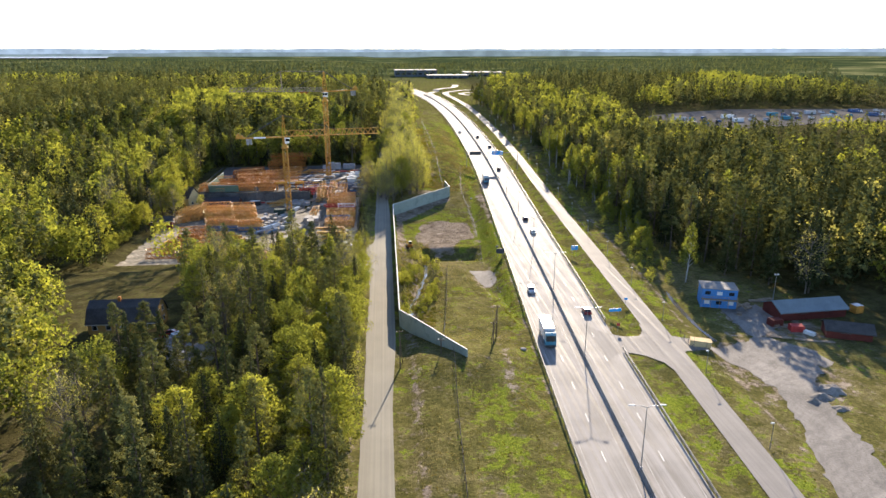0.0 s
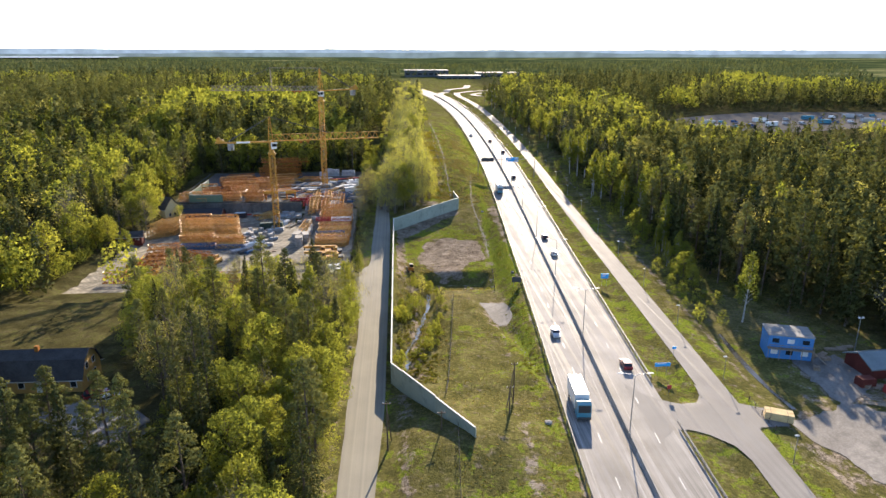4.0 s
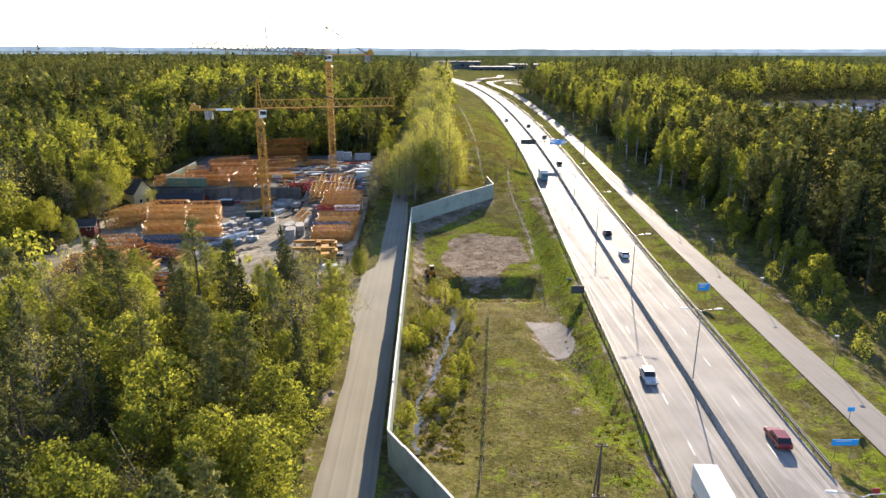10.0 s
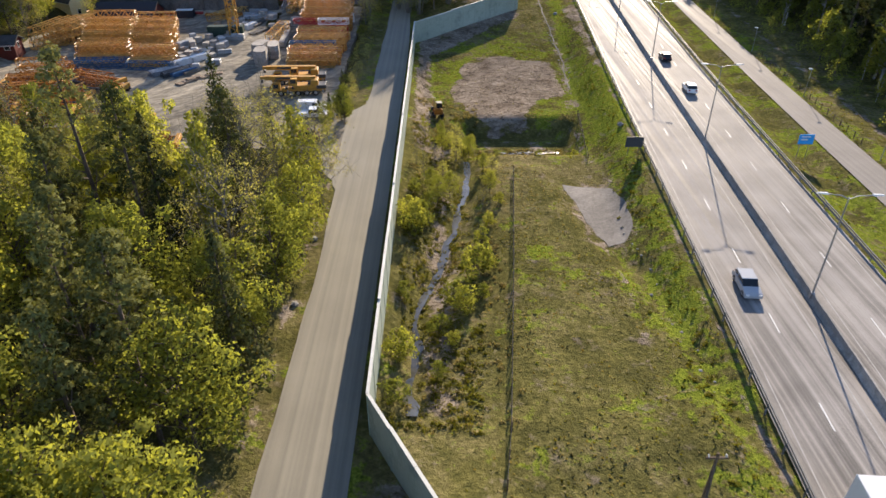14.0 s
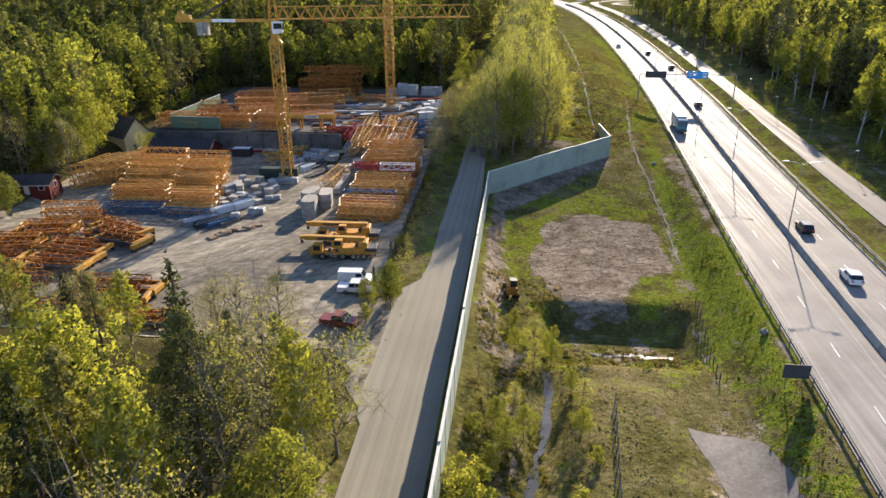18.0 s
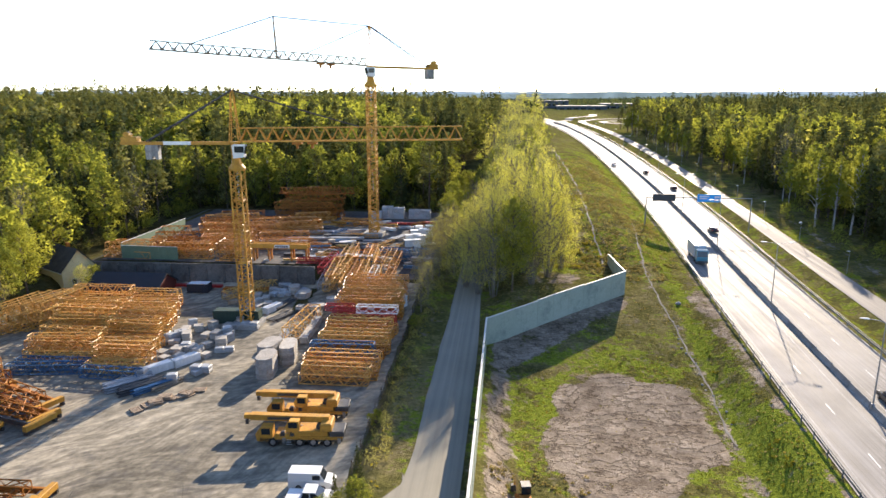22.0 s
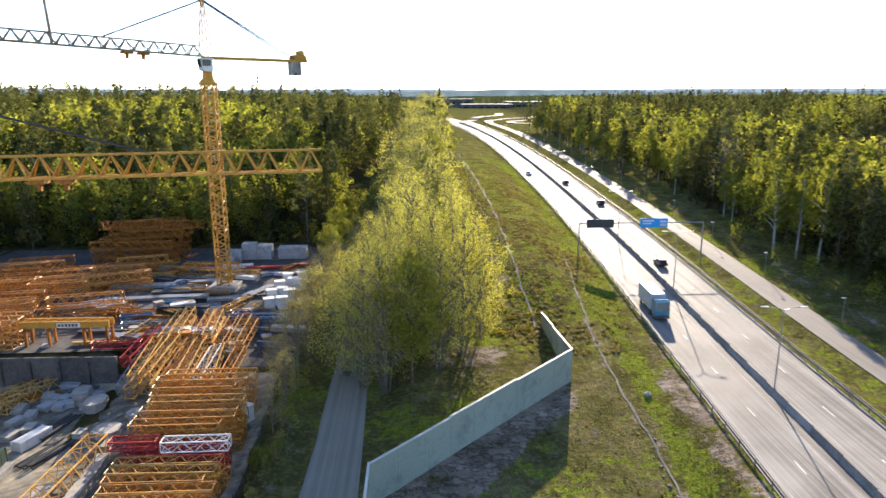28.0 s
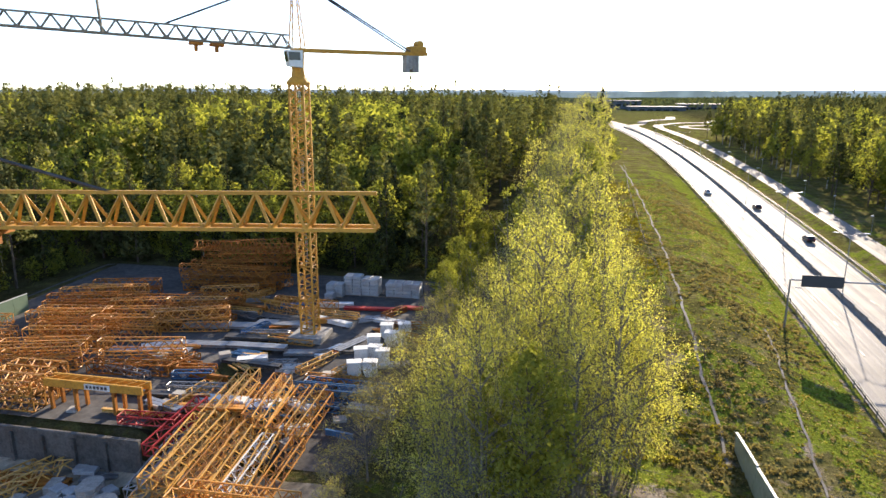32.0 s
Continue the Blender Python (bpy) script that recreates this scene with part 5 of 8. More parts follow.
for k in range(56):
    y_ = 285 + k * 4.6
    for x_ in (float(rng.uniform(-2, 3)), float(rng.uniform(3, 8)), float(rng.uniform(7, 13))):
        if (k + int(x_ > 4)) % 4:
            plant(mixed({"willow": 8, "birch": 2, "leafy": 1}), x_ + max(0, (y_ - 380) * 0.04), y_, float(rng.uniform(0.7, 1.0)) * (1.0 + 0.25 * smooth(400, 500, y_)) * 1.6, "mid", None, "willows by the side road", 1.1)
for x_, y_, s_ in ((-14.2, 250, 0.55), (-12.5, 255, 0.6), (-13.5, 261, 0.6), (-12.0, 267, 0.65), (-13.5, 275, 0.55), (-12.2, 244, 0.45), (-12.2, 285, 0.55), (-11.5, 259, 0.5), (-10.8, 271, 0.6), (-12.8, 238, 0.4), (-11.4, 279, 0.5), (-11.0, 292, 0.6), (-8.6, 262, 0.55), (-9.2, 268, 0.6), (-8.8, 275, 0.65), (-9.5, 283, 0.7)):
    plant("bare", x_, y_, s_ * 1.3, "near", None, "bare trees at the yard fence")
for x_, y_, k_, s_ in ((-9.6, 289, "leafy", 0.7), (-11.5, 297, "leafy", 0.75), (-8.8, 303, "birch", 0.8), (-10.4, 309, "leafy", 0.8), (-8.6, 317, "leafy", 0.8), (-10.0, 326, "birch", 0.9), (-12.4, 333, "leafy", 0.9), (-9.2, 337, "leafy", 0.9), (-13.2, 301, "leafy", 0.7), (-13, 312, "leafy", 0.85), (-12.7, 325, "birch", 0.9), (-13.4, 176.5, "spruce", 0.42), (-13.9, 174.2, "leafy", 0.4), (-13.4, 197, "shrub", 0.8), (-13.2, 232, "shrub", 1.0)):
    plant(k_, x_, y_, s_, "near")
# thin trees in front of and beside the yard
for x_, y_, k_, s_ in ((-93.0, 238, "leafy", 1.3), (-91.5, 230, "leafy", 1.15), (-89.8, 223.5, "bare", 1.1), (-95.5, 226, "leafy", 1.2), (-100.5, 244, "leafy", 1.25), (-84.5, 243.0, "willow", 0.55), (-10.4, 174.2, "spruce", 0.5), (-11.0, 173.0, "spruce", 0.4), (-85, 247.6, "leafy", 0.5), (-97, 218, "bare", 0.9), (-18.5, 136.1, "spruce", 1.3), (-14.1, 139.4, "bare", 1.4), (-15.2, 134.0, "bare", 1.25), (-9.6, 142.6, "bare", 1.0), (-27.9, 134.9, "leafy", 1.35), (-94.5, 203.0, "leafy", 0.85), (-90.0, 204.5, "leafy", 0.7), (-98.5, 202.0, "leafy", 1.0),  (-30, 162, "bare", 0.45), (-10.2, 171.3, "leafy", 0.56), (-13.4, 170.6, "leafy", 0.27), (-23, 155, "bare", 0.75), (-11.3, 139.3, "birch", 1.15), (-17, 150, "birch", 0.75), (-20, 158, "bare", 0.8), (-41, 156, "bare", 0.8), (-14.5, 145, "leafy", 0.5), (-12.5, 128, "leafy", 0.4), (-11.5, 114, "leafy", 0.45), (-14.2, 88.6, "leafy", 0.95), (-12.6, 85, "leafy", 0.8), (-23, 82.5, "leafy", 1.0)):
    plant(k_, x_, y_, s_, "near")

# shrubs in the field
for n_, (x_, y_, s_, k_) in enumerate(((8.4, 163.5, 0.36, "willow"), (6.2, 165.8, 0.33, "willow"), (10.6, 166.2, 0.3, "willow"), (5.0, 162.0, 0.27, "bare"), (7.4, 168.6, 0.28, "willow"), (5.4, 147.0, 0.38, "willow"), (7.2, 150.2, 0.34, "willow"), (4.4, 151.4, 0.34, "willow"), (6.2, 154.8, 0.33, "willow"), (3.4, 155.5, 0.3, "bare"), (4.2, 144.0, 0.3, "willow"), (12.8, 150.2, 0.3, "willow"), (13.4, 155.0, 0.27, "willow"), (11.6, 145.6, 0.24, "bare"), (12.4, 158.6, 0.24, "willow"),
                       (9.7, 128.9, 1.4, "shrub"), (10.8, 130.3, 1.0, "shrub"), (2.1, 137.6, 1.5, "shrub"), (3.5, 139.8, 1.2, "shrub"), (2.0, 141.6, 1.0, "shrub"), (8.3, 121.8, 1.15, "shrub"), (6.9, 123.8, 0.8, "shrub"), (10.4, 124.6, 0.6, "shrub"), (2.0, 114.0, 1.2, "shrub"), (5.6, 118.4, 0.8, "shrub"), (6.8, 116.2, 0.6, "shrub"), (2.2, 129.0, 0.22, "bare"), (1.9, 124.0, 0.7, "shrub"), (10.9, 136.4, 0.8, "shrub"), (12.0, 140.8, 0.7, "shrub"), (9.9, 133.4, 0.5, "shrub"), (13.9, 146.4, 0.6, "shrub"), (2.4, 149.0, 0.8, "shrub"), (2.2, 158.6, 0.26, "bare"), (1.8, 108.0, 0.9, "shrub"), (5.4, 111.0, 0.2, "willow"),
                       (8.6, 172.0, 0.26, "willow"), (6.0, 173.6, 0.24, "willow"), (10.2, 170.0, 0.24, "willow"), (3.4, 170.4, 0.22, "bare"), (3.0, 176.0, 0.6, "shrub"), (11.4, 175.5, 0.2, "willow"), (28.4, 168.2, 0.5, "shrub"), (22.0, 166.0, 0.4, "shrub"), (15.0, 165.4, 0.4, "shrub"))):
    plant("leafy" if k_ == "willow" and n_ % 4 else k_, x_, y_, s_, "near", None, "shrubs along the ditch")


def right_keep(x, y):
    edge = float(np.interp(y, [118, 135, 150, 200, 300, 420], [116, 98, 91, 88, 92, 94]))
    return x > edge and not (190 < x and y > 395)


def right_mix(x, y):
    n = noise.noise((x * 0.025, y * 0.025, 8.0))
    if y > 215 and n > -0.14 and (x < 110 or y > 300):
        return {"leafy": 7, "birch": 3.5, "pine": 3.5, "spruce": 1.5, "bare": 0.5}
    return {"pine": 8, "spruce": 8, "birch": 0.5, "bare": 1.6}


wood(88, 205, 120, 420, 6.6, right_mix, (1.2, 1.65), right_keep, "mid", "trees of the wood beside the cycle road", 0.42, lambda x, y: not right_keep(x - 14, y))
for x_, y_, s_ in ((88.6, 308, 1.2), (93.6, 299, 1.25), (91, 303, 1.1), (87.7, 263.6, 1.15), (89.3, 257.6, 1.2), (85.8, 260, 1.0), (89.4, 229, 1.05), (86.6, 130.7, 1.15), (90.4, 191.6, 1.2), (88.5, 187, 0.7), (84, 172, 0.6), (86, 160, 0.55)):
    plant("birch", x_, y_, s_ * float(1.08 + 0.3 * smooth(200, 250, y_)), "near", None, "birches at the wood's edge", 1.08)
for k in range(26):
    y_ = 143 + k * 4.0 + float(rng.uniform(-1.5, 1.5))
    plant(mixed({"leafy": 2, "birch": 3, "shrub": 2}), float(path_x(y_)) + float(rng.uniform(15, 21)), y_, float(rng.uniform(0.4, 0.95)), "mid", None, "birches at the wood's edge")
for k in range(30):
    y_ = 425 + k * 7.0
    plant(mixed({"pine": 4, "birch": 2, "leafy": 1}), float(path_x(y_)) + float(rng.uniform(11, 17)), y_, float(rng.uniform(1.15, 1.5)))


def far_wood(name, kind, material, places, leaves, size, label):
    """Woods too far to count, joined into one mesh."""
    shapes = []
    for s in range(5):
        trunk, (vs, fs, nn) = tree_shape(kind, 900 + s, leaves, size)
        shapes.append((vs, nn))
    out, norms = [], []
    for i, (x, y, sc) in enumerate(places):
        vs, nn = shapes[i % 5]
        a = rng.uniform(0, 6.28)
        ca, sa = math.cos(a) * sc, math.sin(a) * sc
        w = np.stack([vs[:, 0] * ca - vs[:, 1] * sa + x, vs[:, 0] * sa + vs[:, 1] * ca + y, vs[:, 2] * sc], 1)
        out.append(w)
        norms.append(np.stack([(nn[:, 0] * ca - nn[:, 1] * sa) / sc, (nn[:, 0] * sa + nn[:, 1] * ca) / sc, nn[:, 2]], 1))
    z = ground_z(np.array([p[0] for p in places]), np.array([p[1] for p in places]))
    all_v = np.concatenate([w + [0, 0, h - 0.5] for w, h in zip(out, z)])
    me = raw_mesh(name, all_v, np.arange(len(all_v)).reshape(-1, 3), material, np.concatenate(norms))
    tone = me.attributes.new("tone", "FLOAT", "POINT")
    tone.data.foreach_set("value", np.repeat(rng.uniform(0, 1, len(out)), [len(w) for w in out]).astype(np.float32))
    return tagged(new(name, me), label, "woods", kind="stuff")


def scatter(x0, x1, y0, y1, step, keep):
    out = []
    for y in np.arange(y0, y1, step):
        for x in np.arange(x0, x1, step):
            px, py = x + rng.uniform(-0.45, 0.45) * step, y + rng.uniform(-0.45, 0.45) * step
            if keep(px, py):
                out.append((px, py, float(rng.uniform(0.68, 1.2))))
    return out


def road_clear(x, y):
    c = float(road_x(min(y, 900)))
    if y < 780 and c - 38 < x < float(path_x(min(y, 730))) + 12:
        return False
    if 560 < y < 1010 and -60 < x < 165 and x > c - 30 - max(0, y - 700) * 0.1:
        return not (x < 130 - max(0, 700 - y) * 0.5)
    return not (185 < x < 460 and 396 < y < 520)


def belt(x, y):
    return noise.noise((x * 0.006, y * 0.009, 2.0)) + 0.5 * noise.noise((x * 0.03, y * 0.03, 6.0))


mid_p = scatter(-460, 470, 421, 830, 8.0, lambda x, y: road_clear(x, y) and abs(x - 30) < 120 + 0.62 * (y + 50))
side_p = scatter(-470, -217, 130, 420, 9.5, lambda x, y: x < -217) + scatter(207, 430, 150, 420, 9.5, lambda x, y: road_clear(x, y))
side_p = [(x, y, s * (0.62 if x > 190 and y > 310 else 1.0)) for x, y, s in side_p]


def is_green(p):
    return belt(p[0], p[1]) > (0.1 if p[0] < 190 else 0.36)


pines = [p for p in mid_p + side_p if not is_green(p)]
green = [p for p in mid_p + side_p if is_green(p)]
for kind_, leaves_, size_ in (("pine", 250, 0.58), ("spruce", 250, 0.58), ("leafy", 560, 0.46), ("birch", 380, 0.4), ("bare", 240, 0.36)):
    if kind_ in DEEP:
        far_wood({"leafy": "broadleaf", "bare": "budding"}.get(kind_, kind_) + "_trees", kind_, KINDS[kind_][0], DEEP[kind_], leaves_, size_, {"pine": "dark pines deep in the wood", "spruce": "dark spruces deep in the wood", "leafy": "broadleaf trees in spring green deep in the wood", "birch": "light green birches deep in the wood", "bare": "trees in bud deep in the wood"}[kind_])
under = [(float(rng.uniform(-42, -9.6)), float(rng.uniform(14, 158)), float(rng.uniform(0.22, 0.5))) for k in range(230)] + [(float(rng.uniform(-13.5, -9.7)), float(rng.uniform(14, 150)), float(rng.uniform(0.16, 0.36))) for k in range(110)]
far_wood("undergrowth", "bare", M_BUD, under[::2], 260, 0.26, "thin budding undergrowth below the trees")
far_wood("green_undergrowth", "leafy", M_LEAF, under[1::2], 260, 0.42, "young green undergrowth below the trees")
edge_ = [(float(path_x(y)) + float(rng.uniform(9, 22)), float(y), float(rng.uniform(0.15, 0.45))) for y in np.arange(128, 330, 2.2)]
far_wood("edge_bushes", "leafy", M_LEAF, edge_, 330, 0.42, "young green bushes along the wood's edge")
hem_ = [(float(rng.uniform(-97, -14)), float(rng.uniform(320.5, 330)), float(rng.uniform(0.22, 0.5))) for k in range(90)] + [(float(rng.uniform(-101, -96)), float(rng.uniform(170, 320)), float(rng.uniform(0.22, 0.5))) for k in range(90)]
far_wood("yard_edge_bushes", "leafy", M_LEAF, hem_, 240, 0.5, "young green bushes under the trees round the yard")
outer_p = scatter(-225, -130, -70, 166, 8.5, lambda x, y: True) + scatter(-130, -10, -90, 12, 8.0, lambda x, y: x < -12) + scatter(128, 230, -60, 150, 9.5, lambda x, y: x > 150 or y > 118)
strip_ = [(float(rng.uniform(-13.8, -10.0)), float(rng.uniform(178, 256)), float(rng.uniform(0.08, 0.2))) for k in range(110)]
far_wood("strip_bushes", "bare", M_BUD, strip_, 120, 0.5, "thin budding scrub between side road and yard")
far_wood("outer_pines", "pine", M_PINE, [(x, y, s * 1.1) for x, y, s in outer_p[::2]], 120, 0.8, "dark pines of the wood round the place")
far_wood("outer_trees", "leafy", M_LEAF, [(x, y, s * 1.1) for x, y, s in outer_p[1::2]], 130, 0.8, "broadleaf trees of the wood round the place")
tall = [(x, y, (0.45 + 0.52 * s) * 1.75) for x, y, s in pines if x < 0 and y < 560]
rest = [(x, y, s * (1.45 if x < 0 and y < 660 else 1.35 if y < 640 else 1.1)) for x, y, s in pines if not (x < 0 and y < 560)]
far_wood("tall_pine_wood", "pine", M_PINE, tall, 260, 0.42, "tall dark pine wood behind the yard")
far_wood("pine_wood", "pine", M_PINE, rest[::2], 70, 0.75, "dark pine wood stretching into the distance")
far_wood("spruce_wood", "spruce", M_SPRUCE, [(x, y, q * 1.1) for x, y, q in rest[1::2]], 80, 0.75, "dark spruce wood stretching into the distance")
green = [(x, y, s * (1.5 if x < 0 and y < 520 else 1.3 if y < 640 else 1.1)) for x, y, s in green]
far_wood("birch_wood", "leafy", M_LEAF, green, 110, 0.85, "broadleaf wood in spring green among pines")
dist_p = scatter(-1150, 1150, 830, 2000, 17, lambda x, y: road_clear(x, y) and abs(x) < 0.66 * (y + 120)) + scatter(-900, -470, 380, 830, 19, lambda x, y: True) + scatter(470, 900, 380, 830, 19, lambda x, y: True)
far_wood("distant_wood", "pine", M_FAR, [(x, y, s * 0.72) for x, y, s in dist_p], 30, 1.7, "distant pine woods, haze painted as a bluer green")


# ---- walls and grounds of the yard ----
M_PALLET = surface("grey_timber", (0.16, 0.12, 0.085), (0.36, 0.28, 0.2), 1.0, 8, 0.9)
M_WRAP = plain("white_film", (0.4, 0.415, 0.42), 0.5, 0.0, 0.45)
def retaining_wall():
    root = tagged(new("retaining_wall"), "grey concrete retaining wall between the two yard levels", "wall", kind="structure")
    for k in range(13):
        x0, x1 = -90.5 + k * 4.05, -90.5 + (k + 1) * 4.05 - 0.03
        zb, zt = gz((x0 + x1) / 2, 252.6) - 0.4, gz((x0 + x1) / 2, 256.5) + 0.25
        part("wall_slab", Build().box(x0, 252.9, zb, x1, 253.25, zt, 0.03), M_SHADEWALL, root)
        part("wall_coping", Build().box(x0, 252.85, zt + 0.003, x1, 253.35, zt + 0.12), M_SHADEWALL, root)
        if k < 12:
            part("buttress", Build().prism([(x1 - 0.18, zb), (x1 + 0.18, zb), (x1 + 0.18, zt - 0.4), (x1 - 0.18, zt - 0.4)], 252.55, 252.9), M_SHADEWALL, root)


retaining_wall()


def at(x, y, turn=0.0, lift=0.0):
    return pose(x, y, gz(x, y) + 0.06 + lift, 0, 0, turn)


OCHRE_L = "weathered yellow lattice crane section lying in a stack"
MATS = {"o": (M_ORANGE, "orange lattice crane section stacked in the yard"), "y": (M_OCHRE, OCHRE_L), "r": (M_RED, "red lattice crane section stacked in the yard"), "b": (M_BLUE, "blue lattice crane section stacked in the yard"),
        "u": (M_RUST, "rusty lattice crane section stacked in the yard"), "w": (M_WHITE, "white lattice crane section stacked in the yard"), "g": (M_STEEL, "grey steel lattice section stacked in the yard")}
MADE = {}


def truss(code, x, y, turn=0.0, lift=0.0, length=11.6, w=1.5, h=1.5, three=False, tilt=0.0):
    """A stored lattice section with one end at x, y."""
    key = (code, length, w, h, three)
    m = pose(x, y, gz(x + math.cos(radians(turn)) * length / 2, y + math.sin(radians(turn)) * length / 2) + 0.2 + lift, 0, tilt, turn)
    if key not in MADE:
        mat_, label = MATS[code]
        chords, webs = lattice(length, w, h, max(4, int(length / 1.15)), 0.13, 0.09, three)
        root = thing("lattice_section", m, label, "crane part", "lattice sections stored in the yard")
        for c in chords:
            part("chord", c, mat_, root)
        part("bracing", webs, mat_, root)
        MADE[key] = root
        return root
    return copy_thing(MADE[key], m)


def jit(a):
    return float(rng.uniform(-a, a))


# stack along the lane side of the lower yard
ROWS = "yoyy-buyyoyyyrroooyoooo"
for i, c in enumerate(ROWS):
    y_ = 209.3 + i * 1.68
    for layer in range(0 if c == "-" else 1 if c == "u" else 2 if i < 15 else 3):
        truss("o" if c == "y" and (i + layer) % 4 == 3 else c, -27.4 - i * 0.05 + jit(0.5), y_ + jit(0.15), jit(1.4), layer * 1.53, 11.6 if i % 5 else 10.4)
truss("w", -23.6, 231.4, 1.0, 3.06, 7.4, 1.5, 1.2)
truss("r", -29.6, 232.0, 1.0, 3.06, 5.2, 1.5, 1.0)
# wide stack at the far side of the lower yard
for i in range(16):
    y_ = 208.2 + i * 1.95
    x0_ = -73.0 - i * 0.62
    for j, (dx, ln) in enumerate(((0, 11.6), (11.9, 9.6))):
        high = 1 if i < 2 else int(rng.integers(1, 3)) if i < 8 else int(rng.integers(2, 4))
        for layer in range(high):
            truss("b" if i < 2 and not (i and j) else ("y" if (i + j + layer) % 4 else "o"), x0_ + dx + jit(0.7), y_ + jit(0.4), 2 + jit(6 if layer == high - 1 else 2), layer * 1.53 + jit(0.05), ln)
for k in range(5):
    for layer in range(3):
        truss("y", -88.5 + k * 1.7, 221 + k * 1.0 + layer * 0.5, 80 + jit(3), layer * 1.53, 11.6)
# sections lying along the drive
truss("y", -33.7, 222.8, 87, 0.45, 13.2, 2.3, 2.3)
for k, c in enumerate("gyyyoywyo"):
    for y_, ln_ in ((247.2, 11.6), (259.4, 9.6)):
        for layer in range(2 if k in (1, 2, 4, 5) else 1):
            truss(c if y_ < 250 or k % 3 else "o", -35.2 + k * 1.65 + jit(0.3), y_ + jit(1.0), 92 + jit(4), 0.1 + layer * 1.45, ln_, 1.4, 1.4, False, -6.0)
truss("r", -36.4, 252.5, 84, 1.5, 9.6, 1.4, 1.4, False, -8.0)
truss("r", -43.0, 257.0, 4, 0, 7.0, 1.5, 0.9)
for k in range(3):
    truss("y", -54 + k * 2.2, 243 + k, 68 + jit(6), 0.1, 9.6)
# upper yard
for i in range(3):
    truss("o", -61.5, 257.6 + i * 2.0, jit(2), 0, 7.0, 1.9, 1.9)
    truss("o", -61.5, 257.6 + i * 2.0, jit(2), 1.95, 7.0, 1.9, 1.9)
UP = [("o", -88, 258.6, 2, 11.6, 2), ("o", -75.5, 258.8, 1, 11.6, 2), ("o", -88, 260.8, 2, 11.6, 2), ("o", -75.5, 261, 1, 11.6, 2), ("o", -69, 266, 10, 11.6, 2), ("o", -69, 268.5, 10, 11.6, 2), ("u", -57, 268, 8, 11.6, 1), ("o", -57, 271, 8, 11.6, 2), ("o", -70, 273, 10, 11.6, 2), ("u", -71, 275.5, 12, 11.6, 2), ("o", -76, 279, 10, 11.6, 3), ("o", -76, 281.5, 12, 11.6, 3), ("u", -77, 284, 12, 11.6, 2), ("o", -65, 280, 10, 9.6, 2), ("o", -65, 283, 12, 9.6, 3),
      ("u", -79, 287, 14, 11.6, 3), ("o", -79, 290, 14, 11.6, 3), ("o", -78, 293, 14, 11.6, 3), ("u", -77, 296, 14, 11.6, 3), ("o", -66, 287, 14, 9.6, 3), ("u", -66, 290, 14, 9.6, 3), ("o", -57, 283, 16, 11.6, 2), ("u", -57, 286, 16, 9.6, 2), ("o", -57, 289, 16, 9.6, 3), ("u", -57, 292, 16, 9.6, 3), ("o", -55, 296, 20, 9.6, 2),
      ("u", -64.5, 303, 8, 5.2, 3), ("u", -64.5, 306, 8, 5.2, 3), ("u", -58, 303, 8, 11.6, 3), ("u", -58, 306, 8, 11.6, 4), ("u", -63, 310, 4, 5.2, 4), ("u", -57, 310, 4, 11.6, 4), ("o", -44, 296, -12, 11.6, 1), ("o", -43, 298.5, -12, 11.6, 1),
      ("b", -28, 269.5, 3, 11.6, 1), ("b", -27, 271.5, 3, 11.6, 1), ("y", -36, 262, 70, 7.0, 1), ("o", -40, 266, 4, 11.6, 1), ("u", -80, 262, 5, 9.6, 2), ("u", -80, 265, 5, 9.6, 2), ("u", -82, 270, 5, 11.6, 2), ("o", -84, 276, 8, 7.0, 2)]
for c, x_, y_, a_, ln_, n_ in UP:
    for layer in range(min(n_, 4 if y_ > 300 else 2)):
        truss(c, x_ + jit(0.9), y_ + jit(0.4), a_ + jit(8), layer * 1.72 + jit(0.15), ln_)
for k in range(4):
    truss("u", -64 + k * 4.2, 308 + jit(1), 12 + jit(18), 6.9, 9.6, 1.7, 1.7, True)


def steel_beam(x, y, turn, length, n, material, label, lift=0.0, w=0.5, h=0.45):
    """A bundle of long beams lying side by side on bearers."""
    root = thing("beam_bundle", at(x, y, turn, lift), label, "steel beams", "beams stored in the yard")
    for s in (0.15, 0.85):
        part("bearer", Build().box(length * s - 0.12, -0.3, 0, length * s + 0.12, n * (w + 0.08) + 0.2, 0.14), M_BARK, root)
    for k in range(n):
        y0 = k * (w + 0.08)
        b = Build().box(0, y0, 0.142, length, y0 + w, 0.2).box(0, y0, 0.14 + h - 0.06, length, y0 + w, 0.14 + h).box(0, y0 + w / 2 - 0.05, 0.2, length, y0 + w / 2 + 0.05, 0.14 + h - 0.06)
        part("beam", b, material, root)


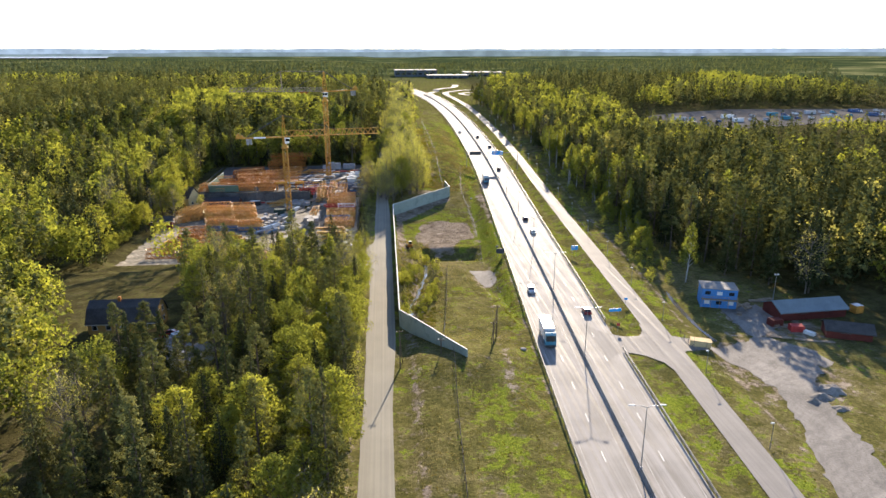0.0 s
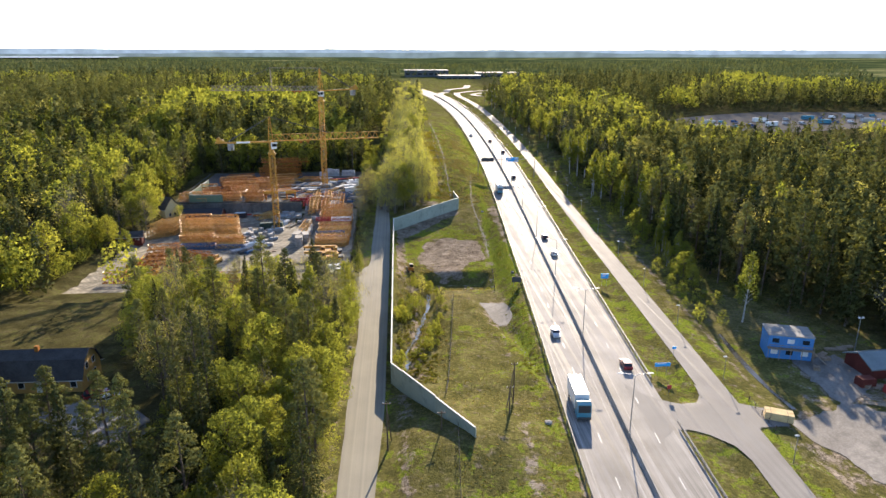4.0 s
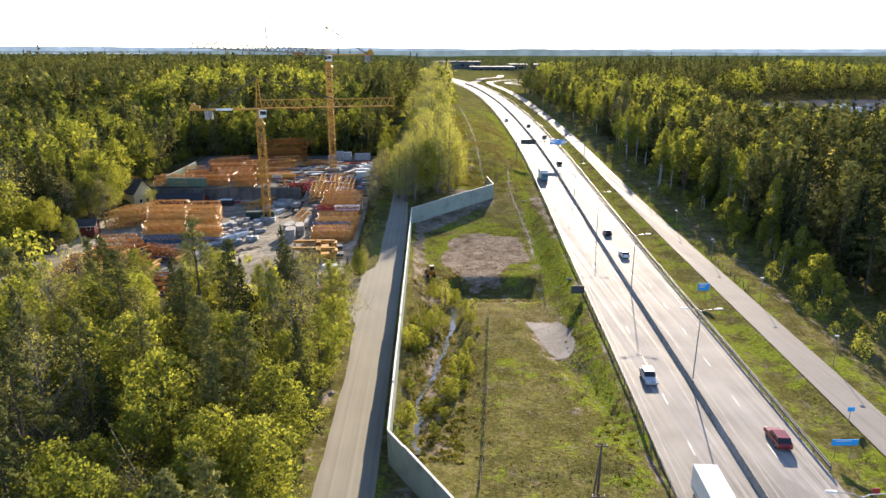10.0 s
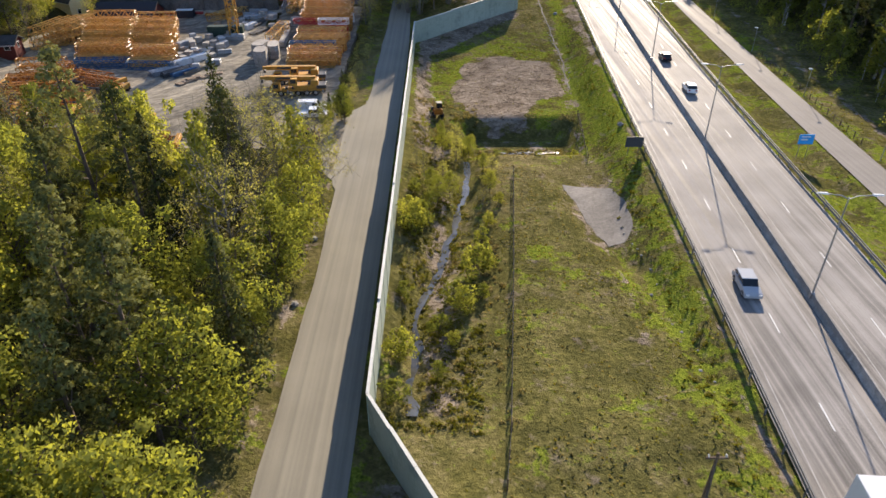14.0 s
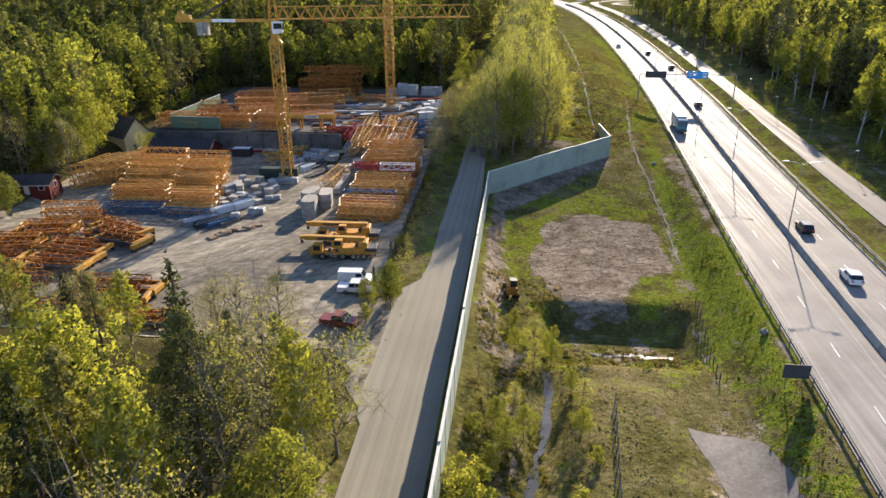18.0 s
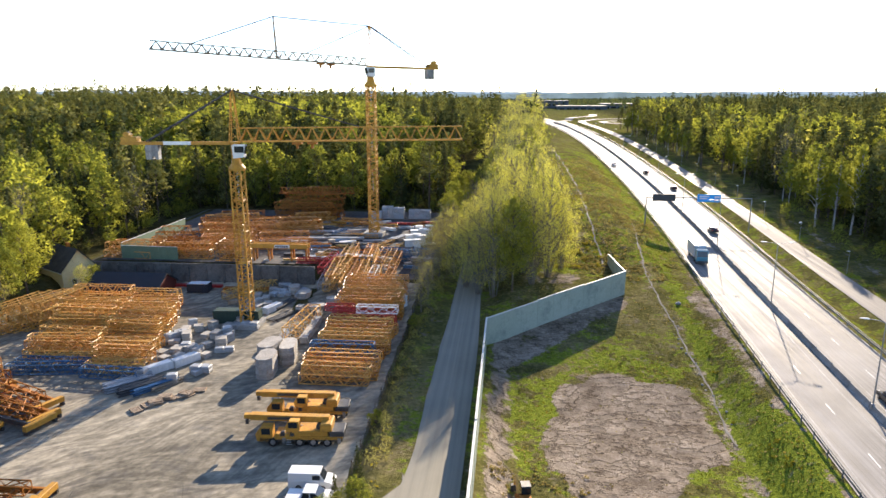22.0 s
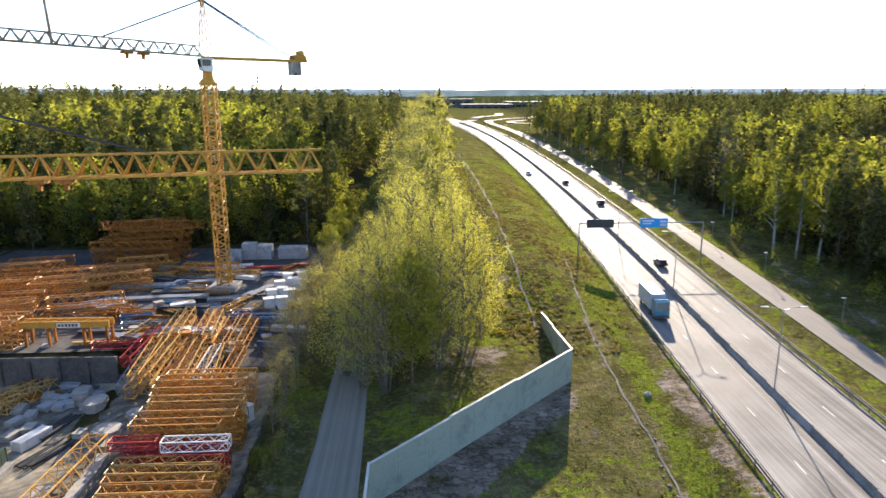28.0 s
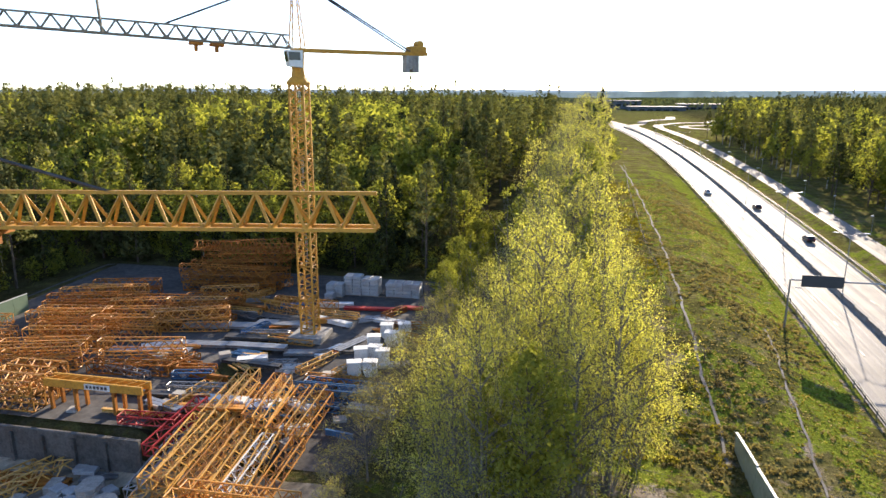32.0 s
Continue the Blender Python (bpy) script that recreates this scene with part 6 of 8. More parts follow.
for x_, y_, t_, ln_, n_, m_ in ((-52, 300.6, -15, 13.5, 2, M_YELLOW), (-51, 278, 5, 9, 3, M_STEEL), (-53, 285, 8, 12, 4, M_STEEL), (-42, 288, 5, 9, 4, M_STEEL), (-41, 291, 3, 9, 3, M_DARKSTEEL), (-44, 282, 4, 10, 3, M_DARKSTEEL), (-42, 279, 3, 9, 3, M_STEEL), (-58, 274, 8, 12, 3, M_STEEL), (-40, 274, -4, 9, 2, M_DARKSTEEL), (-33, 279, 12, 8, 3, M_STEEL), (-27, 279, 65, 8, 3, M_WHITE), (-25, 281, 65, 7, 3, M_STEEL), (-30.5, 298, 5, 9.5, 2, M_RED), (-21, 300, 3, 4, 2, M_RED), (-48, 262.5, 4, 12, 2, M_DARKSTEEL), (-39, 260.5, 6, 9, 2, M_ORANGE),
                              (-57, 249, 2, 12, 3, M_RUST), (-70, 250.5, 0, 12, 2, M_RED), (-44, 250.5, 20, 4, 3, M_STEEL)):
    steel_beam(x_, y_, t_, ln_, n_, m_, "bundle of long steel beams on timber bearers")


def gantry_frame():
    """Two portal legs carrying boxed crane girders."""
    root = thing("girder_rack", at(-54, 258.3), "yellow crane girder on a brown timber and steel rack", "crane part")
    for x in (0.6, 4.0, 9.2, 12.6):
        part("rack_leg", Build().box(x, -0.3, 0, x + 0.35, 0.1, 2.6).box(x, 1.4, 0, x + 0.35, 1.8, 2.6).box(x, -0.3, 2.603, x + 0.35, 1.8, 2.9), M_RUST, root)
    part("girder", Build().box(0, -0.2, 2.91, 13.2, 0.1, 3.9, 0.04).box(0, 1.4, 2.91, 13.2, 1.7, 3.9, 0.04), M_YELLOW, root)
    part("name_board", Build().box(5.6, -0.26, 3.0, 9.0, -0.205, 3.7), M_WHITE, root)
    for i in range(6):
        part("name_bar", Build().box(5.8 + i * 0.5, -0.275, 3.15, 6.15 + i * 0.5, -0.262, 3.55), M_DARKSTEEL, root)
    for k in range(9):
        part("strut", Build().bar((0.3 + k * 1.5, 0.0, 3.85), (1.2 + k * 1.5, 1.5, 3.85), 0.1), M_YELLOW, root)


gantry_frame()


def ballast_stack(x, y, turn, n, w, d, h=0.42, round_=True, label="stack of thick grey concrete ballast slabs", lift=0.0):
    root = thing("ballast_stack", at(x, y, turn, lift), label, "concrete blocks", "concrete ballast in the yard")
    c = min(w, d) * (0.28 if round_ else 0.06)
    out = [(-w / 2 + c, -d / 2), (w / 2 - c, -d / 2), (w / 2, -d / 2 + c), (w / 2, d / 2 - c), (w / 2 - c, d / 2), (-w / 2 + c, d / 2), (-w / 2, d / 2 - c), (-w / 2, -d / 2 + c)]
    for k in range(n):
        o = part("slab", Build().slab(out, k * h + 0.02, (k + 1) * h - 0.01), M_BALLAST, root)
        o.matrix_basis = Matrix.Translation((jit(0.06), jit(0.06), 0)) @ Matrix.Rotation(jit(0.02), 4, "Z")


for x_, y_, n_, w_, d_ in ((-33.4, 211.5, 8, 2.6, 4.6), (-34.6, 216.5, 8, 2.8, 5.0), (-31.9, 217.2, 7, 2.4, 5.0), (-36.0, 222, 3, 3.0, 3.2), (-38.5, 247, 3, 2.6, 3.6), (-41.2, 249, 4, 2.2, 3.0), (-33.8, 240, 2, 3.4, 3.0), (-31, 243.5, 2, 3.6, 2.4), (-31, 252, 2, 3.2, 2.4)):
    ballast_stack(x_, y_, jit(10), n_, w_, d_)
ballast_stack(-31.6, 229.0, 3, 2, 1.4, 11.5, 0.55, False, "row of long pale concrete slabs")
ballast_stack(-35.6, 226.5, 5, 1, 1.8, 6.5, 0.55, False, "row of long pale concrete slabs")
for k in range(20):
    ballast_stack(-54 + (k % 5) * 2.1 + jit(0.5), 213.5 + (k // 5) * 4.4 + jit(0.9) + (k % 5) * 1.0, jit(25), int(rng.integers(2, 5)), float(rng.uniform(1.2, 1.9)), float(rng.uniform(1.2, 2.2)), 0.4, False, "small stack of pale concrete blocks")
for k in range(7):
    ballast_stack(-46.5 + jit(2.2), 240 + k * 1.6, jit(20), 2, 1.4, 2.2, 0.38, False, "small stack of pale concrete blocks")


def strut_pile(x, y, turn, length, n, material, label):
    root = thing("strut_pile", at(x, y, turn), label, "steel struts", "strut piles in the yard")
    for k in range(n):
        y0, lv = (k % 6) * 0.45, k // 6
        part("strut", Build().tube([(jit(0.4), y0 + jit(0.15), 0.18 + lv * 0.34), (length + jit(0.6), y0 + jit(0.3), 0.18 + lv * 0.34)], 0.14, 6), material, root)


for x_, y_, t_, l_, n_, m_ in ((-54, 202.5, 48, 6.5, 18, M_STEEL), (-51.6, 201.8, 50, 6.5, 16, M_DARKSTEEL), (-49.6, 202.2, 54, 6, 14, M_BLUE), (-47.8, 203.5, 58, 5, 12, M_JIB), (-41.5, 239, 75, 6, 10, M_DARKSTEEL), (-39.5, 233, 70, 6, 8, M_DARKSTEEL)):
    strut_pile(x_, y_, t_, l_, n_, m_, "loose pile of steel struts on the gravel")


def pallet(x, y, turn, tall=0.15):
    root = thing("pallet", at(x, y, turn), "weathered timber pallet on the gravel", "pallet", "pallets in the yard")
    for k in range(5):
        part("board", Build().box(-0.9, -0.6 + k * 0.27, 0.1, 0.9, -0.4 + k * 0.27, 0.13 + tall), M_PALLET, root)
    for k in range(3):
        part("runner", Build().box(-0.9 + k * 0.82, -0.6, 0, -0.74 + k * 0.82, 0.7, 0.1), M_PALLET, root)



for k in range(9):
    pallet(-47 + k * 0.65 + jit(0.6), 198.5 + k * 0.75 + jit(0.6), jit(40), float(rng.uniform(0, 0.5)))


def container(x, y, turn, l, w, h, material, label, category="container", lift=0.0, roof=None):
    """A ribbed steel box with corner posts and end doors."""
    root = thing("container", at(x, y, turn, lift), label, category, "containers and cabins")
    part("body", Build().box(0.06, 0.06, 0.08, l - 0.06, w - 0.06, h - 0.04), material, root)
    for cx in (0, l - 0.14):
        for cy in (0, w - 0.14):
            part("corner_post", Build().box(cx, cy, 0, cx + 0.14, cy + 0.14, h), material, root)
    for k in range(int(l / 0.6)):
        part("rib", Build().box(0.3 + k * 0.6, 0.02, 0.15, 0.55 + k * 0.6, 0.058, h - 0.12), material, root)
    part("roof_sheet", Build().box(0.14, 0.14, h - 0.038, l - 0.14, w - 0.14, h + 0.01), roof or material, root)
    part("door", Build().box(l - 0.058, 0.25, 0.2, l - 0.02, w / 2 - 0.03, h - 0.2).box(l - 0.058, w / 2 + 0.03, 0.2, l - 0.02, w - 0.25, h - 0.2), material, root)
    return root


M_GREENBOX = plain("dark_green_steel", (0.035, 0.06, 0.045), 0.6)
M_SHEDGREEN = plain("green_sheet", (0.14, 0.2, 0.13), 0.7)
M_TARP = plain("dark_tarpaulin", (0.03, 0.033, 0.04), 0.6)
M_CABBLUE = plain("cabin_blue", (0.05, 0.2, 0.42), 0.5)
container(-51, 231.2, 3, 8.6, 2.4, 2.5, M_GREENBOX, "dark green steel container beside the near crane")
def yard_fence(a, b, n, label):
    """A tall green board fence on posts."""
    root = thing("yard_fence", Matrix(), label, "fence", "fences of the yard")
    a, b = Vector(a), Vector(b)
    side = Vector(((b - a).y, -(b - a).x)).normalized() * 0.05
    zt = max(gz(*a), gz(*b)) + 3.0
    for i in range(n):
        p, q = a.lerp(b, i / n), a.lerp(b, (i + 0.99) / n)
        part("fence_panel", Build().slab([tuple(p + side), tuple(p - side), tuple(q - side), tuple(q + side)], gz(p.x, p.y) - 0.4, zt), M_SHEDGREEN, root)
        part("fence_cap", Build().slab([tuple(p + side * 2), tuple(p - side * 2), tuple(q - side * 2), tuple(q + side * 2)], zt + 0.003, zt + 0.08), M_CAP, root)


yard_fence((-84.2, 257.4), (-70.6, 257.0), 6, "tall green board fence above the retaining wall")
yard_fence((-84.3, 257.6), (-84.3, 288), 10, "tall green board fence along the yard's edge")
container(-64, 247, 4, 4.5, 2.5, 2.0, M_TARP, "dark container with a white roof", "container", 0, M_WHITE)
container(-30.6, 262.4, 6, 3.4, 2.4, 2.5, M_CABBLUE, "small blue cabin with a white roof", "cabin", 0, M_WHITE)
container(-37.5, 263.2, 2, 6.5, 1.6, 1.2, M_WHITE, "long white steel box lying on the gravel")


def crane_cab(x, y, turn):
    """A crane operator's cab put down on the ground."""
    root = thing("crane_cab", at(x, y, turn), "white crane operator's cab standing on the ground", "crane cab", "stored crane cabs")
    part("shell", Build().prism([(0, 0), (1.5, 0), (1.9, 0.9), (1.8, 2.1), (0, 2.1)], 0, 1.4), M_WHITE, root)
    part("windscreen", Build().add([(1.54, 0.15, 0.08), (1.54, 1.25, 0.08), (1.935, 1.25, 0.92), (1.935, 0.15, 0.92)], [(0, 1, 2, 3)]).add([(1.935, 0.15, 0.95), (1.935, 1.25, 0.95), (1.845, 1.25, 2.0), (1.845, 0.15, 2.0)], [(0, 1, 2, 3)]), M_GLASS, root)
    part("side_window", Build().box(0.7, -0.02, 0.9, 1.6, -0.003, 1.9), M_GLASS, root)
    part("roof", Build().box(-0.08, -0.08, 2.103, 1.95, 1.48, 2.2, 0.05), M_WHITE, root)


for x_, y_, t_ in ((-20.3, 276.5, 200), (-18.0, 276.9, 190), (-20.6, 280.3, 200), (-18.5, 281.0, 180), (-19.8, 284.2, 195), (-17.4, 285.6, 185), (-19.0, 288.6, 190), (-16.6, 289.6, 200), (-17.2, 280.2, 190), (-15.8, 284.6, 170), (-17.3, 243, 240)):
    crane_cab(x_, y_, t_)


def wrapped_stack(x, y, turn, l, w, h):
    """Packed goods in layers under white film."""
    root = thing("wrapped_stack", at(x, y, turn), "stack of goods wrapped in pale plastic film", "wrapped goods", "wrapped stacks in the upper yard")
    n = max(2, int(h / 0.55))
    for k in range(n):
        for j in range(max(1, int(l / 1.6))):
            part("bale", Build().box(j * 1.6 + jit(0.05), jit(0.06), 0.12 + k * h / n, j * 1.6 + 1.52, w + jit(0.06), 0.12 + (k + 1) * h / n - 0.04, 0.1), M_WRAP, root)
    part("bearer", Build().box(0, 0.1, 0, l, 0.3, 0.12).box(0, w - 0.3, 0, l, w - 0.1, 0.12), M_PALLET, root)



for x_, y_, l_, w_, h_ in ((-36.2, 304.6, 3.2, 2.2, 2.4), (-33.2, 306.0, 3.2, 2.4, 3.6), (-30.0, 306.3, 4.8, 2.4, 3.2), (-25.4, 306.4, 6.4, 2.6, 2.6), (-35.5, 302, 1.6, 1.6, 1.4)):
    wrapped_stack(x_, y_, jit(4), l_, w_, h_)
for k in range(10):
    wrapped_stack(-46 + (k % 4) * 1.8 + jit(0.4), 246.5 + (k // 4) * 2.4 + jit(0.6), jit(30), 1.6, 1.4, 0.9)


KINDS_UP = ((M_STEEL, 3), (M_DARKSTEEL, 2), (M_WHITE, 2), (M_RUST, 2), (M_OCHRE, 2), (M_BLUE, 1), (M_ORANGE, 2))
for k in range(46):
    x_, y_ = float(rng.uniform(-54, -18)), float(rng.uniform(257.5, 301))
    m_ = [m for m, w in KINDS_UP for _ in range(w)][int(rng.integers(14))]
    if abs(x_ + 31.4) < 4.5 and abs(y_ - 285.6) < 4.5:
        continue
    if k % 3:
        steel_beam(x_, y_, 5 + jit(25), float(rng.uniform(3.5, 8.5)), int(rng.integers(1, 4)), m_, "bundle of steel beams on timber bearers", 0.0, float(rng.uniform(0.3, 0.6)), float(rng.uniform(0.3, 0.8)))
    else:
        strut_pile(x_, y_, jit(40), float(rng.uniform(2.5, 6)), int(rng.integers(5, 12)), m_, "loose pile of steel struts on the gravel")
for k in range(30):
    x_, y_ = float(rng.uniform(-60, -17)), float(rng.uniform(258, 300))
    if abs(x_ + 31.4) > 5 or abs(y_ - 285.6) > 5:
        truss("guybou"[k % 6], x_, y_, float(rng.choice([5, 12, 70, -10])) + jit(12), 0.0, 5.2 if k % 2 else 7.4, 1.1, 0.8)
for k in range(26):
    ballast_stack(float(rng.uniform(-52, -18)), float(rng.uniform(236, 252) if k % 2 else rng.uniform(258, 276)), jit(40), int(rng.integers(1, 4)), float(rng.uniform(0.9, 1.8)), float(rng.uniform(0.9, 2.2)), 0.35, False, "small stack of pale concrete blocks")
for k in range(15):
    wrapped_stack(float(rng.uniform(-56, -44)), float(rng.uniform(206, 229)), 30 + jit(45), 1.6 if k % 3 else 3.2, float(rng.uniform(1.0, 1.6)), float(rng.uniform(0.6, 1.5)))
for x_, y_, t_ in ((-51.5, 208.5, 55), (-48.5, 212.0, 60), (-42.5, 236.5, 70)):
    container(x_, y_, t_, 4.5, 1.6, 1.3, M_WHITE, "long white steel box lying on the gravel")
for k in range(12):
    pallet(float(rng.uniform(-56, -36)), float(rng.uniform(206, 250)), jit(60), float(rng.uniform(0, 0.7)))


def undercarriage(x, y, turn, length, w=2.6):
    """A crane chassis: heavy side beams, cross beams and outrigger boxes."""
    root = thing("crane_chassis", at(x, y, turn, 0.3), "heavy rusty crane chassis with yellow outrigger boxes stored on the gravel", "crane part", "crane chassis stored in the yard")
    for s in (0, w - 0.45):
        part("side_beam", Build().box(0, s, 0.3, length, s + 0.45, 0.95, 0.05), M_RUST if s else M_DARKSTEEL, root)
    for k in range(5):
        part("cross_beam", Build().box(k * (length - 0.5) / 4, 0.46, 0.4, k * (length - 0.5) / 4 + 0.5, w - 0.46, 0.85), M_RUST if k % 2 else M_DARKSTEEL, root)
    for ex in (-0.5, length - 0.2):
        part("outrigger_box", Build().box(ex, -0.9, 0.25, ex + 0.7, w + 0.9, 0.98, 0.06), M_YELLOW, root)
        for ey in (-0.9, w + 0.5):
            part("end_plate", Build().box(ex - 0.02, ey + 0.05, -0.3, ex + 0.72, ey + 0.35, 0.24), M_DARKSTEEL, root)
    chords, webs = lattice(length * 0.8, 1.3, 1.0, 6, 0.13, 0.08)
    top = part("lattice_frame", webs, M_RUST, root)
    top.matrix_basis = Matrix.Translation((length * 0.1, w / 2, 1.05))
    for c in chords:
        part("chord", c, M_RUST, top)


for x_, y_, t_, l_ in ((-70, 200, -22, 11), (-69, 197, -22, 12), (-66, 193.5, -15, 9), (-72, 189, -5, 10), (-71, 185.5, -6, 10), (-70, 181.5, 0, 9), (-58.5, 175.5, 2, 13), (-58, 171.8, 8, 12.5), (-60, 167.5, 4, 9), (-52.5, 166, 6, 12), (-45, 164.5, 8, 8), (-82, 196, 5, 9), (-84, 190, 0, 9), (-82, 183, 5, 9)):
    undercarriage(x_, y_, t_, l_)
for x_, y_, t_ in ((-80, 200, 10), (-83, 204, 5), (-79, 193, 10), (-82, 187, 8), (-75, 178, 0), (-74, 172, 4), (-86, 176, 0)):
    truss("u", x_, y_, t_, 0, 11.6)
    truss("o", x_ + 0.4, y_ + 0.2, t_ + 3, 1.72, 9.6)


# ---- vehicles ----
def wheel(parent, x, y, r=0.33, w=0.22):
    t = part("wheel", Build().tube([(x, y - w / 2, r), (x, y + w / 2, r)], r, 14), M_BLACK, parent)
    part("rim", Build().tube([(x, y - w / 2 - 0.015, r), (x, y + w / 2 + 0.015, r)], r * 0.58, 10), M_STEEL, t)


PAINT = {}


def paint(name, col):
    if name not in PAINT:
        PAINT[name] = plain("paint_" + name, col, 0.25, 0.0, 0.08)
    return PAINT[name]


def car(m, mat_, label, shape="hatch", name="car", category="car", group="cars"):
    """A passenger car or van along +x, 4.4 m to 5.2 m long."""
    root = thing(name, m, label, category, group)
    side = {"hatch": ([(-2.15, 0.3), (2.15, 0.3), (2.2, 0.62), (1.95, 0.82), (1.0, 0.95), (-2.0, 0.98), (-2.2, 0.7)], [(-2.0, 0.975), (0.95, 0.945), (0.25, 1.42), (-1.5, 1.45)]),
            "van": ([(-2.5, 0.3), (2.45, 0.3), (2.5, 0.75), (2.1, 1.05), (1.5, 1.15), (-2.5, 1.15)], [(-2.5, 1.145), (1.55, 1.145), (0.95, 1.95), (-2.45, 1.97)]),
            "pickup": ([(-2.6, 0.4), (2.5, 0.4), (2.55, 0.8), (2.3, 1.0), (1.3, 1.1), (-2.6, 1.1)], [(-0.9, 1.095), (1.3, 1.095), (0.6, 1.72), (-0.7, 1.75)])}[shape]
    half = 0.88 if shape == "hatch" else 0.96
    part("body", Build().prism(side[0], -half, half), mat_, root)
    cabin = part("cabin", Build().prism(side[1], -half + 0.1, half - 0.1), M_GLASS if shape != "van" else mat_, root)
    tops = [p for p in side[1] if p[1] > 1.3]
    xs = sorted(p[0] for p in tops)
    zt = max(p[1] for p in tops)
    part("roof", Build().box(xs[0] - 0.06, -half + 0.09, zt - 0.02, xs[-1] + 0.06, half - 0.09, zt + 0.05, 0.04), mat_, root)
    if shape == "van":
        part("windscreen", Build().add([(1.52, -0.78, 1.2), (1.52, 0.78, 1.2), (1.02, 0.72, 1.9), (1.02, -0.72, 1.9)], [(0, 1, 2, 3)]), M_GLASS, root).location = (0.03, 0, 0.02)
        part("side_window", Build().box(0.2, -half + 0.085, 1.25, 1.1, -half + 0.097, 1.8).box(0.2, half - 0.097, 1.25, 1.1, half - 0.085, 1.8), M_GLASS, root)
    else:
        for sy in (-1, 1):
            part("pillar", Build().bar((xs[0] + 0.75, sy * (half - 0.09), 0.95), (xs[0] + 0.75, sy * (half - 0.09), zt), 0.09), mat_, cabin)
    nose = max(p[0] for p in side[0])
    tail = min(p[0] for p in side[0])
    for sy in (-0.62, 0.62):
        part("headlight", Build().box(nose - 0.12, sy - 0.17, 0.6, nose + 0.012, sy + 0.17, 0.76), M_WHITE, root)
        part("tail_light", Build().box(tail - 0.012, sy - 0.14, 0.68, tail + 0.1, sy + 0.14, 0.9), M_RED, root)
    for x in (-1.35, 1.35):
        for y in (-half + 0.1, half - 0.1):
            wheel(root, x, y)
    return root


def lorry(m, cab_mat, box_mat, length, label):
    """A lorry along +x: cab in front, box or trailer behind."""
    root = thing("lorry", m, label, "lorry", "lorries on the highway")
    part("cab", Build().prism([(0, 0.6), (2.2, 0.6), (2.25, 1.7), (1.95, 3.2), (1.2, 3.45), (0, 3.2)], -1.22, 1.22), cab_mat, root)
    part("windscreen", Build().add([(2.26, -1.1, 1.75), (2.26, 1.1, 1.75), (2.0, 1.05, 3.0), (2.0, -1.05, 3.0)], [(0, 1, 2, 3)]), M_GLASS, root)
    part("bumper", Build().box(1.9, -1.22, 0.35, 2.32, 1.22, 0.85, 0.05), M_DARKSTEEL, root)
    box = part("cargo_box", Build().box(-length, -1.27, 1.05, -0.45, 1.27, 3.85, 0.04), box_mat, root)
    part("chassis", Build().box(-length + 0.2, -0.5, 0.7, 0.2, 0.5, 1.04), M_DARKSTEEL, root)
    for sy in (-1.275, 1.245):
        part("side_stripe", Build().box(-length + 0.5, sy, 1.3, -1.0, sy + 0.03, 1.5), cab_mat, box)
    xs = [1.2, -0.9] + [-length + 1.4 + k * 1.3 for k in range(3 if length > 9 else 1)]
    for x in xs:
        for y in (-1.05, 1.05):
            wheel(root, x, y, 0.5, 0.3)
    return root


def on_road(y, off, towards=True):
    a = math.degrees(along(y))
    return Matrix.Translation(road_point(y, off, 0.02)) @ Matrix.Rotation(radians(90 - a + (180 if towards else 0)), 4, "Z")


BLUEGREEN, WHITE_P, BLACK_P = paint("teal", (0.05, 0.22, 0.3)), paint("white", (0.75, 0.75, 0.73)), paint("black", (0.02, 0.02, 0.022))
SILVER, RED_P, BLUE_P = paint("silver", (0.4, 0.41, 0.42)), paint("dark_red", (0.18, 0.02, 0.02)), paint("blue", (0.03, 0.08, 0.2))
lorry(on_road(87, -6.6), BLUEGREEN, WHITE_P, 8.0, "white box lorry with a teal cab driving on the highway")
lorry(on_road(269, -6.5), BLUEGREEN, paint("pale_blue", (0.4, 0.5, 0.56)), 8.0, "pale blue lorry with a teal cab on the highway")
for y_, o_, tw, mt, lb, sh in ((121.5, -5.9, True, SILVER, "silver car driving on the highway", "hatch"), 
                               (203, 3.3, False, BLACK_P, "dark car driving on the highway", "hatch"), (184, 3.6, False, WHITE_P, "white car driving on the highway", "hatch"), (106, 6.2, False, RED_P, "dark red car driving on the highway", "hatch"),
                               (299, 3.4, False, BLACK_P, "black car driving on the highway", "hatch"), (402, 3.4, False, BLACK_P, "dark car driving on the highway", "hatch"), (424, -6.6, True, SILVER, "silver car driving on the highway", "hatch"), (364, 6.4, False, BLACK_P, "dark car driving on the highway", "hatch")):
    car(on_road(y_, o_, tw), mt, lb, sh, "van" if sh == "van" else "car", "van" if sh == "van" else "car", "cars on the highway")
car(at(-17.8, 183.3, 3), WHITE_P, "white panel van parked on the gravel yard", "van", "van", "van", "cars parked in the yard")
car(at(-17.0, 180.2, 3), WHITE_P, "white pickup parked on the gravel yard", "pickup", "pickup", "pickup", "cars parked in the yard")
car(at(-16.8, 170.4, -8), paint("brick_red", (0.2, 0.05, 0.03)), "brick red pickup parked on the gravel yard", "pickup", "pickup", "pickup", "cars parked in the yard")
car(at(-53.9, 97.2, 40), RED_P, "dark red car parked by the yellow house", "hatch", "car", "car", "cars by the house")
car(at(-51.0, 95.6, 40), SILVER, "grey car parked by the yellow house", "hatch", "car", "car", "cars by the house")


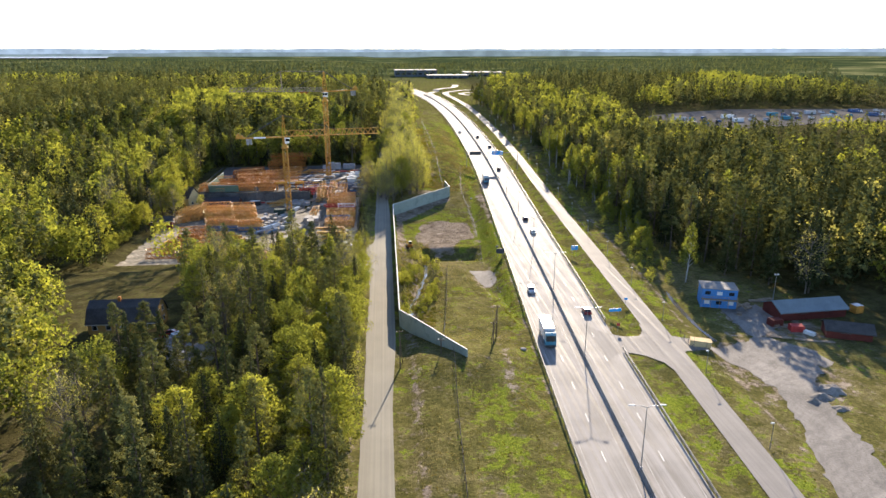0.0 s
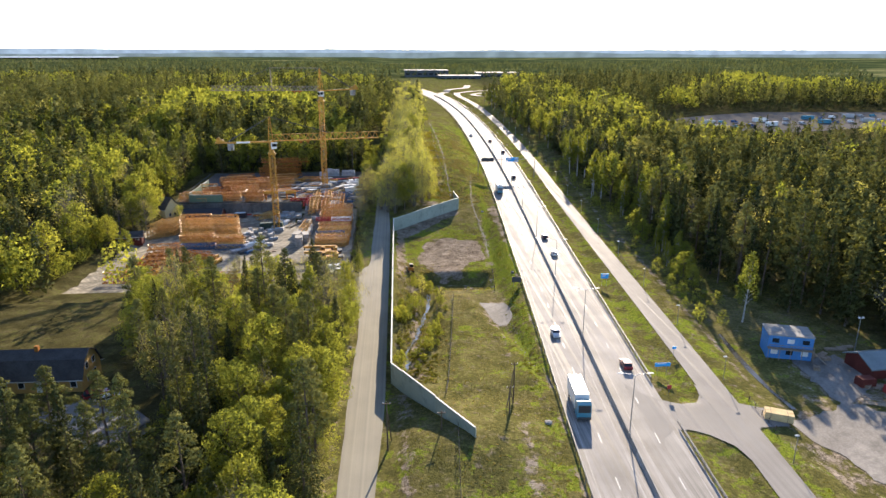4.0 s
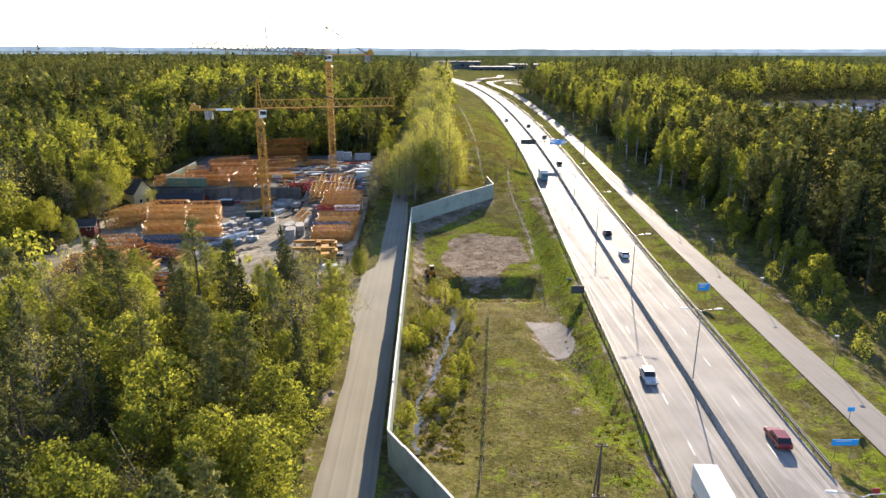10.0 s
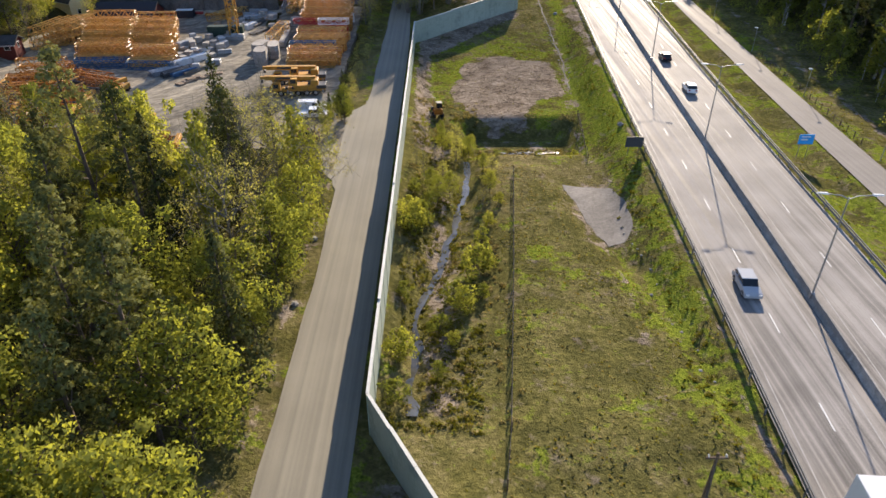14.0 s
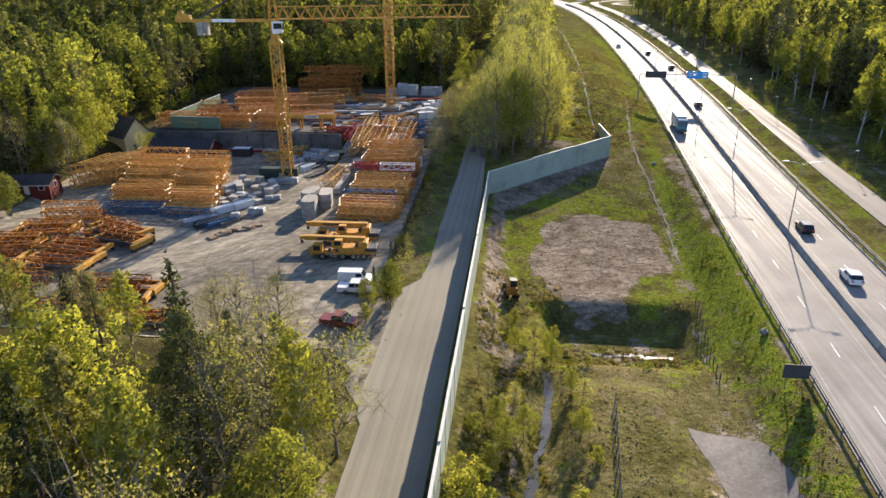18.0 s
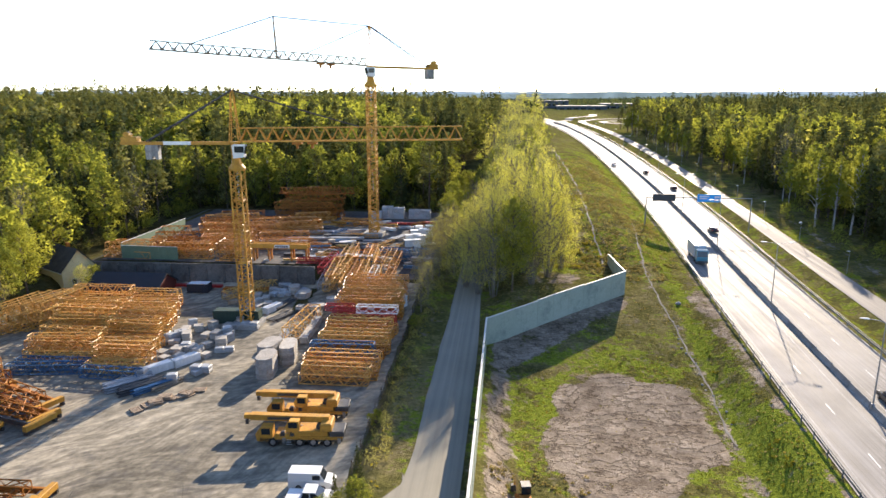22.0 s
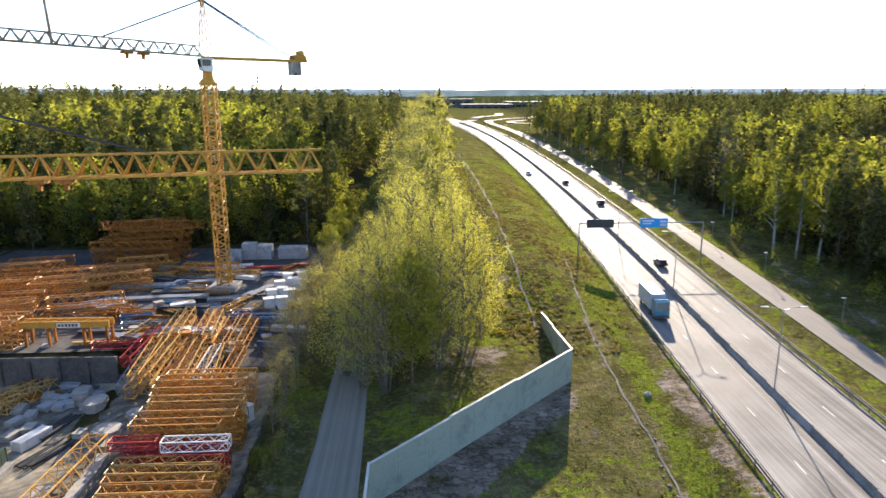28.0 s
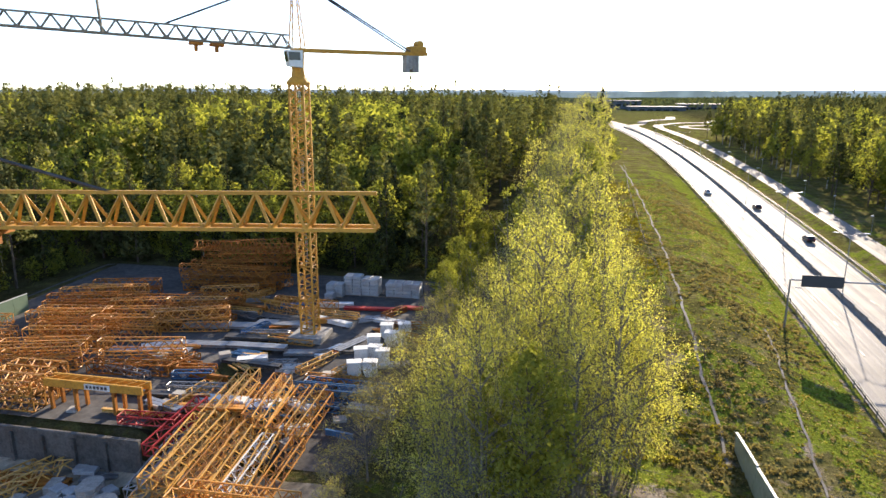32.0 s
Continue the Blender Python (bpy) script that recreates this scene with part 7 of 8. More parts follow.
def truck_crane(m, boom_lift):
    """A three-axle mobile crane along +x with its boom laid over the front."""
    root = thing("truck_crane", m, "yellow three-axle mobile crane with its boom lowered", "mobile crane", "mobile cranes in the yard")
    part("chassis", Build().box(-5.2, -1.25, 0.7, 5.0, 1.25, 1.15, 0.06), M_DARKSTEEL, root)
    part("deck_plate", Build().box(-3.5, -1.27, 1.152, 5.05, 1.27, 1.35, 0.04), M_YELLOW, root)
    for sy in (-1.3, 1.24):
        part("side_board", Build().box(-3.3, sy, 0.95, 4.9, sy + 0.06, 1.13), M_YELLOW, root)
    part("counter_frame", Build().box(3.4, -1.25, 1.353, 5.2, 1.25, 2.0, 0.1), M_DARKSTEEL, root)
    for k in range(5):
        part("deck_locker", Build().box(-3.3 + k * 0.62, -1.22, 1.353, -2.8 + k * 0.62, -0.55, 1.7 + 0.12 * (k % 2), 0.04), M_DARKSTEEL if k % 2 else M_YELLOW, root)
    part("winch_drum", Build().tube([(2.0, -0.7, 2.35), (2.0, 0.25, 2.35)], 0.34, 10), M_DARKSTEEL, root)
    part("exhaust", Build().tube([(3.0, 0.9, 2.0), (3.0, 0.9, 3.3)], 0.1, 6), M_STEEL, root)
    cab = part("driver_cab", Build().prism([(-5.6, 0.7), (-3.6, 0.7), (-3.6, 2.6), (-5.0, 2.6), (-5.7, 1.7)], -1.25, -0.1), M_YELLOW, root)
    part("cab_window", Build().box(-5.0, -1.275, 1.6, -3.9, -1.255, 2.4).add([(-5.71, -1.15, 1.72), (-5.71, -0.2, 1.72), (-5.02, -0.2, 2.58), (-5.02, -1.15, 2.58)], [(3, 2, 1, 0)]), M_GLASS, cab)
    part("slew_deck", Build().box(-1.2, -1.2, 1.4, 3.2, 1.2, 2.0, 0.08), M_YELLOW, root)
    part("crane_cab", Build().prism([(-1.9, 2.0), (-0.3, 2.0), (-0.3, 3.4), (-1.5, 3.4), (-2.0, 2.7)], -1.3, -0.35), M_YELLOW, root)
    part("crane_cab_window", Build().box(-1.6, -1.325, 2.5, -0.5, -1.305, 3.25), M_GLASS, root)
    part("counterweight", Build().box(2.3, -1.25, 2.003, 3.7, 1.25, 3.0, 0.15), M_YELLOW, root)
    boom = part("boom", Build().bar((3.2, 0.35, 3.0), (-6.6, 0.35, 3.2 + boom_lift), 0.85, 0.75), M_YELLOW, root)
    part("inner_boom", Build().bar((-6.6, 0.35, 3.2 + boom_lift), (-7.4, 0.35, 3.22 + boom_lift), 0.62, 0.55), M_YELLOW, boom)
    part("boom_stripe", Build().box(-4.5, -0.09, 3.0, -0.5, -0.082, 3.35), M_DARKSTEEL, boom)
    part("hook_block", Build().box(-7.3, 0.1, 2.2 + boom_lift, -6.9, 0.6, 2.8 + boom_lift, 0.05), M_DARKSTEEL, boom)
    part("lift_ram", Build().tube([(-0.2, 0.35, 1.9), (-3.2, 0.35, 2.85)], 0.16, 8), M_STEEL, boom)
    for x in (-3.6, -0.3, 1.4, 3.1):
        for y in (-1.1, 1.1):
            wheel(root, x, y, 0.58, 0.4)
    for x in (-2.2, 4.6):
        for y in (-1.3, 1.3):
            part("outrigger", Build().box(x - 0.2, y - 0.12, 0.5, x + 0.2, y + 0.12, 1.2), M_STEEL, root)
    part("step_ladder", Build().box(-1.9, -1.32, 0.3, -1.3, -1.26, 0.36).box(-1.9, -1.32, 0.6, -1.3, -1.26, 0.66).box(-1.9, -1.32, 0.9, -1.3, -1.26, 0.96), M_WHITE, root)


truck_crane(at(-21.6, 192.5, 5), 0.1)
truck_crane(at(-22.6, 199.0, 5), 0.0)


def loader():
    root = thing("loader", at(5.5, 183.2, 100), "small rusty brown tracked digger beside the bare earth", "digger")
    for sy in (-0.75, 0.75):
        t = part("track", Build().prism([(-1.2, 0.35), (-0.95, 0.05), (0.95, 0.05), (1.2, 0.35), (0.95, 0.7), (-0.95, 0.7)], sy - 0.22, sy + 0.22), M_BLACK, root)
    part("deck", Build().box(-1.1, -0.8, 0.75, 0.9, 0.8, 1.15, 0.1), M_RUST, root)
    part("cab", Build().box(-0.2, -0.75, 1.153, 0.9, 0.25, 2.5, 0.1), M_GLASS, root)
    part("cab_roof", Build().box(-0.25, -0.8, 2.502, 0.95, 0.3, 2.6, 0.04), M_DARKSTEEL, root)
    part("engine_cover", Build().box(-1.15, -0.7, 1.153, -0.25, 0.75, 1.75, 0.15), M_RUST, root)
    arm = part("arm", Build().bar((0.8, 0.45, 1.1), (2.1, 0.45, 2.6), 0.25).bar((2.1, 0.45, 2.6), (2.9, 0.45, 0.9), 0.2), M_OCHRE, root)
    part("bucket", Build().prism([(2.6, 0.2), (3.2, 0.25), (3.15, 0.9), (2.75, 0.85)], 0.05, 0.85), M_DARKSTEEL, arm)


loader()


def timber_pack():
    """Two strapped packs of sawn boards on bearers."""
    root = thing("timber_pack", pose(68.6, 84.2, gz(68.6, 84.2) + 0.05, 0, 0, -25), "strapped packs of fresh yellow timber on bearers by the gate", "timber stack")
    fresh = surface("fresh_timber", (0.42, 0.3, 0.14), (0.62, 0.47, 0.25), 0.8, 9, 0.8)
    for x in (-1.8, 1.6):
        part("bearer", Build().box(x, -1.1, 0, x + 0.2, 1.1, 0.15), M_PALLET_DARK, root)
    for k in range(7):
        for j in range(2):
            part("board_layer", Build().box(-2.3 + jit(0.08), -1.1 + j * 1.12, 0.153 + k * 0.2, 2.3 + jit(0.08), -0.02 + j * 1.12, 0.34 + k * 0.2, 0.02), fresh, root)
    for x in (-1.4, 1.3):
        part("strap", Build().box(x, -1.12, 0.16, x + 0.06, 1.13, 1.56), M_DARKSTEEL, root)


timber_pack()


# ---- buildings ----
M_OCHREWALL = surface("ochre_boards", (0.34, 0.2, 0.06), (0.5, 0.31, 0.1), 0.4, 6, 0.8)
M_PALEWALL = surface("pale_yellow_boards", (0.56, 0.45, 0.22), (0.74, 0.62, 0.34), 0.4, 6, 0.8)
M_REDWALL = surface("falu_red_boards", (0.075, 0.018, 0.013), (0.135, 0.034, 0.024), 0.4, 6, 0.85)
M_DARKROOF = surface("dark_roof", (0.03, 0.028, 0.027), (0.085, 0.08, 0.075), 0.5, 5, 0.75)
M_TEALROOF = surface("grey_blue_roof", (0.12, 0.15, 0.16), (0.2, 0.24, 0.25), 0.3, 5, 0.55)
M_GREYROOF = surface("grey_roof", (0.12, 0.115, 0.11), (0.22, 0.21, 0.2), 0.5, 5, 0.8)
M_TRIM = plain("white_trim", (0.7, 0.7, 0.67), 0.6)


def house(m, l, w, wall_h, roof_h, wall_mat, roof_mat, label, windows=4, chimney=True, name="house", category="house", eave=0.5, steep=False):
    """A house with its ridge along x; steep gives a mansard with two slopes a side."""
    root = thing(name, m, label, category)
    if steep:
        half = [(-eave, wall_h - 0.5), (w * 0.2, wall_h + roof_h * 0.68), (w / 2, wall_h + roof_h)]
    else:
        half = [(-eave, wall_h - roof_h / (w / 2) * eave), (w / 2, wall_h + roof_h)]
    gable = [(0, -1.2), (w, -1.2), (w, wall_h)] + [(w - y, z) for y, z in half[1:-1]] + [half[-1]] + [(y, z) for y, z in reversed(half[1:-1])] + [(0, wall_h)]
    n = len(gable)
    vs = [(x, y, z) for x in (0, l) for y, z in gable]
    part("wall", Build().add(vs, [tuple(reversed(range(n))), tuple(range(n, 2 * n))] + [(i, (i + 1) % n, (i + 1) % n + n, i + n) for i in (0, 1, n - 1)]), wall_mat, root)
    for side in (0, 1):
        for (ya, za), (yb, zb) in zip(half[:-1], half[1:]):
            y0, y1 = (ya, yb) if side == 0 else (w - ya, w - yb)
            slope = part("roof", Build().add([(-eave, y0, za), (l + eave, y0, za), (l + eave, y1, zb), (-eave, y1, zb), (-eave, y0, za + 0.22), (l + eave, y0, za + 0.22), (l + eave, y1, zb + 0.22), (-eave, y1, zb + 0.22)],
                         [(0, 1, 2, 3), (7, 6, 5, 4), (0, 4, 5, 1), (2, 6, 7, 3), (1, 5, 6, 2), (3, 7, 4, 0)]), roof_mat, root)
            if ya < 0:
                part("gutter", Build().bar((-eave, y0, za + 0.02), (l + eave, y0, za + 0.02), 0.14), M_TRIM if windows else roof_mat, slope)
    if chimney:
        part("chimney", Build().box(l * 0.4, w * 0.42, wall_h + roof_h * 0.6, l * 0.4 + 0.7, w * 0.42 + 0.7, wall_h + roof_h + 1.0, 0.05), M_RUST, root)
    for k in range(windows):
        x = l * (k + 0.5) / windows
        if k == windows // 2:
            d = part("door", Build().box(x - 0.5, -0.05, 0, x + 0.5, -0.012, 2.05), M_TRIM, root)
            part("door_handle", Build().box(x + 0.32, -0.1, 1.0, x + 0.42, -0.052, 1.06), M_STEEL, d)
            continue
        f = part("window", Build().box(x - 0.6, -0.06, 0.9, x + 0.6, -0.012, 2.2), M_TRIM, root)
        part("pane", Build().box(x - 0.5, -0.075, 1.0, x + 0.5, -0.062, 2.1), M_GLASS, f)
    for x0, sx in ((l + 0.012, 1), (-0.06, -1)) if windows else ():
        for z0 in (0.9, wall_h + 0.5) if steep else (0.9,):
            for y in ((w * 0.33, w * 0.67) if wall_h > 2.6 else (w * 0.5,)):
                f = part("window", Build().box(x0, y - 0.55, z0, x0 + 0.05, y + 0.55, z0 + 1.3), M_TRIM, root)
                xe = x0 + 0.052 if sx > 0 else x0 - 0.014
                part("pane", Build().box(xe, y - 0.45, z0 + 0.1, xe + 0.012, y + 0.45, z0 + 1.2), M_GLASS, f)
    if not windows:
        d = part("sliding_door", Build().box(l * 0.3, -0.06, 0, l * 0.3 + 2.4, -0.012, 2.2), wall_mat, root)
        for z in (0.1, 2.0):
            part("door_batten", Build().box(l * 0.3, -0.09, z, l * 0.3 + 2.4, -0.062, z + 0.12), M_DARKSTEEL, d)
    return root


house(pose(-72.6, 99.3, 1.9, 0, 0, 0), 15.5, 8.0, 2.9, 3.9, M_OCHREWALL, M_DARKROOF, "yellow wooden house with a dark mansard roof among trees", 5, True, "house", "house", 0.4, True)
house(pose(-86.8, 251.2, -2.2, 0, 0, 150), 9.5, 7.0, 4.4, 3.9, M_PALEWALL, M_DARKROOF, "pale yellow house with a steep dark roof behind the yard", 3)
house(pose(-83.5, 242.6, -2.7, 0, 0, 1), 15.2, 8.4, 1.9, 2.4, M_REDWALL, M_TARP, "long low shed with a dark blue roof and red gable", 0, False, "shed", "shed", 0.3)
house(pose(-97.0, 212.0, -2.2, 0, 0, 10), 9.0, 5.0, 2.2, 1.2, M_REDWALL, M_DARKROOF, "low red shed with a dark roof", 3, False, "shed", "shed")
house(pose(-44.6, 78.6, 1.2, 0, 0, 62), 8.0, 5.0, 2.2, 1.1, M_TRIM, M_GREYROOF, "low pale garage with a grey roof beside the drive", 0, False, "garage", "garage")
house(pose(98.9, 101.6, -3.0, 0, 0, 4), 19.0, 7.5, 2.9, 1.7, M_REDWALL, M_TEALROOF, "long dark red wooden building with a grey-blue roof", 0, False)
house(pose(104.2, 90.9, -3.0, 0, 0, -23), 10.0, 5.5, 2.7, 1.3, M_REDWALL, M_DARKROOF, "dark red wooden shed with a dark grey roof", 0, False, "shed", "shed")
house(pose(-128.0, 205.0, 0.5, 0, 0, 25), 11.0, 8.0, 3.0, 2.6, M_TRIM, M_DARKROOF, "white house with a dark roof in a clearing", 4)


def site_office():
    """Two storeys of blue site cabins."""
    root = thing("site_office", pose(82.6, 112.6, gz(86, 113) + 0.05, 0, 0, -17), "two-storey stack of bright blue site cabins with a pale flat roof", "site cabins")
    blue = plain("bright_blue_sheet", (0.06, 0.22, 0.5), 0.5)
    for z in (0, 2.7):
        for k in range(3):
            c = part("cabin", Build().box(k * 3.05, 0, z, k * 3.05 + 3.0, 6.0, z + 2.65, 0.03), blue, root)
            part("window", Build().box(k * 3.05 + 0.8, -0.04, z + 1.0, k * 3.05 + 2.2, -0.005, z + 2.0), M_GLASS if (k + (z > 0)) % 2 else M_TRIM, c)
    part("roof", Build().box(-0.2, -0.2, 5.36, 9.3, 6.2, 5.55, 0.05), M_CONC, root)
    part("balcony", Build().box(-0.1, -1.2, 2.55, 9.2, -0.06, 2.68), M_PALLET, root)
    for k in range(5):
        part("balcony_post", Build().box(k * 2.25, -1.2, 0, k * 2.25 + 0.1, -1.1, 3.6), M_PALLET, root)
    part("handrail", Build().bar((0, -1.15, 3.6), (9.1, -1.15, 3.6), 0.08), M_PALLET, root)
    part("stair", Build().add([(9.2, -1.2, 2.6), (9.2, -0.3, 2.6), (12.0, -0.3, 0.0), (12.0, -1.2, 0.0), (9.2, -1.2, 2.45), (9.2, -0.3, 2.45), (11.8, -0.3, 0.0), (11.8, -1.2, 0.0)], [(0, 3, 2, 1), (4, 5, 6, 7), (0, 4, 7, 3), (1, 2, 6, 5)]), M_PALLET, root)


site_office()


def light_mast(x, y, h):
    root = thing("light_mast", pose(x, y, gz(x, y)), "slim steel mast with a floodlight beside the site cabins", "light mast")
    part("pole", Build().tube([(0, 0, -0.3), (0, 0, h)], [0.12, 0.07], 8), M_STEEL, root)
    part("crossbar", Build().box(-0.6, -0.05, h - 0.2, 0.6, 0.05, h - 0.1), M_STEEL, root)
    for k in (-0.45, 0.45):
        part("floodlight", Build().box(k - 0.2, -0.2, h - 0.1, k + 0.2, 0.1, h + 0.25, 0.05), M_WHITE, root)


light_mast(104.5, 114.5, 8.0)


def timber_stack(x, y, turn, l, n):
    root = thing("timber_stack", pose(x, y, gz(x, y) + 0.05, 0, 0, turn), "low stack of sawn timber on the gravel", "timber stack", "timber by the red buildings")
    for k in range(n):
        part("plank", Build().box(jit(0.3), (k % 4) * 0.3, (k // 4) * 0.12, l + jit(0.3), (k % 4) * 0.3 + 0.25, (k // 4) * 0.12 + 0.1), M_PALLET, root)


for x_, y_, t_, l_, n_ in ((98, 114.6, -5, 4.5, 12), (101.5, 115.2, 8, 4, 8), (94.5, 111.5, 30, 3, 12), (90.5, 92.2, -20, 5, 8), (95.8, 90.0, -20, 5, 8), (101.2, 88.2, -18, 3, 4), (97.0, 97.5, 15, 3, 8)):
    timber_stack(x_, y_, t_, l_, n_)
container(94.5, 98.0, 5, 3.2, 2.2, 1.8, M_REDWALL, "small dark red shed box on the gravel")
container(100.0, 93.6, -60, 2.6, 1.2, 0.9, M_WHITE, "white covered trailer on the gravel", "trailer")
container(121.5, 104, 10, 2.5, 2.2, 2.2, M_ORANGE, "small orange cabin with a white roof", "cabin", 0, M_WHITE)
container(97.5, 94.5, -10, 3.2, 2.2, 1.6, M_RED, "small red steel box on the gravel")
for k_, (x_, y_, r_, h_) in enumerate(((87.5, 64.8, 3.0, 1.3), (83.5, 62.2, 2.2, 1.0), (80.8, 60.6, 1.6, 0.8), (84.2, 57.6, 1.8, 0.7))):
    b_ = Build()
    rings_ = 6
    for i in range(rings_ + 1):
        f_ = i / rings_
        for j in range(18):
            a_ = 2 * math.pi * j / 18
            q_ = r_ * (1 - f_) * (1 + 0.45 * noise.noise((math.cos(a_) * 1.7 + k_ * 7, math.sin(a_) * 1.7, f_ * 2)))
            px_, py_ = x_ + math.cos(a_) * q_, y_ + math.sin(a_) * q_ * 0.8
            b_.v.append((px_, py_, gz(px_, py_) + h_ * f_ ** 0.75 * (1 + 0.5 * noise.noise((px_ * 1.1, py_ * 1.1, 4.0))) - 0.05))
    b_.f = [(i * 18 + j, i * 18 + (j + 1) % 18, (i + 1) * 18 + (j + 1) % 18, (i + 1) * 18 + j) for i in range(rings_) for j in range(18)]
    tagged(part("gravel_heap", b_, M_GRAVEL), "heap of dark grey gravel beside the track", "gravel pile", "gravel piles")
for x_, y_, t_ in ((93, 112, 20), (95, 110.5, 5), (90.5, 106.5, 60), (98, 101, 10), (96, 98.5, 30)):
    pallet(x_, y_, t_, 0.5)


# ---- signs, poles and fences ----
M_SIGNBACK = plain("sign_back", (0.07, 0.072, 0.075), 0.6)
M_SIGNBLUE = plain("sign_blue", (0.03, 0.33, 0.75), 0.4, 0, 0.05)
M_WOODPOLE = surface("tarred_pole", (0.07, 0.05, 0.035), (0.17, 0.125, 0.085), 1, 8, 0.9)


def road_sign(x, y, z_mid, w, h, front, label, posts=2, turn=0.0, marks=0):
    g = gz(x, y)
    root = thing("road_sign", pose(x, y, g, 0, 0, turn), label, "road sign", "road signs")
    part("panel", Build().box(-w / 2, -0.04, z_mid - g - h / 2, w / 2, 0.04, z_mid - g + h / 2), front, root)
    for k in range(marks):
        z = z_mid - g + h * (0.28 - 0.3 * k)
        part("lettering_bar", Build().box(-w * 0.36, -0.052, z - h * 0.07, w * (0.1 + 0.13 * ((k + 1) % 2)), -0.042, z + h * 0.07), M_WHITE, root)
    for k in range(posts):
        px = 0 if posts == 1 else (-w * 0.3 + k * w * 0.6)
        part("post", Build().tube([(px, 0.09, -0.3), (px, 0.09, z_mid - g + h / 2 - 0.05)], 0.05, 6), M_STEEL, root)


road_sign(31.6, 101.3, -0.9, 3.4, 0.9, M_SIGNBACK, "back of a grey road sign on the bank")
road_sign(34.6, 157.0, 1.2, 2.6, 1.6, M_SIGNBACK, "back of a grey road sign on two posts")
road_sign(59.4, 156.0, 2.0, 2.2, 1.5, M_SIGNBLUE, "blue road sign with white lettering", 2, 0, 2)
road_sign(54.8, 102.7, 1.8, 3.2, 0.8, M_SIGNBLUE, "low blue direction sign with white lettering", 2, 0, 1)
road_sign(52.4, 93.5, 1.9, 0.8, 0.8, M_RED, "small red and white road sign", 1)
road_sign(60.5, 110.5, 1.6, 0.9, 0.6, M_SIGNBLUE, "small blue path sign", 1)


def sign_gantry():
    """A light portal over both carriageways with two sign panels."""
    y = 304.0
    root = thing("sign_gantry", Matrix.Translation((0, y, 0)), "slim steel gantry with a dark and a blue sign panel", "sign gantry")
    zb = float(road_z(y))
    for x, nm in ((41.5, "mast"), (69.5, "mast")):
        part(nm, Build().tube([(x, 0, gz(x, y) - 0.3), (x, 0, 11.0)], [0.2, 0.14], 8), M_STEEL, root)
    part("beam", Build().tube([(41.5, 0, 10.9), (69.5, 0, 10.9)], 0.12, 8), M_STEEL, root)
    part("dark_panel", Build().box(43.1, -0.2, 9.9, 49.2, -0.13, 11.8), M_SIGNBACK, root, "dark unlit back of a sign panel")
    blue = part("blue_panel", Build().box(55.1, -0.2, 9.8, 61.3, -0.13, 11.9), M_SIGNBLUE, root, "blue direction panel with white and yellow fields")
    part("lettering_bar", Build().box(55.6, -0.215, 11.2, 58.2, -0.202, 11.5).box(55.6, -0.215, 10.6, 57.6, -0.202, 10.9), M_WHITE, blue)
    part("yellow_field", Build().box(59.6, -0.215, 10.1, 61.0, -0.202, 10.7), M_CAP, blue)
    part("lettering_bar", Build().box(59.6, -0.215, 11.0, 61.0, -0.202, 11.4), M_WHITE, blue)


sign_gantry()


def wood_pole(x, y, top, label, stay=None):
    g = gz(x, y)
    root = thing("utility_pole", pose(x, y, g), label, "utility pole", "wooden poles")
    part("pole", Build().tube([(0, 0, -0.5), (0, 0, top - g)], [0.15, 0.1], 8), M_WOODPOLE, root)
    part("crossarm", Build().box(-0.7, -0.06, top - g - 0.5, 0.7, 0.06, top - g - 0.36), M_WOODPOLE, root)
    for k in (-0.55, 0, 0.55):
        part("insulator", Build().tube([(k, 0, top - g - 0.36), (k, 0, top - g - 0.15)], 0.05, 6), M_WHITE, root)
    if stay:
        part("stay_pole", Build().tube([(0, 0, top - g - 0.8), (stay[0], stay[1], -0.3)], [0.08, 0.11], 6), M_WOODPOLE, root)


wood_pole(-0.5, 80.2, 8.6, "wooden pole beside the side road with a slanting stay", (0.6, 3.0))
wood_pole(22.9, 94.5, 7.6, "wooden pole with a leaning strut in the grass", (-2.2, -4.5))
wood_pole(21.0, 88.0, 6.4, "wooden pole with a leaning strut in the grass", (1.5, 4.0))
wood_pole(8.5, 82.0, 5.5, "wooden pole behind the noise barrier")


def wire_fence(points, label, post_h=1.2, gap=3.0, bars=3):
    root = thing("wire_fence", Matrix(), label, "fence", "fences")
    post = Build().box(-0.05, -0.05, -0.4, 0.05, 0.05, post_h, 0.02).mesh("fence_post", M_WOODPOLE)
    line = []
    for a, b in zip(points[:-1], points[1:]):
        a, b = Vector(a), Vector(b)
        n = max(1, int((b - a).length / gap))
        line += [a.lerp(b, i / n) for i in range(n)]
    line.append(Vector(points[-1]))
    for p in line:
        o = part("fence_post", post, None, root)
        o.location = (p.x, p.y, gz(p.x, p.y))
    for k in range(bars):
        z = post_h * (k + 1) / (bars + 0.3)
        part("wire", Build().tube([(p.x, p.y, gz(p.x, p.y) + z) for p in line], 0.02, 4), M_DARKSTEEL, root)


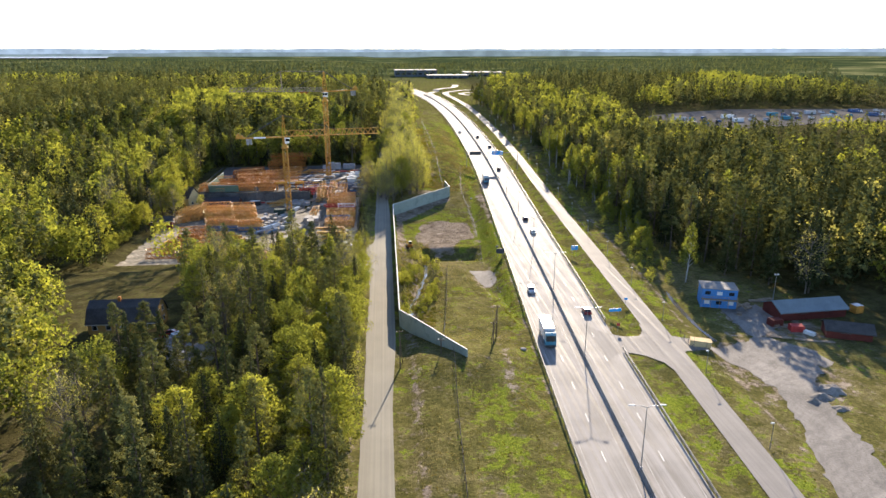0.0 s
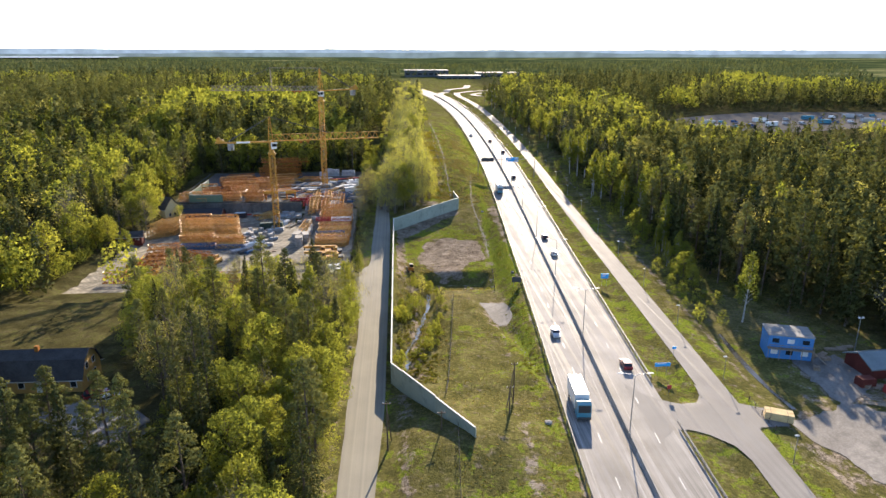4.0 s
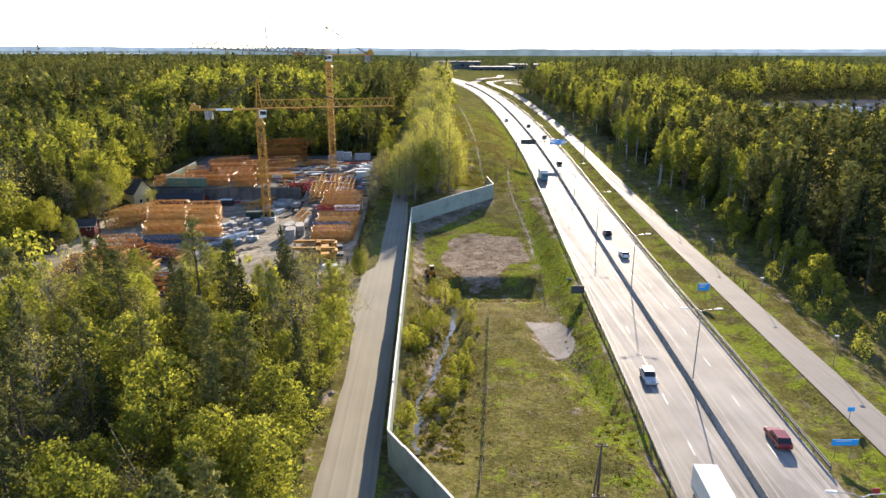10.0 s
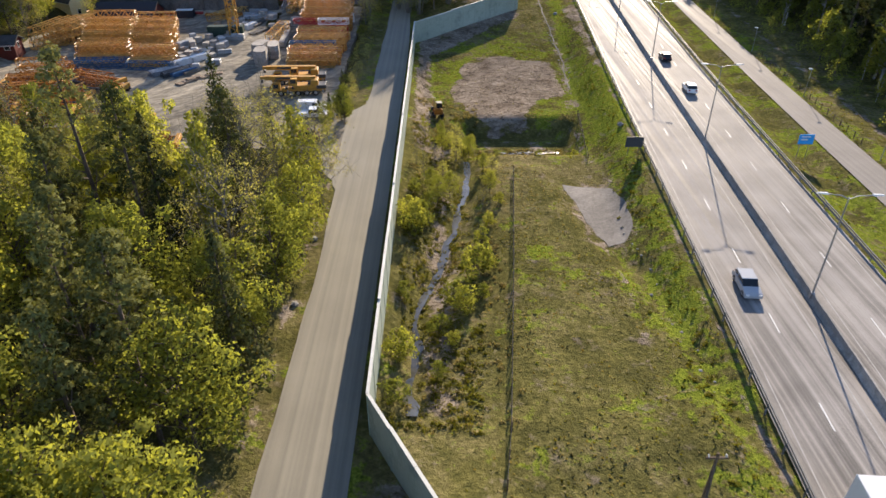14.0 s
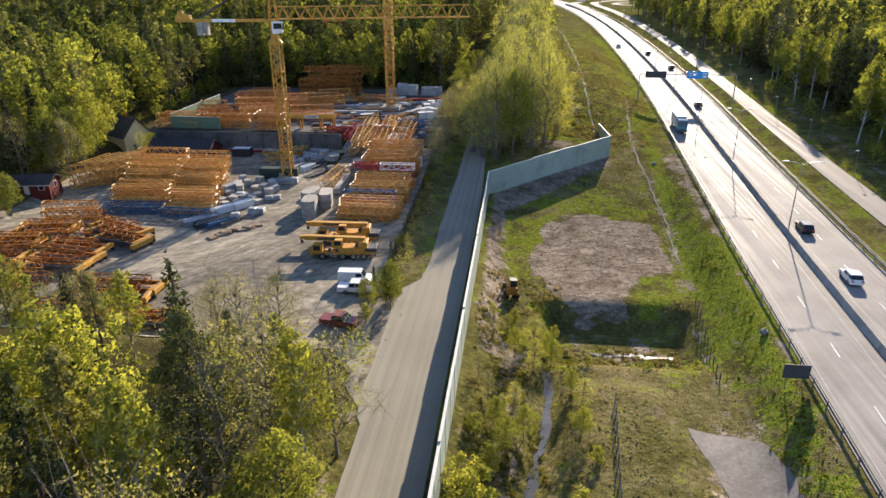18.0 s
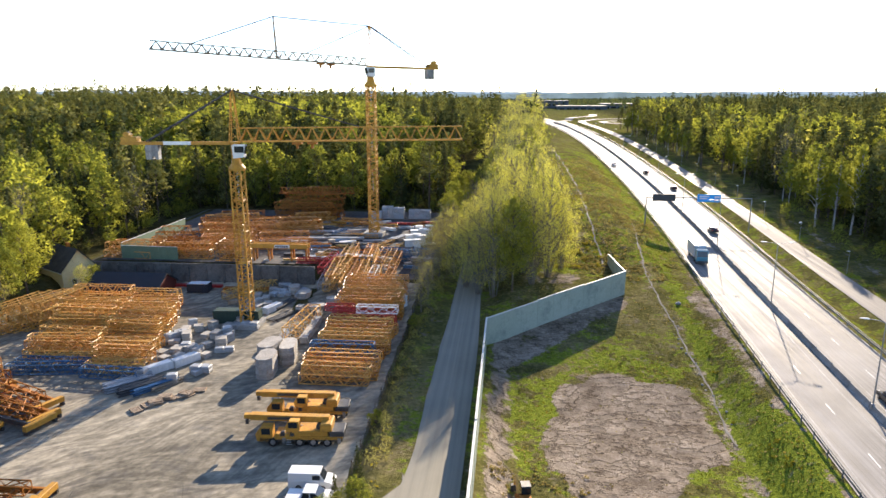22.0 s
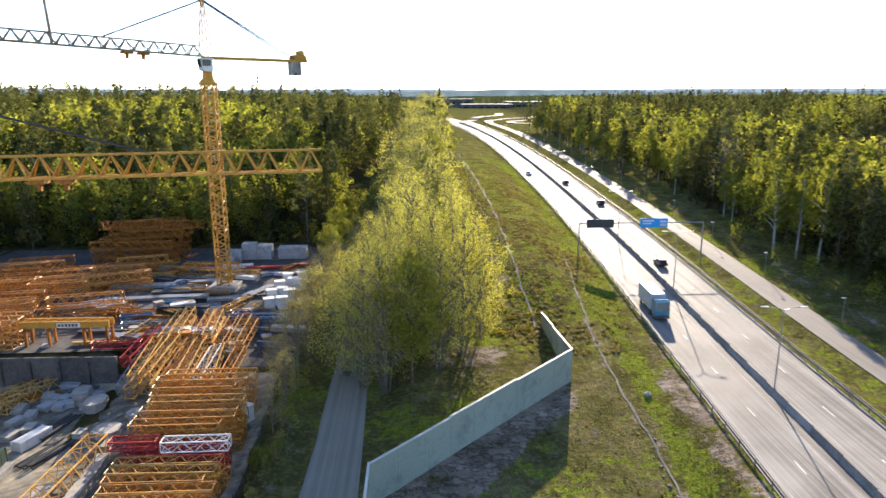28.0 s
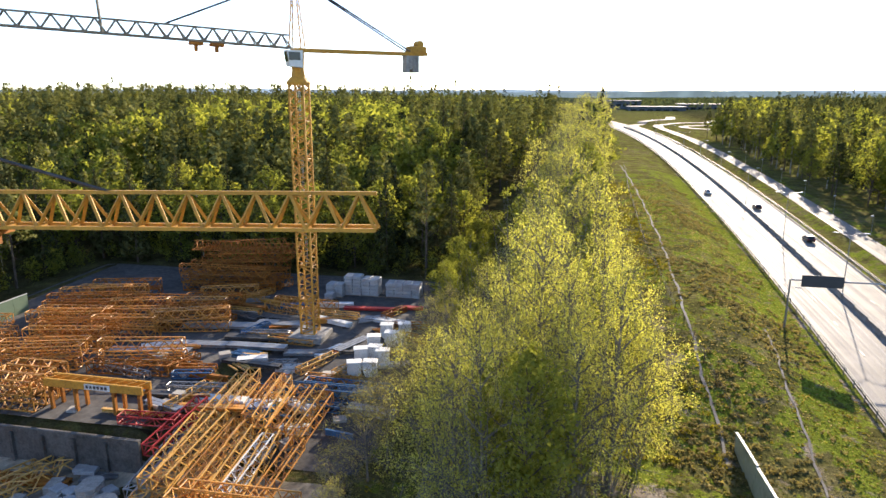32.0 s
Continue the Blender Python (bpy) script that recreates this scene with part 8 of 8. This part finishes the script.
wire_fence([(16.8, 156), (14.0, 128), (11.4, 104), (10.5, 98)], "dark wire mesh fence across the field", 1.3, 2.5, 5)
wire_fence([(11.3, 82), (9.5, 55), (8.2, 30), (7.6, 5)], "dark wire mesh fence across the field", 1.1, 2.5, 4)
wire_fence([(31.5, 183), (30.5, 172), (29.5, 163)], "short wire fence beside the pit", 1.2, 2.2, 3)
wire_fence([(-14.0, 186), (-14.2, 205), (-14.4, 253)], "wire fence along the yard", 1.8, 4.0, 5)
wire_fence([(27.5, 268), (24, 300), (23, 340), (24, 400), (27, 470)], "long wire fence up the grassy bank", 1.2, 5.0, 4)
wire_fence([(70.5, 160), (72.6, 185), (74.0, 205)], "low rail beside the cycle road", 1.1, 2.5, 2)
wire_fence([(66.6, 90.5), (66.0, 80.5)], "steel gate rails at the junction", 1.2, 2.5, 4)


# ---- far end of the highway ----
def ramp_road(name, pts, half, label):
    b = Build()
    P = [Vector(p) for p in pts]
    fine = []
    for i in range(len(P) - 1):
        a, p, q, d = P[max(i - 1, 0)], P[i], P[i + 1], P[min(i + 2, len(P) - 1)]
        for k in range(8):
            t = k / 8
            fine.append(0.5 * ((2 * p) + (q - a) * t + (2 * a - 5 * p + 4 * q - d) * t * t + (3 * p - a - 3 * q + d) * t**3))
    L, R = [], []
    for i, p in enumerate(fine):
        d = (fine[min(i + 1, len(fine) - 1)] - fine[max(i - 1, 0)]).normalized() * half
        for side, lst in ((1, R), (-1, L)):
            x, y = p.x + side * d.y, p.y - side * d.x
            lst.append((x, y, gz(p.x, p.y) + 0.35))
    b.ribbon(L, R)
    tagged(part(name, b, M_PATH), label, "road", kind="structure")


ramp_road("loop_road", [(68.5, 700), (67.5, 715), (72, 735), (90, 752), (112, 762), (120, 790)], 3.2, "pale asphalt road bending away at the interchange")
ramp_road("slip_road", [(62, 590), (57, 650), (50, 700), (50, 730), (66, 775), (86, 800), (92, 840)], 4.0, "pale asphalt slip road leaving the highway")
ramp_road("inner_loop", [(112, 690), (96, 692), (86, 702), (85.5, 714), (96, 724), (118, 728)], 3.0, "pale asphalt loop at the interchange")
M_FARWALL = surface("dark_cladding", (0.05, 0.06, 0.07), (0.11, 0.125, 0.135), 0.05, 0.8, 0.6)


def big_shed(x0, x1, y0, y1, zt, h, label):
    root = thing("warehouse", pose(x0, y0, zt - h), label, "warehouse", "warehouses at the interchange")
    l, w = x1 - x0, y1 - y0
    part("wall", Build().box(0, 0, -6, l, w, h - 0.8), M_FARWALL, root)
    part("roof", Build().box(-1, -1, h - 0.798, l + 1, w + 1, h, 0.2), M_GREYROOF, root)
    for k in range(int(l / 9)):
        part("window", Build().box(2 + k * 9, -0.15, h * 0.35, 8 + k * 9, -0.01, h * 0.6), M_GLASS, root)


big_shed(16, 84, 1043, 1090, 31, 11, "long dark warehouse with a pale roof edge in the distance")
big_shed(66, 128, 985, 1025, 25.0, 8, "low dark warehouse with a pale roof edge in the distance")
big_shed(130, 196, 1040, 1090, 27.2, 10, "dark warehouse with a pale roof edge in the distance")
sheet("parking_ground", [(196, 480), (205, 440), (250, 405), (330, 428), (440, 440), (450, 510), (300, 520)], surface("far_gravel", (0.085, 0.08, 0.074), (0.16, 0.15, 0.138), 0.05, 0.6, 0.95, 0, 0.3, 0.05, spec=0.0), "pale gravel parking ground between woods", 0.15, 16.0, "ground", 3.0)
for k in range(30):
    x_, y_ = 225 + (k % 15) * 14 + jit(3), 432 + (k // 15) * 22 + (k % 15) * 3 + jit(3)
    mt_ = (SILVER, BLUEGREEN, BLUE_P, WHITE_P, SILVER)[k % 5]
    if k % 3 == 0:
        container(x_, y_, jit(20), 9, 2.6, 2.8, mt_, "trailer parked on the far gravel ground", "trailer", 0.1)
    else:
        car(pose(x_, y_, gz(x_, y_) + 0.2, 0, 0, jit(25)), mt_, "van parked on the far gravel ground", "van", "van", "van", "vehicles on the far parking ground")


# ---- stones and tufts ----
def stones(places, label):
    for x, y, r in places:
        b = Build()
        bm = bmesh.new()
        bmesh.ops.create_icosphere(bm, subdivisions=1, radius=r)
        for v in bm.verts:
            v.co *= 1 + 0.35 * noise.noise(v.co * 2.1 + Vector((x, y, 0)))
            v.co.z *= 0.6
        me = bpy.data.meshes.new("stone")
        bm.to_mesh(me)
        bm.free()
        me.materials.append(M_CONC)
        o = tagged(new("stone", me), label, "stone", "stones on the bank")
        o.location = (x, y, gz(x, y) + r * 0.25)


stones([(29.5 + jit(0.8), 108 + k * 1.5, float(rng.uniform(0.1, 0.25))) for k in range(24)] + [(33.0 + jit(1.0), 203 + k * 1.6, float(rng.uniform(0.1, 0.25))) for k in range(22)] + [(27.4, 85.0, 0.7), (35.5, 168.5, 0.6), (-9.4, 134, 0.5), (-9.3, 121, 0.5), (36, 243, 0.6)], "pale grey stone in the grass")


def tufts(name, count, area, material, size, label, chance):
    """Tussocks of upright blades, too many to count."""
    r = np.random.default_rng(len(name))
    pts = np.stack([r.uniform(area[0], area[1], count * 3), r.uniform(area[2], area[3], count * 3)], 1)
    c = road_x(pts[:, 1])
    ok = (pts[:, 0] < c - 10.5) | ((pts[:, 0] > c + 10.5) & (np.abs(pts[:, 0] - path_x(pts[:, 1])) > 3.3))
    ok &= (pts[:, 0] < -8.9) | (pts[:, 0] > 0.5)
    fade = np.minimum.reduce([(pts[:, 0] - area[0]) / 3, (area[1] - pts[:, 0]) / 3, (pts[:, 1] - area[2]) / 12, (area[3] - pts[:, 1]) / 25])
    ok &= r.uniform(0, 1, len(pts)) < chance(pts) * np.clip(fade, 0, 1)
    pts = pts[ok][:count]
    z = ground_z(pts[:, 0], pts[:, 1])
    out = []
    for k in range(2):
        a = r.uniform(0, 6.28, len(pts))
        s = size * r.uniform(0.4, 1.4, len(pts))
        d = np.stack([np.cos(a) * s * 0.6, np.sin(a) * s * 0.6, np.zeros(len(pts))], 1)
        lean = r.normal(0, 0.5, (len(pts), 2)) * s[:, None]
        base = np.stack([pts[:, 0], pts[:, 1], z - 0.04], 1)
        up = np.stack([lean[:, 0], lean[:, 1], s * 0.8], 1)
        out.append(np.stack([base - d * 0.5, base + d * 0.5, base + d + up, base - d + up * 0.9], 1))
    vs = np.concatenate(out).reshape(-1, 3)
    me = raw_mesh(name, vs, np.arange(len(vs)).reshape(-1, 4), material, np.tile([0.0, 0.25, 0.97], (len(vs), 1)))
    tagged(new(name, me), label, "grass", kind="stuff")


def field_free(p):
    x, y = p[:, 0], p[:, 1]
    dirt = bareness(x, y) > 0.62
    pad = (x > 24) & (x < 31) & (y > 135) & (y < 153)
    pit = (x > 11) & (x < 29) & (y > 174) & (y < 181)
    return np.where(dirt, 0.06, 1.0) * np.where(pad | pit, 0.0, 1.0)


def lush(p):
    """Greener along the road bank and round the cleared patch."""
    x, y = p[:, 0], p[:, 1]
    bank = np.exp(-((x - (road_x(y) - 13.5)) ** 2) / 9.0)
    round_patch = np.exp(-((x - 18) ** 2 / 500 + (y - 208) ** 2 / 700))
    return np.clip(0.25 + 0.7 * bank + 0.5 * round_patch + 0.9 * blob(p, 1.0), 0, 1) * field_free(p)


def dry(p):
    return np.clip(0.3 + 0.9 * blob(p, 4.0), 0.03, 1) * field_free(p)


def verge(p):
    x, y = p[:, 0], p[:, 1]
    off = np.abs(x - path_x(y)) + np.where(x < path_x(y), 0, 1)
    return np.clip(0.4 + 0.7 * blob(p, 2.0), 0.05, 1) * np.where((x > path_x(y) + 7) & (y < 118), 0.0, 1.0) * np.where(off < 12, 1, 0.5)


def clumps(name, count, area, material, leaf, label, chance, sizes):
    """Low hummocks of leaves and stems over rough ground, too many to count."""
    r = np.random.default_rng(len(label))
    pts = np.stack([r.uniform(area[0], area[1], count * 4), r.uniform(area[2], area[3], count * 4)], 1)
    c = road_x(pts[:, 1])
    pts = pts[(pts[:, 0] < c - 11.5) & (r.uniform(0, 1, len(pts)) < chance(pts))][:count]
    z = ground_z(pts[:, 0], pts[:, 1])
    vs, nn = [], []
    for (x, y), h in zip(pts, z):
        q = float(r.uniform(*sizes))
        v, f, n = leaf_cloud(r, [(0, 0, 0.2 * q)], [(q, q * 0.8, 0.5 * q)], 26, leaf, 0.6, 0.0, 0.6)
        vs.append(v + [x, y, h])
        nn.append(n)
    me = raw_mesh(name, np.concatenate(vs), np.arange(sum(map(len, vs))).reshape(-1, 3), material, np.concatenate(nn))
    tagged(new(name, me), label, "grass", kind="stuff")


M_TUFT = foliage("grass_blades", [(0.078, 0.080, 0.014), (0.134, 0.130, 0.020), (0.202, 0.185, 0.027), (0.280, 0.235, 0.039)], 0.45)
M_STRAW = foliage("straw_blades", [(0.150, 0.128, 0.056), (0.270, 0.225, 0.104), (0.420, 0.345, 0.176)], 0.4)
tufts("grass_tufts", 20000, (0.5, 44, 30, 300), M_TUFT, 0.125, "green grass tussocks over the field and banks", lush)
tufts("straw_tufts", 14000, (0.5, 44, 30, 300), M_STRAW, 0.15, "dry straw tussocks over the field and banks", dry)
tufts("verge_tufts", 8000, (48, 92, 30, 320), M_TUFT, 0.17, "green grass tussocks on the highway verge", verge)
tufts("bank_tufts", 10000, (12, 50, 262, 420), M_STRAW, 0.14, "dry tussocks on the long grassy bank", lambda p: np.clip(0.35 + 0.9 * blob(p, 3.0), 0.05, 1))
tufts("bank_grass", 10000, (12, 50, 262, 420), M_TUFT, 0.14, "green tussocks on the long grassy bank", lambda p: np.clip(0.35 + 0.9 * blob(p, 7.0), 0.05, 1))
tufts("yard_edge_tufts", 900, (-14, -8.9, 100, 300), M_TUFT, 0.2, "green grass tussocks between side road and yard", lambda p: np.clip(0.6 + blob(p, 5.0), 0.1, 1))
clumps("bank_scrub", 3200, (11, 34, 262, 420), M_TUFT, 0.22, "rough green hummocks along the grassy bank", lambda p: np.clip(0.25 + 1.2 * blob(p, 3.5, 0.12), 0.02, 1) * smooth(26, 20, p[:, 0]), (0.35, 0.9))
clumps("dry_scrub", 1800, (11, 44, 255, 420), M_STRAW, 0.2, "dry brown stems among the growth of the bank", lambda p: np.clip(0.2 + 1.1 * blob(p, 6.5, 0.12), 0.02, 1), (0.25, 0.6))
clumps("ditch_growth", 900, (1.2, 15, 104, 182), M_TUFT, 0.15, "rough green growth along the ditch", lambda p: np.clip(0.2 + 1.2 * blob(p, 2.5, 0.15), 0.02, 1) * smooth(10.5, 8.5, p[:, 0] - 4.5 * smooth(135, 150, p[:, 1])), (0.25, 0.6))
clumps("ditch_stems", 500, (1.2, 13, 104, 190), M_STRAW, 0.15, "dry reeds and stems along the ditch", lambda p: np.clip(0.2 + 1.2 * blob(p, 8.5, 0.15), 0.02, 1), (0.2, 0.5))
clumps("pit_reeds", 130, (14, 28.5, 169.5, 174.5), M_STRAW, 0.16, "dry reeds round the water of the pit", lambda p: np.full(len(p), 0.6), (0.2, 0.55))
clumps("gully_growth", 500, (24, 36, 98, 272), M_TUFT, 0.15, "fresh green growth along the gully", lambda p: np.exp(-((p[:, 0] - road_x(p[:, 1]) + 12.6) / 2.0) ** 2) * np.clip(0.3 + 1.2 * blob(p, 4.5, 0.12), 0.02, 1), (0.2, 0.5))

# young dark growth that fills the edges of the woods
dark_hem = [(float(rng.uniform(-97, -14)), float(rng.uniform(321, 336)), float(rng.uniform(0.3, 0.7))) for k in range(110)] + [(float(rng.uniform(-112, -98)), float(rng.uniform(170, 320)), float(rng.uniform(0.3, 0.6))) for k in range(90)]
for y in np.arange(140, 420, 2.4):
    dark_hem.append((float(np.interp(y, [118, 135, 150, 200, 300, 420], [116, 98, 91, 88, 92, 94])) + float(rng.uniform(2, 15)), float(y), float(rng.uniform(0.25, 0.6))))
far_wood("young_spruces", "spruce", M_SPRUCE, dark_hem, 260, 0.5, "young dark spruces filling the wood's edge")
